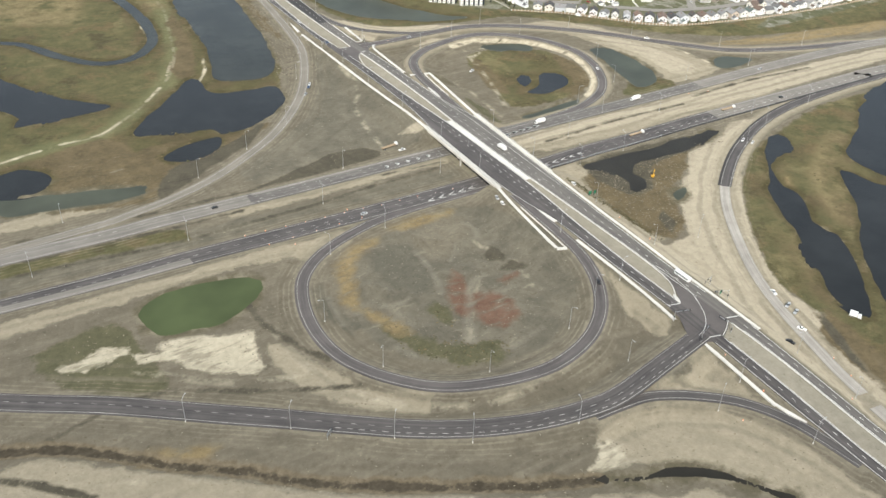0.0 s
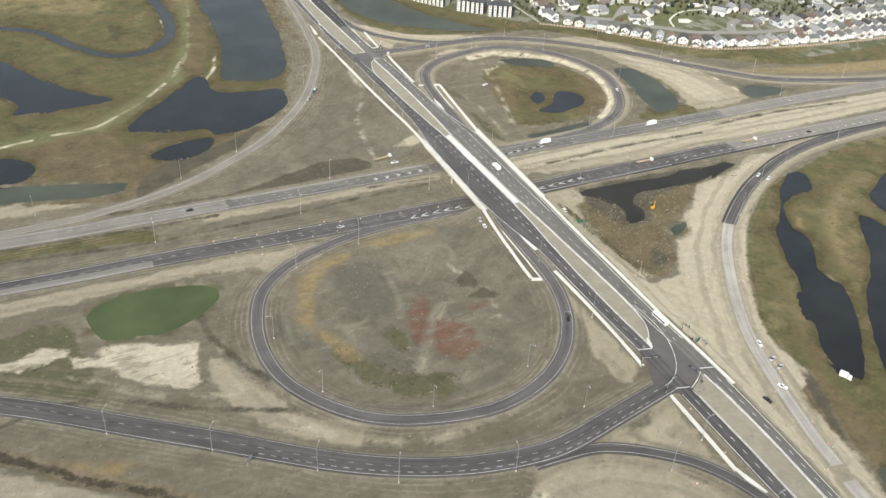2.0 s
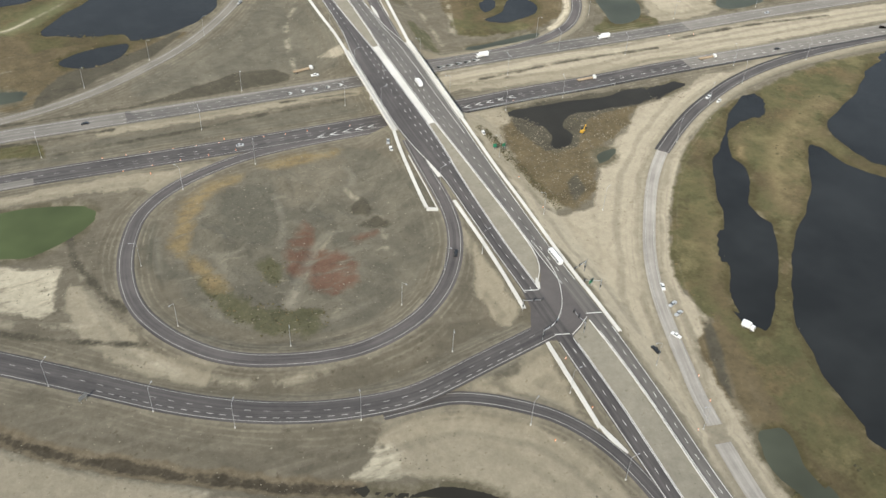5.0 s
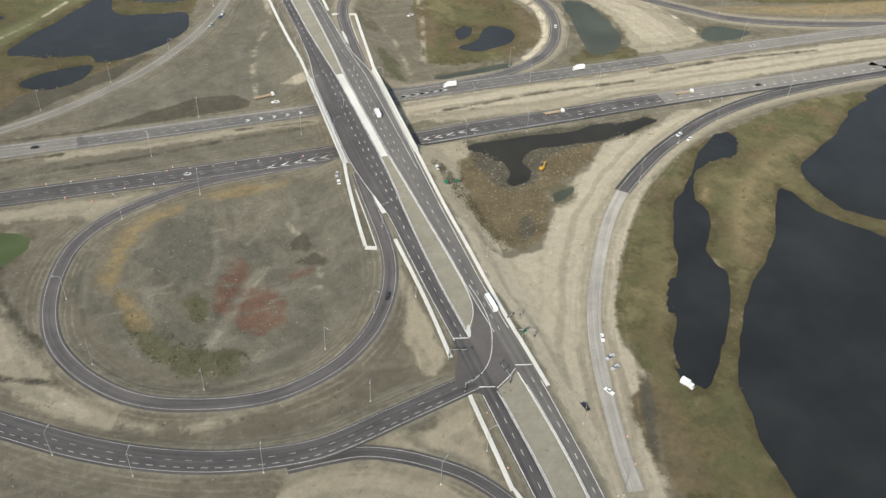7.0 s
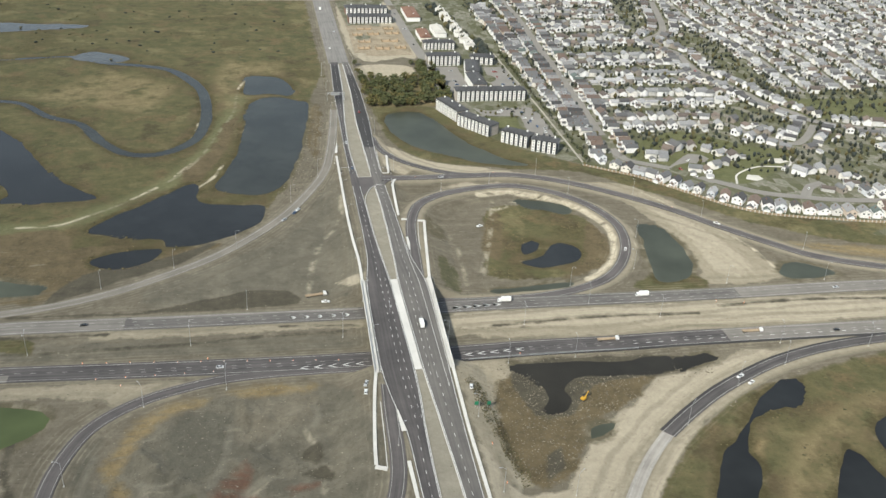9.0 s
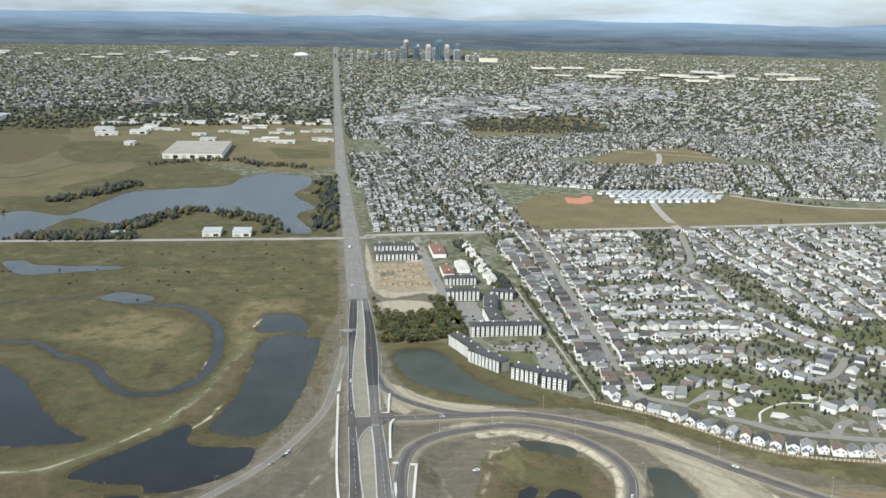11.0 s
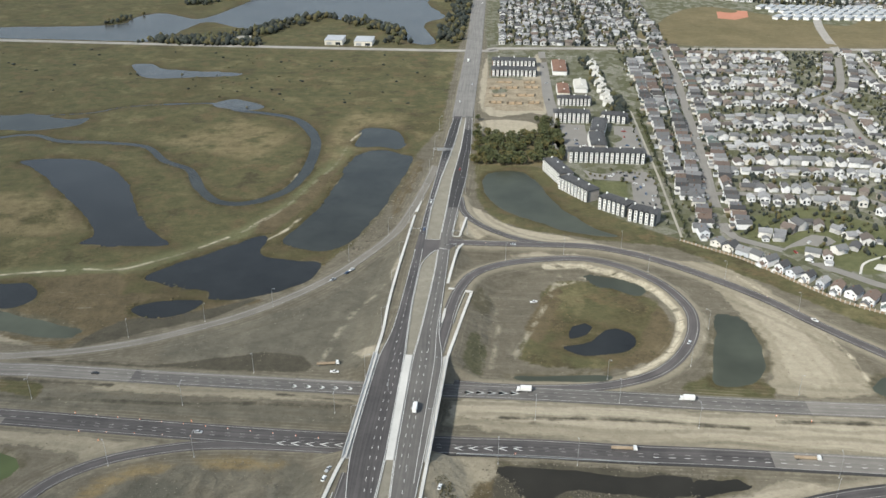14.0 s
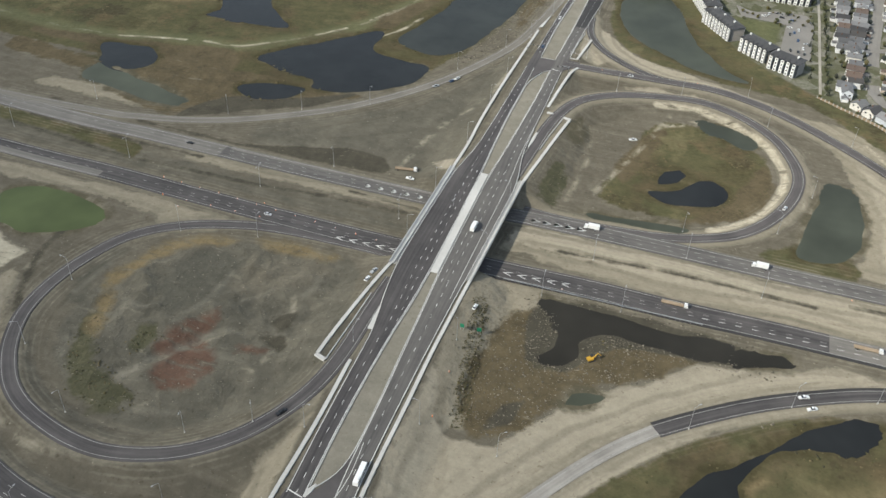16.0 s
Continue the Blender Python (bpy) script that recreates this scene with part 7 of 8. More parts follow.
M_APT = grained("taupe_stucco", (0.24, 0.225, 0.205), (0.34, 0.32, 0.295), 0.9, 0.08, 0.85)


def apartment(cx, cy, turn, length, deep, storeys, bays, label, wall_mat=None, roof_mat=None):
    """A long block with bays of balconies and windows on both long sides, under a hipped roof."""
    plain = wall_mat is not None
    wall_mat, roof_mat = wall_mat or M_APT, roof_mat or M_ROOF_DARK
    base = new("apartment_building")
    h = 2.9 * storeys
    L, D = length / 2, deep / 2
    bm = bmesh.new()
    wall_run(bm, [(-L, -D), (L, -D), (L, D), (-L, D)], h)
    wall = part("wall", bm, wall_mat, base)
    bm = bmesh.new()
    o, t = 0.8, 0.25
    e = [bm.verts.new(p) for p in ((-L - o, -D - o, h), (L + o, -D - o, h), (L + o, D + o, h), (-L - o, D + o, h))]
    e2 = [bm.verts.new((v.co.x, v.co.y, h + t)) for v in e]
    r = [bm.verts.new((-L + D * 0.8, 0, h + 3.4)), bm.verts.new((L - D * 0.8, 0, h + 3.4))]
    for i in range(4):
        j = (i + 1) % 4
        bm.faces.new((e[i], e[j], e2[j], e2[i]))
    bm.faces.new((e2[0], e2[1], r[1], r[0])), bm.faces.new((e2[2], e2[3], r[0], r[1])), bm.faces.new((e2[1], e2[2], r[1])), bm.faces.new((e2[3], e2[0], r[0]))
    bm.faces.new(e[::-1])
    roof = part("roof", bm, roof_mat, base)
    for k in range(max(2, bays // 3)):
        bm = bmesh.new()
        x = -L * 0.7 + 1.4 * L * k / max(1, bays // 3 - 1 or 1)
        box(bm, x - 0.7, -1.2, h + 2.6, x + 0.7, 0.2, h + 4.2)
        part("vent_box", bm, M_WHITE, roof)
    for s in (-1, 1):
        for k in range(bays):
            x = -L + (k + 0.5) * length / bays
            w = length / bays
            bm = bmesh.new()
            box(bm, x - w * 0.26, min(s * D, s * (D + 1.1)), 0, x + w * 0.26, max(s * D, s * (D + 1.1)), h - 0.1)
            bay = part("bay", bm, M_WHITE, wall)
            if s < 0 and not plain:
                bm = bmesh.new()
                g = w * 0.34
                a = [bm.verts.new(q) for q in ((x - g, -D - 1.6, h - 0.1), (x, -D - 1.6, h + 1.7), (x + g, -D - 1.6, h - 0.1), (x - g, -D * 0.45, h + 0.3), (x, -D * 0.3, h + 1.9), (x + g, -D * 0.45, h + 0.3))]
                bm.faces.new((a[0], a[1], a[4], a[3])), bm.faces.new((a[1], a[2], a[5], a[4]))
                part("dormer_roof", bm, roof_mat, roof)
            for f in range(storeys if s < 0 else 0):
                bm = bmesh.new()
                z = 2.9 * f
                y0, y1 = sorted((s * (D + 1.02), s * (D + 1.16)))
                box(bm, x - w * 0.11, y0, z + 0.9, x + w * 0.11, y1, z + 2.2)
                part("window", bm, M_GLASS, bay)
            if s > 0:
                continue
            # dark strip between bays, put in for the shadow of the balcony recess
            bm = bmesh.new()
            y0, y1 = sorted((s * (D - 0.05), s * (D + 0.06)))
            box(bm, x + w * 0.30, y0, 0.4, x + w * 0.70, y1, h - 0.4)
            part("window_column", bm, M_GLASS, wall)
    base.matrix_basis = pose(cx, cy, 0, 0, 0, turn)
    take_spot(cx, cy, length / 2)
    return tagged(base, label, "apartment building", "apartment blocks")


apartment(113, 414, -70, 44, 14, 4, 9, "cream apartment block with a dark roof, by the lagoon")
apartment(131, 369, -54, 44, 14, 4, 9, "cream apartment block with stacked white bays and dark roof")
apartment(163, 330, -40, 30, 14, 4, 6, "cream apartment block beside the grassy slope")
apartment(186, 309, -28, 26, 14, 4, 5, "cream apartment block ending the curved row")
apartment(166, 463, 0, 80, 15, 4, 15, "long straight cream apartment block, dark hipped roof")
apartment(137, 597, 0, 42, 15, 4, 8, "cream apartment block beside the parking lot")
apartment(166, 560, 80, 46, 15, 3, 7, "dark-roofed apartment wing with white ends")
apartment(188, 600, -15, 30, 14, 3, 5, "dark-roofed apartment wing beside the footpath")
apartment(160, 510, 90, 44, 15, 3, 7, "dark-roofed apartment wing above the long block")
apartment(144, 665, 0, 42, 12, 3, 9, "white terrace block with a dark roof")
apartment(133, 832, 90, 62, 18, 2, 8, "long low block with a brown roof", M_WHITE, M_BRICK)
apartment(133, 716, 90, 44, 14, 2, 6, "townhouse block with a reddish roof", M_STUCCO, M_BRICK)
apartment(157, 738, 90, 44, 15, 2, 6, "white townhouse block with a pale roof", M_WHITE, M_CONC_GREY)
for k in range(7):
    apartment(180 + k * 1.2, 850 - 30 * k, 84, 24, 11, 2, 4, "white townhouse in a long terrace", M_WHITE, M_CONC_GREY)
apartment(69, 800, 0, 62, 20, 3, 11, "brown brick apartment block under construction", M_BRICK, M_ROOF_DARK)
apartment(69, 850, 0, 62, 18, 3, 11, "brown brick apartment block with a dark roof", M_BRICK, M_ROOF_DARK)


def lot(name, pts, label, material=M_STREET, z=0.22):
    bm = bmesh.new()
    f = bm.faces.new([bm.verts.new((x, y, z)) for x, y in pts])
    bmesh.ops.triangulate(bm, faces=[f])
    if sum(f.normal.z for f in bm.faces) < 0:
        bmesh.ops.reverse_faces(bm, faces=bm.faces[:])
    me = bpy.data.meshes.new(name)
    bm.to_mesh(me)
    bm.free()
    me.materials.append(material)
    return tagged(new(name, me), label, "parking lot", kind="structure")


lot("parking_lot_south", [(140, 432), (204, 432), (210, 410), (207, 335), (196, 330), (182, 345), (186, 404), (146, 408)], "grey parking lot behind the apartments")
lot("parking_lot_mid", [(186, 580), (212, 580), (214, 478), (180, 478), (182, 540)], "grey parking lot between apartment wings")
lot("parking_lot_west", [(116, 582), (152, 582), (152, 500), (124, 482), (116, 500)], "grey parking lot beside the grove")
lot("apartment_drive", [(106, 934), (116, 934), (120, 700), (122, 640), (126, 470), (119, 452), (112, 470), (110, 620), (106, 700)], "grey drive along the apartments")
lot("building_site", [(33, 776), (70, 780), (108, 776), (107, 700), (106, 634), (60, 629), (32, 634)], "bare sandy building site with stacked timber", grained("site_sand", (0.13, 0.108, 0.076), (0.31, 0.265, 0.195), 0.35, 0.06), 0.15)


def foundation(x, y, w, d):
    """A low timber deck on footings, with bare wall frames started on it."""
    base = new("house_foundation")
    bm = bmesh.new()
    box(bm, -w / 2, -d / 2, 0, w / 2, d / 2, 0.5)
    part("deck", bm, M_TIMBER, base)
    for k in range(3):
        bm = bmesh.new()
        box(bm, -w / 2 + k * w / 2 - 0.15, -d / 2, 0.5, -w / 2 + k * w / 2 + 0.15, d / 2, 2.9)
        part("wall_frame", bm, M_TIMBER, base)
    base.matrix_basis = pose(x, y, 0.15)
    tagged(base, "raw timber house frame on a low deck", "building frame", "unfinished houses")


M_TIMBER = grained("raw_timber", (0.24, 0.175, 0.11), (0.38, 0.29, 0.19), 0.8, 0.2, 0.9)
for x, y, w, d in ((46, 664, 15, 10), (70, 662, 18, 11), (94, 666, 14, 10), (50, 694, 16, 9), (84, 698, 22, 10), (44, 728, 13, 10), (66, 732, 15, 11), (92, 736, 18, 10), (56, 758, 20, 8), (90, 760, 14, 9)):
    foundation(x, y, w, d)
lot("footpath", [(211.5, 640), (213.6, 640), (216, 420), (215.6, 275), (213.4, 275), (213.8, 420)], "worn tan footpath between trees", M_TAN_ROOF, 0.3)
play_a = lot("playground_sand", [(360, 226), (369, 221), (378, 225), (377, 233), (367, 236)], "pale sand of a small playground", M_CONC_GREY, 0.25)
lot("close_pad", [(318, 270), (326, 265), (338, 268), (346, 276), (342, 286), (331, 289), (321, 283)], "grey paved turning place of the close", M_STREET, 0.5)
lot("playground_pad", [(404, 266), (414, 260), (426, 264), (424, 272), (410, 273)], "pale paved pad in a small park", M_CONC_GREY, 0.25)
c = spline([(346, 216), (358, 238), (388, 254), (419, 253), (435, 276), (453, 294)], 4.0)
tagged(new("park_path", strip_mesh("park_path", np.column_stack([c, np.full(len(c), 0.3)]), -1.0, 1.0, M_CONC_GREY, 0.0, 0.2)), "pale path through the little park", "path", kind="structure")

# the fence behind the gardens
fence = tagged(new("garden_fence"), "brown wooden fence with pale posts behind the gardens", "fence")
fc = spline(FENCE, 1.0)
frun = np.r_[0, np.cumsum(np.linalg.norm(np.diff(fc, axis=0), axis=1))]
post_me = None
stations = [np.array([np.interp(s, frun, fc[:, k]) for k in (0, 1)]) for s in np.arange(0, frun[-1], 3.6)]
bm = bmesh.new()
box(bm, -0.28, -0.28, -0.2, 0.28, 0.28, 2.3, bevel=0.05)
post = part("post", bm, M_CONC, fence, "pale concrete post")
post.matrix_basis = pose(*stations[0], 0)
for p in stations[1:]:
    q = post.copy()
    scene.collection.objects.link(q)
    q.matrix_basis = pose(p[0], p[1], 0)
bm = bmesh.new()
box(bm, 0, -0.06, 0.05, 1.0, 0.06, 1.9)
panel = part("panel", bm, M_WOOD, fence)
for k, (a, b) in enumerate(zip(stations[:-1], stations[1:])):
    q = panel if k == 0 else panel.copy()
    if k:
        scene.collection.objects.link(q)
    d = b - a
    q.matrix_basis = pose(a[0], a[1], 0, 0, 0, math.degrees(math.atan2(d[1], d[0]))) @ Matrix.Diagonal((float(np.hypot(*d)), 1, 1, 1))



def hall(x, y, w, d, h, turn, roof_mat, label, category="warehouse"):
    base = new("warehouse")
    bm = bmesh.new()
    wall_run(bm, [(-w / 2, -d / 2), (w / 2, -d / 2), (w / 2, d / 2), (-w / 2, d / 2)], h)
    wall = part("wall", bm, M_STUCCO if w > 15 else M_WHITE, base)
    bm = bmesh.new()
    box(bm, -w / 2 - 0.6, -d / 2 - 0.6, h, w / 2 + 0.6, d / 2 + 0.6, h + 1.0, bevel=0.15)
    part("roof", bm, roof_mat, base)
    n = max(2, int(w / 18)) if y < 2400 and w > 20 else 0
    for k in range(n):
        bm = bmesh.new()
        cx = -w / 2 + (k + 0.5) * w / n
        box(bm, cx - w / n * 0.28, -d / 2 - 0.12, 0.5, cx + w / n * 0.28, -d / 2 + 0.1, h * 0.65)
        part("loading_door", bm, M_GLASS if k % 2 else M_STEEL, wall)
    px, py, pz, s = drawn_in(x, y)
    base.matrix_basis = pose(px, py, pz, 0, 0, turn) @ Matrix.Scale(s, 4)
    return tagged(base, label, category, "large flat-roofed buildings")


hall(-358, 1905, 142, 230, 13, 0, M_TAN_ROOF, "huge warehouse with a tan gravel roof")
hall(-1145, 2640, 130, 190, 13, 0, M_METAL_ROOF, "huge pale warehouse beside a brown field")
hall(-664, 2256, 60, 30, 9, 8, M_METAL_ROOF, "white flat-roofed shed in a yard")
hall(-582, 2300, 48, 34, 10, 0, M_METAL_ROOF, "white flat-roofed shed beside the yard")
hall(-557, 2046, 26, 30, 9, 0, M_METAL_ROOF, "small white shed on bare ground")
hall(-212, 968, 28, 34, 7, 0, M_METAL_ROOF, "pale lakeside hall with a light roof", "hall")
hall(-165, 965, 28, 34, 7, 0, M_METAL_ROOF, "pale lakeside hall beside its twin", "hall")
hall(-358, 962, 24, 18, 6, 10, M_TAN_ROOF, "low lakeside house among trees", "house")
hall_rnd = random.Random(8)
for k in range(64):
    x, y = hall_rnd.uniform(-720, -30), hall_rnd.uniform(2080, 2860)
    if x < -340 and y < 2360 and hall_rnd.random() < 0.8:
        continue
    hall(x, y, hall_rnd.uniform(18, 60), hall_rnd.uniform(16, 46), hall_rnd.uniform(4, 6.5), hall_rnd.choice((0, 0, 4)), hall_rnd.choice((M_METAL_ROOF, M_TAN_ROOF, M_CONC_GREY)),
         "flat-roofed commercial building by the main avenue", "building")
for k in range(48):  # the long pale homes of the trailer park
    u, v = (k % 12) / 11, k // 12
    x, y = 528 + 196 * u + 16 * v - 40 * (v == 3), 1306 - 36 * u - 30 * v + 40 * u
    hall(x, y, 10, 26, 4, -36, M_METAL_ROOF, "long white mobile home in a row", "mobile home")
for k in range(22):
    x = hall_rnd.uniform(1500, 3300)
    y = 6300 - (x - 1600) * 0.45 + hall_rnd.uniform(-900, 600)
    hall(x, y, hall_rnd.uniform(60, 200), hall_rnd.uniform(60, 160), hall_rnd.uniform(7, 11), hall_rnd.uniform(-8, 8), hall_rnd.choice((M_METAL_ROOF, M_TAN_ROOF, M_CONC_GREY)), "sprawling pale warehouse far across the city")
for k in range(22):
    x = hall_rnd.uniform(-3600, -300)
    y = hall_rnd.uniform(6800, 9200)
    hall(x, y, hall_rnd.uniform(50, 150), hall_rnd.uniform(50, 140), hall_rnd.uniform(7, 12), hall_rnd.uniform(-8, 8), hall_rnd.choice((M_TAN_ROOF, M_TAN_ROOF, M_CONC_GREY, M_METAL_ROOF)), "pale warehouse far across the city")
hall(760, 3180, 120, 90, 9, 0, M_METAL_ROOF, "pale school building with a flat roof", "school")
hall(1350, 7600, 150, 90, 34, 0, M_CONC_GREY, "broad pale hospital block near the city centre", "building")
# red ball diamond
lot("ball_diamond", [(438, 1262), (466, 1280), (496, 1274), (486, 1222), (458, 1196), (430, 1206)], "reddish clay ball diamond in dry grass",
    grained("red_clay", (0.30, 0.13, 0.085), (0.40, 0.19, 0.13), 0.5, 0.05), 0.25)

# ---------------------------------------------------------------- the city centre on the horizon
M_TOWER_BLUE = grained("blue_glass_tower", (0.10, 0.16, 0.22), (0.18, 0.25, 0.32), 0.05, 0.01, 0.25, 0.0, 0.6)
M_TOWER_PALE = grained("pale_stone_tower", (0.48, 0.49, 0.50), (0.62, 0.62, 0.62), 0.05, 0.01, 0.7)
M_TOWER_GREY = grained("grey_tower", (0.26, 0.29, 0.33), (0.36, 0.39, 0.43), 0.05, 0.01, 0.5)


def tower(x, y, w, h, material, label):
    base = new("tower")
    bm = bmesh.new()
    box(bm, -w / 2, -w / 2, -20, w / 2, w / 2, h * 0.9)
    shaft = part("shaft", bm, material, base)
    bm = bmesh.new()
    box(bm, -w * 0.38, -w * 0.38, h * 0.9, w * 0.38, w * 0.38, h)
    part("crown", bm, material, base)
    for k in range(4):
        bm = bmesh.new()
        cx = -w / 2 + (k + 0.5) * w / 4
        box(bm, cx - w * 0.06, -w / 2 - 1.2, 6, cx + w * 0.06, -w / 2 + 0.6, h * 0.86)
        part("window_strip", bm, M_GLASS, shaft)
    px, py, pz, s = drawn_in(x, y)
    base.matrix_basis = pose(px, py, pz, 0, 0, 4) @ Matrix.Scale(s, 4)
    return tagged(base, label, "tower", "towers of the city centre")


TOWERS = ((150, 100, 12, 2), (225, 105, 14, 1), (270, 112, 14, 1), (330, 104, 16, 0), (365, 100, 12, 1), (385, 110, 14, 1), (437, 104, 13, 2), (450, 85, 16, 2), (468, 52, 13, 1), (487, 56, 20, 1),
          (520, 80, 22, 0), (541, 76, 13, 1), (560, 108, 16, 2), (585, 72, 24, 1), (615, 88, 16, 2), (640, 47, 34, 0), (666, 118, 18, 2), (688, 72, 22, 1), (704, 96, 20, 1), (735, 95, 30, 2), (762, 68, 22, 0),
          (790, 122, 16, 1), (830, 110, 10, 1), (860, 112, 14, 2), (105, 120, 10, 2), (190, 126, 12, 1), (300, 124, 14, 2), (410, 124, 16, 2))
for zx, top, wd, kind in TOWERS:
    tower(35 + (zx / 3 - 40) * 5.19, 8000 + 90 * ((zx * 7) % 5 - 2), wd * 1.75, (152 - top) * 1.76, (M_TOWER_BLUE, M_TOWER_PALE, M_TOWER_GREY)[kind],
          ("tall blue-glass office tower", "pale office tower on the skyline", "grey office tower on the skyline")[kind])
dome = new("arena")
bm = bmesh.new()
bmesh.ops.create_uvsphere(bm, u_segments=20, v_segments=10, radius=1.0, matrix=Matrix.Diagonal((70, 55, 24, 1)))
part("dome", bm, M_WHITE, dome)
px, py, pz, s = drawn_in(-320, 8650)
dome.matrix_basis = pose(px, py, pz) @ Matrix.Scale(s, 4)
tagged(dome, "white domed arena roof on the skyline", "arena")

# far land and low hills that close the distance, their haze painted in
def painted_haze_land():
    m = Nodes("painted_haze_land")
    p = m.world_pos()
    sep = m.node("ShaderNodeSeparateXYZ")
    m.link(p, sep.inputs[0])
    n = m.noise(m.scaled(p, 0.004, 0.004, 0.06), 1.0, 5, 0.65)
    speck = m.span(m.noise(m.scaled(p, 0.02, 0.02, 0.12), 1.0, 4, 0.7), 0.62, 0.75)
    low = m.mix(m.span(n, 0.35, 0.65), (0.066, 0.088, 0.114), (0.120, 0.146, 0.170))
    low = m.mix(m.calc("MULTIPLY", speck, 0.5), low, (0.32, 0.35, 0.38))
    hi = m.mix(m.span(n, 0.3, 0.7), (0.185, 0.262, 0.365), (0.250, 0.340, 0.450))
    # haze put into the colour: bluer and paler towards the skyline
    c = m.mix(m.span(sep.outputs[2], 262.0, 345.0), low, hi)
    # the band glows with this colour by itself, untouched by the sun
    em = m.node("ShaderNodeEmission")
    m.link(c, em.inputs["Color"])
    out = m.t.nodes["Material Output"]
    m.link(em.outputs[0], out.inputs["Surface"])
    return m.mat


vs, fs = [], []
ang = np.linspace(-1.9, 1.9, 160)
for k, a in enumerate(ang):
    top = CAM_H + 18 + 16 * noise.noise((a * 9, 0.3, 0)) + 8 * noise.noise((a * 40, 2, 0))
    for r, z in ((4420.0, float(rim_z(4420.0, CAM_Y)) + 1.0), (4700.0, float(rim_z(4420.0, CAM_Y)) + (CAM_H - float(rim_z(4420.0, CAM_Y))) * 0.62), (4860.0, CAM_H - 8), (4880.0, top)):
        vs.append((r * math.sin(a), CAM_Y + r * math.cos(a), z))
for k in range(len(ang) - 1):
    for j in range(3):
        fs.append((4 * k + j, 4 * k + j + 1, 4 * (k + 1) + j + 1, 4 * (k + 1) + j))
tagged(new("backdrop", mesh_of("backdrop", vs, fs, painted_haze_land())), "glowing backdrop of far land and low hills with painted blue haze", "backdrop", kind="structure")


# ---------------------------------------------------------------- lamps, signals and signs
def ground_z(x, y):
    """The height of the ground sheet at a place."""
    i = int(np.clip(np.searchsorted(GX, x) - 1, 0, nx - 2))
    j = int(np.clip(np.searchsorted(GY, y) - 1, 0, ny - 2))
    u, v = (x - GX[i]) / (GX[i + 1] - GX[i]), (y - GY[j]) / (GY[j + 1] - GY[j])
    return float((height[j, i] * (1 - u) + height[j, i + 1] * u) * (1 - v) + (height[j + 1, i] * (1 - u) + height[j + 1, i + 1] * u) * v)


M_LAMP = grained("lamp_housing", (0.30, 0.31, 0.32), (0.42, 0.43, 0.44), 3.0, 0.5, 0.5, 0.4)
M_DARKMETAL = grained("dark_metal", (0.05, 0.05, 0.05), (0.09, 0.09, 0.09), 3.0, 0.5, 0.5, 0.5)
M_SIGN_GREEN = grained("green_sign", (0.02, 0.16, 0.09), (0.03, 0.20, 0.11), 2.0, 0.3, 0.5)
M_ORANGE = grained("orange_plastic", (0.70, 0.16, 0.03), (0.85, 0.24, 0.05), 3.0, 0.5, 0.6)
M_YELLOW = grained("yellow_paint", (0.48, 0.27, 0.03), (0.60, 0.36, 0.05), 2.0, 0.3, 0.5)
M_TYRE = grained("tyre_rubber", (0.015, 0.015, 0.015), (0.035, 0.035, 0.035), 5.0, 0.5, 0.9)
M_CARS = [grained("car_paint_" + n, c, tuple(v * 1.15 for v in c), 1.0, 0.2, 0.3, 0.1, 0.5) for n, c in
          (("white", (0.75, 0.75, 0.74)), ("black", (0.02, 0.02, 0.022)), ("silver", (0.42, 0.43, 0.44)), ("blue", (0.05, 0.10, 0.20)), ("red", (0.32, 0.04, 0.03)))]


def lamp_kind(arms):
    base = new("street_lamp")
    bm = bmesh.new()
    tube(bm, (0, 0, -0.3), (0, 0, 0.7), 0.36, 0.36, 10)
    part("footing", bm, M_CONC_GREY, base, "round concrete footing")
    bm = bmesh.new()
    tube(bm, (0, 0, 0.6), (0, 0, 15.5), 0.13, 0.075, 8)
    part("pole", bm, M_LAMP, base)
    for s in ((1,) if arms == 1 else (1, -1)):
        bm = bmesh.new()
        for k in range(4):
            a, b = k / 4, (k + 1) / 4
            tube(bm, (s * 3.2 * a, 0, 15.4 + 1.3 * math.sin(a * 1.57)), (s * 3.2 * b, 0, 15.4 + 1.3 * math.sin(b * 1.57)), 0.08, 0.07, 6)
        arm = part("arm", bm, M_LAMP, base)
        bm = bmesh.new()
        box(bm, s * 3.1 - 0.45, -0.22, 16.5, s * 3.1 + 0.65, 0.22, 16.8, bevel=0.06)
        part("lamp_head", bm, M_LAMP, arm)
    return tagged(base, "tall galvanised davit street lamp on a concrete footing", "street lamp", "highway lamps")


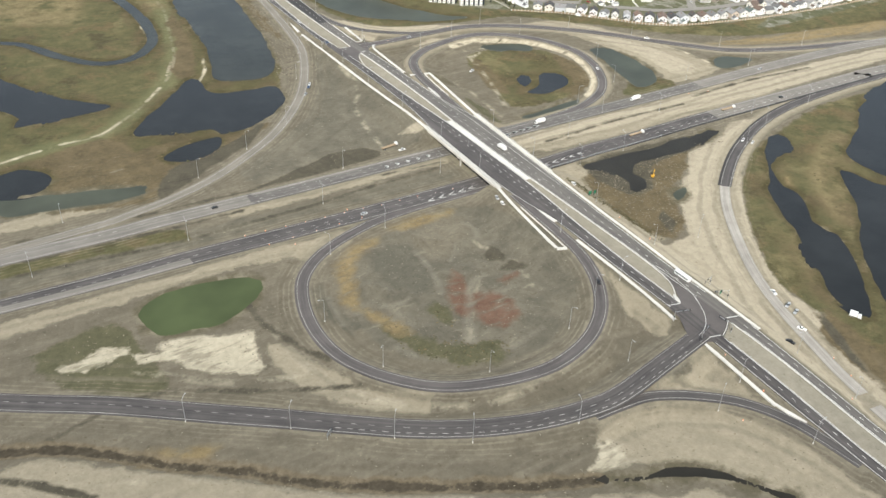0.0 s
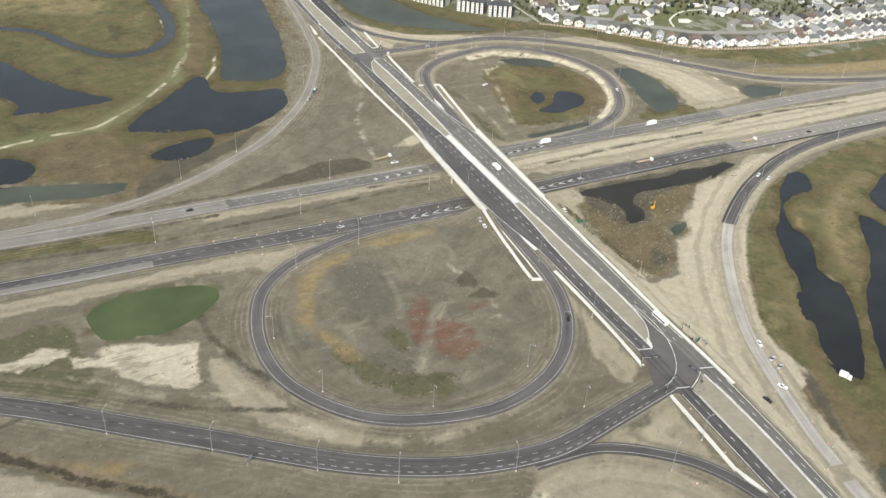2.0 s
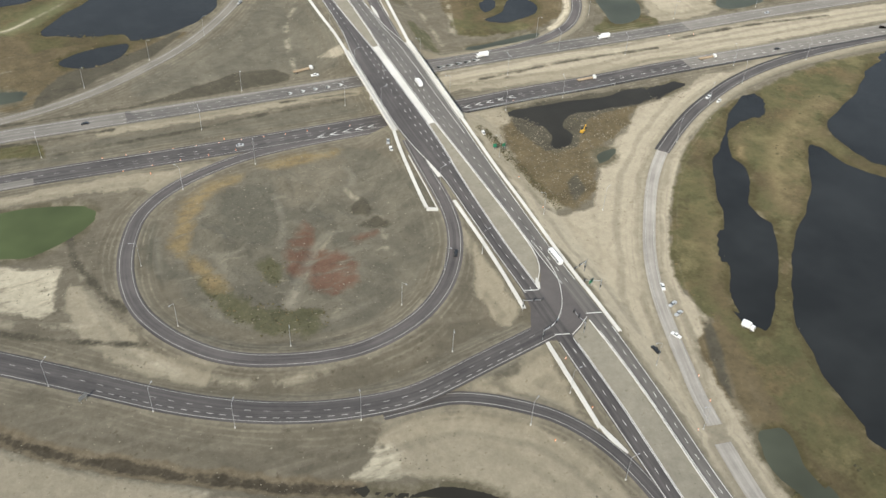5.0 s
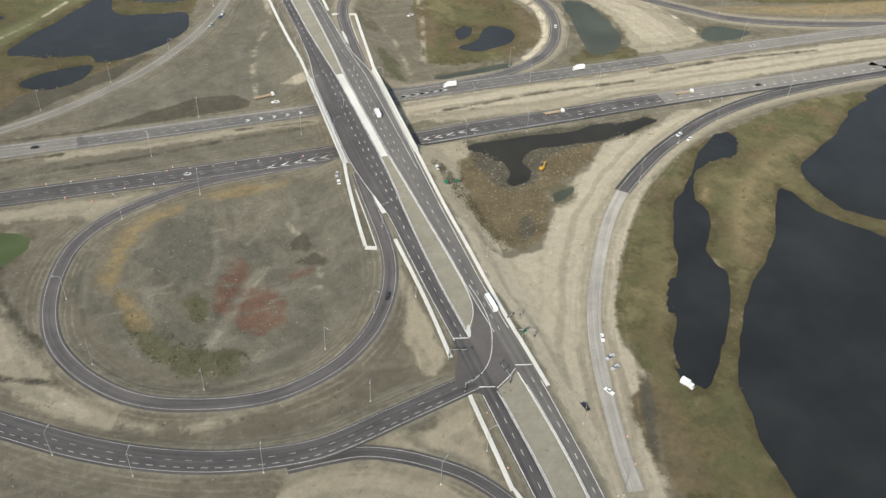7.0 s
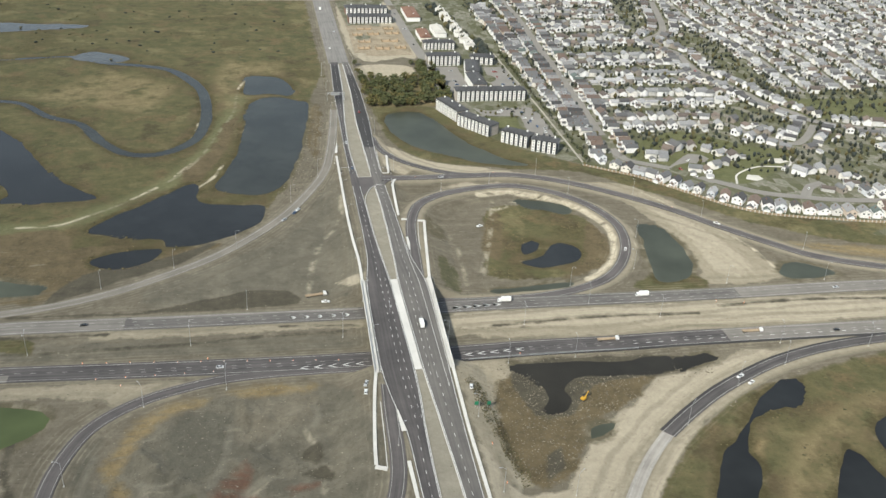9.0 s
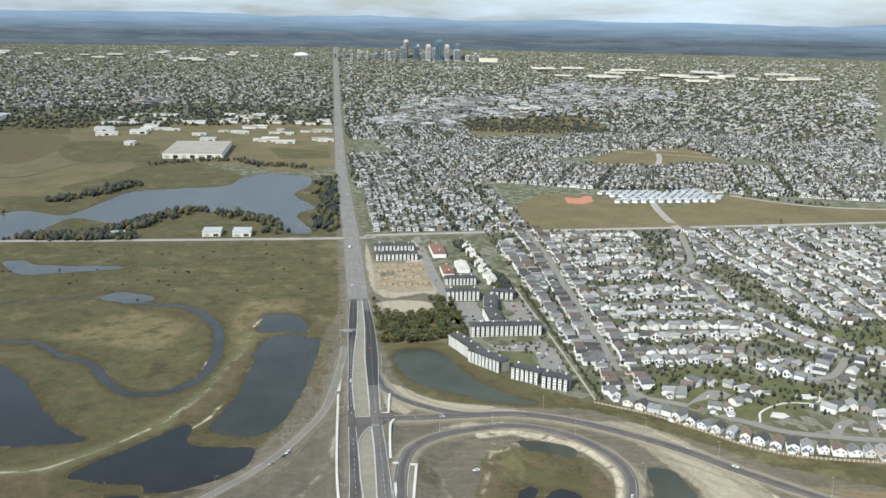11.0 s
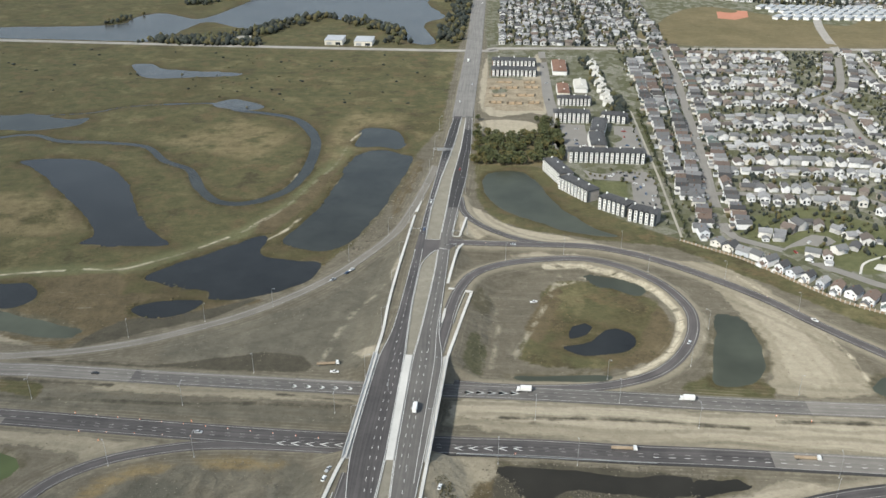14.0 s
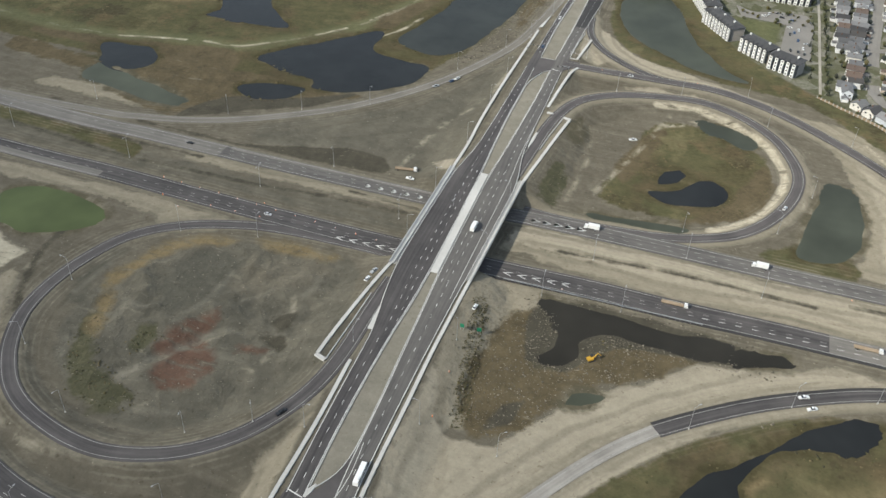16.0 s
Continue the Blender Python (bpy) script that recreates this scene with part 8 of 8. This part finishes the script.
LAMPS = [lamp_kind(1), lamp_kind(2)]
lamp_spots = [(-137, 2, 1, 0), (-234, 2, 1, 0), (-330, 8, 1, 0), (-41, 1, 1, 0), (-201, 78, 0, -60), (-154, 103, 0, -50), (-102, 41, 0, -90), (-9, 12, 1, 0), (135, 24, 0, 90), (-114, -47, 0, 80), (82, 3, 1, 0), (180, 2, 1, 0),
              (-289, -158, 0, 40), (-245, -189, 0, 45), (-203, -221, 0, 50), (-171, -243.5, 0, 60), (-118, -261, 0, 80), (-183, -172, 0, 225), (-135, -205, 0, 260), (-63, -236, 0, 250), (-47, -289, 0, 30), (-75, -198, 0, 290),
              (-193, -119, 0, 180), (-160, -58, 0, 130), (-46, -185, 0, 300), (130, 51, 0, -70), (187, 70, 0, 150), (208, 120, 0, 180), (176, 203, 0, 230), (110, 228, 0, 260), (62, 207, 0, 290), (160, 252, 0, 250), (236, 200, 0, 220),
              (280, 152, 0, 220), (340, 88, 0, 220), (420, 52, 0, 240), (240, -62, 0, 60), (198, -80, 0, 45), (150, -112, 0, 40), (310, -48, 0, 80), (66, -160, 0, 30), (-66, 208, 0, -30), (-40, 262, 0, -20), (-110, 128, 0, -40),
              (250, 42, 0, -90), (330, 40, 0, -90), (250, -38, 0, 90), (60, -40, 0, 90), (105, -38, 0, 90)]
for y in (-860, -800, -740, -680, -620, -560, -500, -440, -380, -330, -280, -180, -120, 90, 150, 200, 280, 340, 410, 480, 550):
    lamp_spots.append((-22.0 if y < -60 else -23.4 if y < 300 else -16.5, y, 0, 0))
for y in (-330, -290, -170, -110, 250, 345, 420, 500, 570):
    lamp_spots.append((27.0 if y < 0 else 28.5 if y < 300 else 22.5, y + 12, 0, 180))
for k, (x, y, kind, turn) in enumerate(lamp_spots):
    m = pose(x, y, ground_z(x, y), 0, 0, turn if kind == 0 else 90)
    copy_thing(LAMPS[kind], m)
LAMPS[0].matrix_basis = pose(-300, 62, ground_z(-300, 62), 0, 0, -90)
LAMPS[1].matrix_basis = pose(-430, 14, ground_z(-430, 14), 0, 0, 90)
for y in (-28, 26):
    for x, t in ((-25.4, 0), (22.9, 180)):
        ob = copy_thing(LAMPS[0], pose(x, y, float(ave_z(y)) + 0.9, 0, 0, t))


def signal_kind():
    base = new("traffic_signal")
    bm = bmesh.new()
    tube(bm, (0, 0, -0.3), (0, 0, 7.2), 0.2, 0.15, 8)
    part("pole", bm, M_STEEL, base)
    bm = bmesh.new()
    tube(bm, (0, 0, 6.4), (9.5, 0, 6.9), 0.13, 0.08, 8)
    arm = part("mast_arm", bm, M_STEEL, base)
    for x in (5.0, 9.0):
        bm = bmesh.new()
        box(bm, x - 0.35, -0.2, 6.0, x + 0.35, 0.2, 7.4, bevel=0.05)
        part("signal_head", bm, M_DARKMETAL, arm)
    bm = bmesh.new()
    box(bm, -0.3, -0.25, 2.4, 0.3, 0.25, 3.6, bevel=0.05)
    part("pedestrian_head", bm, M_DARKMETAL, base)
    return tagged(base, "galvanised traffic signal pole with a long mast arm", "traffic signal", "signals of the junctions")


SIGNAL = signal_kind()
spots = [(23.5, -211, 200), (26, -224, 160), (-20.5, -248, 20), (-20.5, -226, -20), (1.5, -250, 100), (24.5, 250, 170), (21, 222, 200), (-19.6, 252, -10)]
for k, (x, y, t) in enumerate(spots):
    m = pose(x, y, max(ground_z(x, y), float(ave_z(y)) - 0.2) if abs(x) < 24 else ground_z(x, y), 0, 0, t)
    if k:
        copy_thing(SIGNAL, m)
    else:
        SIGNAL.matrix_basis = m

gantry = new("sign_gantry")
for x in (-16.5, 2.2):
    bm = bmesh.new()
    tube(bm, (x, 0, -1.0), (x, 0, 8.6), 0.3, 0.25, 10)
    part("post", bm, M_STEEL, gantry)
for z in (6.8, 8.4):
    for y in (-0.6, 0.6):
        bm = bmesh.new()
        tube(bm, (-16.5, y, z), (2.2, y, z), 0.12, 0.12, 6)
        part("chord", bm, M_STEEL, gantry)
for k in range(10):
    x = -16.2 + k * 1.84
    bm = bmesh.new()
    tube(bm, (x, -0.6, 6.8 if k % 2 else 8.4), (x + 1.84, 0.6, 8.4 if k % 2 else 6.8), 0.07, 0.07, 5)
    part("brace", bm, M_STEEL, gantry)
bm = bmesh.new()
box(bm, -12.5, -0.95, 5.8, -3.5, -0.75, 9.2, bevel=0.04)
part("sign_panel", bm, M_STEEL, gantry, "grey back of the sign panel")
gantry.matrix_basis = pose(0, 462, float(ave_z(462)))
tagged(gantry, "steel sign gantry spanning the avenue", "sign gantry")
for x, y, t, w in ((-231, -204, 35, 4.5), (21, -222, 20, 3.2), (27.5, -90, 0, 2.4), (36, -86, 10, 2.4)):
    sg = new("road_sign")
    for s in (-1, 1):
        bm = bmesh.new()
        tube(bm, (s * w * 0.32, 0, -0.3), (s * w * 0.32, 0, 4.6), 0.09, 0.09, 6)
        part("post", bm, M_STEEL, sg)
    bm = bmesh.new()
    box(bm, -w / 2, -0.14, 2.3, w / 2, -0.05, 4.8, bevel=0.03)
    back = x < -200
    part("sign_panel", bm, M_STEEL if back else M_SIGN_GREEN, sg, "grey back of the sign panel" if back else "green sign panel")
    sg.matrix_basis = pose(x, y, ground_z(x, y), 0, 0, t)
    tagged(sg, "grey-backed roadside sign on two steel posts" if back else "green roadside sign on two steel posts", "road sign")

# guard rail above the dark pond
rail = new("guard_rail")
bm = bmesh.new()
box(bm, -0.07, -0.07, -0.3, 0.07, 0.07, 0.85)
gp = part("post", bm, M_STEEL, rail)
gp.matrix_basis = pose(36, -33.6, 0.2)
for k in range(1, 40):
    q = gp.copy()
    scene.collection.objects.link(q)
    q.matrix_basis = pose(36 + 2.9 * k, -33.6 - 0.02 * k, 0.2)
bm = bmesh.new()
box(bm, 36, -33.75, 0.75, 150, -33.55, 1.15)
part("beam", bm, M_STEEL, rail)
tagged(rail, "galvanised steel guard rail beside the highway", "guard rail")


# ---------------------------------------------------------------- vehicles
def wheel(base, x, y, r, w=0.25):
    bm = bmesh.new()
    tube(bm, (x, y - w / 2, r), (x, y + w / 2, r), r, r, 12)
    tyre = part("wheel", bm, M_TYRE, base)
    bm = bmesh.new()
    tube(bm, (x, y - w / 2 - 0.02, r), (x, y + w / 2 + 0.02, r), r * 0.55, r * 0.55, 10)
    part("rim", bm, M_STEEL, tyre)


def profile_body(bm, prof, half, inset=0.12):
    """A body extruded across from a side outline, with the upper points drawn in."""
    top = max(z for _, z in prof)
    a = [bm.verts.new((x, -half + inset * (z > top * 0.62), z)) for x, z in prof]
    b = [bm.verts.new((x, half - inset * (z > top * 0.62), z)) for x, z in prof]
    n = len(prof)
    for i in range(n):
        j = (i + 1) % n
        bm.faces.new((a[i], a[j], b[j], b[i]))
    bm.faces.new(a[::-1])
    bm.faces.new(b)
    bmesh.ops.recalc_face_normals(bm, faces=bm.faces[:])


def car_kind(paint, pickup=False):
    base = new("pickup_truck" if pickup else "car")
    bm = bmesh.new()
    prof = [(-2.3, 0.35), (2.3, 0.35), (2.35, 0.75), (1.9, 0.95), (0.9, 1.0), (-2.25, 1.0)] if not pickup else [(-2.8, 0.45), (2.7, 0.45), (2.75, 0.95), (2.3, 1.15), (-2.8, 1.15)]
    profile_body(bm, prof, 0.92, 0.04)
    part("body", bm, paint, base)
    bm = bmesh.new()
    cab = [(1.15, 0.98), (0.45, 1.5), (-1.3, 1.5), (-2.0, 0.98)] if not pickup else [(1.3, 1.12), (0.7, 1.85), (-0.7, 1.85), (-0.9, 1.12)]
    profile_body(bm, cab, 0.85, 0.15)
    part("cabin_glass", bm, M_GLASS, base)
    bm = bmesh.new()
    box(bm, -1.25 if not pickup else -0.65, -0.68, 1.49 if not pickup else 1.83, 0.42 if not pickup else 0.65, 0.68, 1.56 if not pickup else 1.9, bevel=0.02)
    part("roof", bm, paint, base)
    for x in (-1.4, 1.45):
        for y in (-0.82, 0.82):
            wheel(base, x * (1.2 if pickup else 1), y, 0.36 if pickup else 0.32)
    for y in (-0.62, 0.62):
        bm = bmesh.new()
        f = 2.72 if pickup else 2.32
        box(bm, f - 0.05, y - 0.16, 0.68, f + 0.05, y + 0.16, 0.84)
        part("headlight", bm, M_WHITE, base)
    return base


def truck_kind(length, paint, box_mat, kind):
    base = new(kind)
    bm = bmesh.new()
    profile_body(bm, [(length / 2 - 2.2, 0.6), (length / 2, 0.6), (length / 2, 1.6), (length / 2 - 0.4, 2.7), (length / 2 - 2.2, 2.8)], 1.15, 0.08)
    part("cab", bm, paint, base)
    bm = bmesh.new()
    box(bm, length / 2 - 0.45, -1.0, 1.6, length / 2 - 0.02, 1.0, 2.45)
    part("windscreen", bm, M_GLASS, base)
    bm = bmesh.new()
    box(bm, -length / 2, -1.25, 1.1, length / 2 - 2.5, 1.25, 3.8 if box_mat is not M_WOOD else 1.5, bevel=0.05)
    part("cargo_box" if box_mat is not M_WOOD else "flat_bed", bm, box_mat, base)
    bm = bmesh.new()
    box(bm, -length / 2 + 0.2, -0.5, 0.7, length / 2 - 0.3, 0.5, 1.1)
    part("chassis", bm, M_DARKMETAL, base)
    for x in (-length / 2 + 1.2, -length / 2 + 2.4, length / 2 - 1.4):
        for y in (-1.05, 1.05):
            wheel(base, x, y, 0.5, 0.35)
    return base


def bus_kind():
    base = new("bus")
    bm = bmesh.new()
    box(bm, -6, -1.27, 0.45, 6, 1.27, 3.1, bevel=0.18)
    body = part("body", bm, M_CARS[0], base)
    for s in (-1, 1):
        for k in range(6):
            bm = bmesh.new()
            box(bm, -5.2 + 1.75 * k, s * 1.28 - 0.03, 1.6, -3.7 + 1.75 * k, s * 1.28 + 0.03, 2.55)
            part("window", bm, M_GLASS, body)
    bm = bmesh.new()
    box(bm, 5.92, -1.05, 1.3, 6.06, 1.05, 2.7)
    part("windscreen", bm, M_GLASS, body)
    bm = bmesh.new()
    box(bm, -4.5, -0.8, 3.08, -2.5, 0.8, 3.4, bevel=0.06)
    part("roof_unit", bm, M_WHITE, body)
    for x in (-3.6, 3.6):
        for y in (-1.12, 1.12):
            wheel(base, x, y, 0.5, 0.3)
    return tagged(base, "white city bus on the avenue", "bus")


def digger_kind(paint, label):
    base = new("excavator")
    for y in (-1.2, 1.2):
        bm = bmesh.new()
        box(bm, -1.9, y - 0.35, 0.0, 1.9, y + 0.35, 0.9, bevel=0.25)
        part("track", bm, M_DARKMETAL, base)
    bm = bmesh.new()
    box(bm, -2.0, -1.3, 1.0, 1.2, 1.3, 2.1, bevel=0.12)
    part("house", bm, paint, base)
    bm = bmesh.new()
    box(bm, 0.1, 0.2, 2.0, 1.5, 1.25, 3.1, bevel=0.08)
    part("cab", bm, M_GLASS, base)
    bm = bmesh.new()
    tube(bm, (1.2, -0.3, 1.8), (4.0, -0.3, 4.4), 0.3, 0.25, 6)
    boom = part("boom", bm, paint, base)
    bm = bmesh.new()
    tube(bm, (4.0, -0.3, 4.4), (6.0, -0.3, 1.6), 0.22, 0.18, 6)
    stick = part("stick", bm, paint, base)
    bm = bmesh.new()
    box(bm, 5.4, -0.9, 0.5, 6.5, 0.3, 1.6, bevel=0.15)
    part("bucket", bm, M_DARKMETAL, base)
    return tagged(base, label, "excavator")


CAR_WORDS = ("white", "black", "silver", "dark blue", "red")
CARS = [tagged(car_kind(p), f"{w} car on the asphalt", "car", "cars") for p, w in zip(M_CARS, CAR_WORDS)]
PICKUPS = [tagged(car_kind(M_CARS[k], True), f"{CAR_WORDS[k]} pickup truck on the road", "pickup truck", "pickup trucks") for k in (0, 1, 2)]
BOX = tagged(truck_kind(9.5, M_CARS[0], M_WHITE, "box_truck"), "white box truck on the highway", "truck", "trucks")
FLATBED = tagged(truck_kind(15.0, M_CARS[0], M_WOOD, "flatbed_truck"), "flatbed truck with a white cab and a wooden bed", "truck", "trucks")
BUS = bus_kind()
DIGGER = digger_kind(M_YELLOW, "yellow excavator in muddy ground")


def on_road(key, x=None, y=None, off=0.0, back=False):
    """A pose on a road near a coordinate, offset to its right."""
    r = ROADS[key]
    c = r["c"]
    k = int(np.argmin(np.hypot(c[:, 0] - x, c[:, 1] - y)))
    k = min(max(k, 1), len(c) - 2)
    d = c[k + 1] - c[k - 1]
    t = math.atan2(d[1], d[0])
    px, py = c[k, 0] + math.sin(t) * off, c[k, 1] - math.cos(t) * off
    return pose(px, py, c[k, 2] + r["lift"] + 0.02, 0, 0, math.degrees(t) + (180 if back else 0))


LEFTS = "avenue_south_side"
placed = [(BUS, on_road("avenue_north_side", 14, -199, 2.5)), (BOX, on_road("highway_west", 178, 30, -1.5, True)), (FLATBED, on_road("highway_east", 134, -15, -3.5)),
          (DIGGER, pose(96, -82, ground_z(96, -82) - 0.05, 0, 0, 40)), (CARS[0], on_road("loop_ramp_north", 190, 100)), (PICKUPS[1], on_road("loop_ramp_south", -37, -174, 0.5)),
          (PICKUPS[0], on_road("ramp_east_new", 202, -70, 0.8)), (CARS[1], on_road("highway_west", -205, 34, 0.5, True)), (CARS[2], on_road("highway_east", -120, -22, 1.0)),
          (CARS[3], on_road("avenue_south_side", -10, 265, 0.5)), (CARS[4], on_road("avenue_north_side", 8, 420, -1.5))]
used = set()
for ob, m in placed:
    if ob.name in used:
        copy_thing(ob, m)
    else:
        ob.matrix_basis = m
        used.add(ob.name)
for ob, x, y, t in ((PICKUPS[0], -61, 191, 60), (CARS[3], -64, 186, 60), (PICKUPS[2], -73, 173, 50), (FLATBED, -55, 54, 10), (PICKUPS[0], -49, 45, 0), (PICKUPS[0], 62.6, -229.5, 70), (PICKUPS[2], 59, -250, 20),
                    (PICKUPS[0], 48.8, -263, 115), (PICKUPS[1], 33.4, -268, 100), (PICKUPS[0], 208, -78, 30), (CARS[0], -34, -70, 80), (PICKUPS[2], -33, -62, 70), (CARS[0], 29, -70, 80), (PICKUPS[0], 84, 150, 20)):
    copy_thing(ob, pose(x, y, ground_z(x, y) + (0.3 if abs(x + 67) < 8 else 0.0), 0, 0, t))
copy_thing(PICKUPS[2], pose(60, -243, ground_z(60, -243), 0, 0, 200))
for key, x, y, off, back, ob in (("highway_west", 75, 38, -2.2, True, BOX), ("highway_west", 330, 28, 1.5, True, CARS[2]), ("highway_east", 236, -26, -2.4, False, FLATBED), ("highway_east", 300, -27, 1.5, False, CARS[1]),
                                 ("avenue_north_side", 12, -8, -2.0, False, BOX), ("avenue_south_side", -8, 330, 0.5, True, PICKUPS[0]), ("avenue_far", 8, 660, -6, False, CARS[0]),
                                 ("avenue_far", 8, 740, 6, True, CARS[2]), ("avenue_far", 8, 860, -5, False, BOX), ("collector_ramp_north", 286, 136, -2.0, True, PICKUPS[0]), ("avenue_far", 3, 1300, 6, True, CARS[0]), ("avenue_far", 3, 1500, -6, True, CARS[1]),
                                 ("collector_ramp_north", 66, 241, 2.2, False, CARS[2])):
    copy_thing(ob, on_road(key, x, y, off, back))
van = truck_kind(7.0, M_CARS[0], M_WHITE, "tanker_trailer")
van.matrix_basis = pose(87.5, -271, ground_z(87.5, -271), 0, 0, -60)
tagged(van, "long white site truck parked by the pond", "truck", "trucks")
lot_rnd = random.Random(3)
for x0, x1, y0, y1, n in ((186, 204, 340, 400, 10), (144, 198, 414, 426, 6), (188, 208, 490, 570, 8), (120, 148, 505, 575, 8), (109, 114, 500, 900, 4)):
    for k in range(n):
        copy_thing(lot_rnd.choice(CARS), pose(lot_rnd.uniform(x0, x1), lot_rnd.uniform(y0, y1), 0.24, 0, 0, lot_rnd.choice((0, 90, 180, 270)) + lot_rnd.uniform(-3, 3)))
for k in range(34):
    cst, half = lot_rnd.choice(STREETS)
    p = cst[lot_rnd.randrange(1, len(cst) - 1)] if len(cst) > 3 else cst[0]
    q = cst[min(len(cst) - 1, 2)] - cst[0]
    copy_thing(lot_rnd.choice(CARS), pose(p[0] + lot_rnd.choice((-2.6, 2.6)), p[1] + lot_rnd.choice((-2.4, 2.4)), 0.27, 0, 0, math.degrees(math.atan2(q[1], q[0]))))


# orange barrels by the road works
def barrel_kind():
    base = new("traffic_barrel")
    bm = bmesh.new()
    tube(bm, (0, 0, 0), (0, 0, 1.0), 0.28, 0.22, 10)
    drum = part("drum", bm, M_ORANGE, base)
    bm = bmesh.new()
    tube(bm, (0, 0, 0.5), (0, 0, 0.85), 0.275, 0.25, 10)
    part("white_band", bm, M_WHITE, drum)
    return tagged(base, "orange and white traffic barrel beside the road", "traffic barrel", "road work barrels")


BARREL = barrel_kind()
barrels = [(-200 + 14 * k, -11.0 - 0.09 * (14 * k)) for k in range(12)] + [(-190 + 17 * k, -28.5) for k in range(5)] + [(-175, -36), (-126, -14), (70, -30.8), (230, 18), (250, 14), (45, 240), (120, 251), (262, 172), (-15, -262), (-17, -292), (31, -150), (30, -120), (44, -290), (40, -305), (-40, -300), (24, -318)]
for k, (x, y) in enumerate(barrels):
    m = pose(x, y, ground_z(x, y) + 0.05)
    if k:
        copy_thing(BARREL, m)
    else:
        BARREL.matrix_basis = m

# ---------------------------------------------------------------- loose ground: clods, stones, tufts
scat = np.random.default_rng(77)
M_CLOD = island_palette("earth_clods", [(0.15, 0.134, 0.104), (0.20, 0.178, 0.138), (0.115, 0.103, 0.08), (0.26, 0.232, 0.182)], 0.95, 2.0, 0.15)
M_TUFT = island_palette("reed_tufts", [(0.090, 0.082, 0.038), (0.12, 0.102, 0.048), (0.075, 0.073, 0.034), (0.15, 0.12, 0.062), (0.062, 0.056, 0.030)], 0.9, 2.0, 0.15)


def fields_at(x, y):
    i = np.clip(np.searchsorted(GX, x) - 1, 0, nx - 2)
    j = np.clip(np.searchsorted(GY, y) - 1, 0, ny - 2)
    return j, i


def strew(n, x0, x1, y0, y1, keep, lo, hi, tall):
    x, y = scat.uniform(x0, x1, n), scat.uniform(y0, y1, n)
    j, i = fields_at(x, y)
    ok = keep(j, i) & (to_road[j, i] > 2.5)
    x, y, j, i = x[ok], y[ok], j[ok], i[ok]
    s = lo + (hi - lo) * scat.random(len(x)) ** 2.5
    return np.column_stack([x, y, height[j, i] - 0.15 * s, scat.uniform(0, 6.28, len(x)), s, s * scat.uniform(0.6, 1.3, len(x)), s * tall * scat.uniform(0.5, 1.2, len(x))])


patchy = np.vectorize(lambda a, b: noise.noise((a * 0.035, b * 0.035, 7.0)))


def clustered(rows, cut):
    v = patchy(rows[:, 0], rows[:, 1])
    return rows[v > cut]


clods = np.vstack([
    clustered(strew(26000, -380, 420, -380, 260, lambda j, i: (cover["grass"][j, i] > 2) & (shore[j, i] > 2) & (cover["sand"][j, i] > -2), 0.3, 1.1, 0.45), 0.16),
    strew(3600, 30, 130, -155, -50, lambda j, i: (cover["brown"][j, i] < 3) & (shore[j, i] > 1.0), 0.3, 1.2, 0.5),
    strew(2600, 40, 190, -100, -36, lambda j, i: (shore[j, i] > 1.5) & (shore[j, i] < 12), 0.3, 1.5, 0.5),
    strew(1600, -190, -40, -200, -45, lambda j, i: cover["grey"][j, i] < -4, 0.3, 1.0, 0.5),
    strew(2500, -80, -22, 220, 420, lambda j, i: (shore[j, i] > 1.5) & (cover["grass"][j, i] > -6), 0.5, 2.0, 0.5)])
batch("earth_clods", OCT, OF, clods, [M_CLOD], [0] * len(OF), "scattered clods and stones on the graded earth", "stones")
reeds = line_field([([(30, -66), (34, -95), (38, -120), (42, -146)], 3.0)])
tufts = np.vstack([
    clustered(strew(16000, -520, -30, 90, 620, lambda j, i: (cover["grass"][j, i] < -1) & (shore[j, i] > 1.0), 0.8, 3.0, 0.26), 0.2),
    strew(9000, -480, -40, 100, 540, lambda j, i: (shore[j, i] > 0.4) & (shore[j, i] < 7) & (cover["grass"][j, i] < 0), 0.8, 2.6, 0.35),
    clustered(strew(14000, 30, 420, -420, -40, lambda j, i: (cover["grass"][j, i] < -1) & (shore[j, i] > 1.0), 0.7, 2.4, 0.26), 0.18),
    clustered(strew(5000, 40, 190, 55, 200, lambda j, i: (cover["grass"][j, i] < -1) & (shore[j, i] > 1.0), 0.7, 2.2, 0.26), 0.16),
    strew(9000, 24, 60, -190, -60, lambda j, i: reeds[j, i] < 1.5, 0.3, 1.1, 0.6),
    strew(1500, -165, -80, -195, -140, lambda j, i: cover["moss"][j, i] < 3, 0.4, 1.5, 0.4)])
batch("marsh_tufts", OCT, OF, tufts, [M_TUFT], [0] * len(OF), "brown and olive reed tufts and low shrubs", "shrubs")
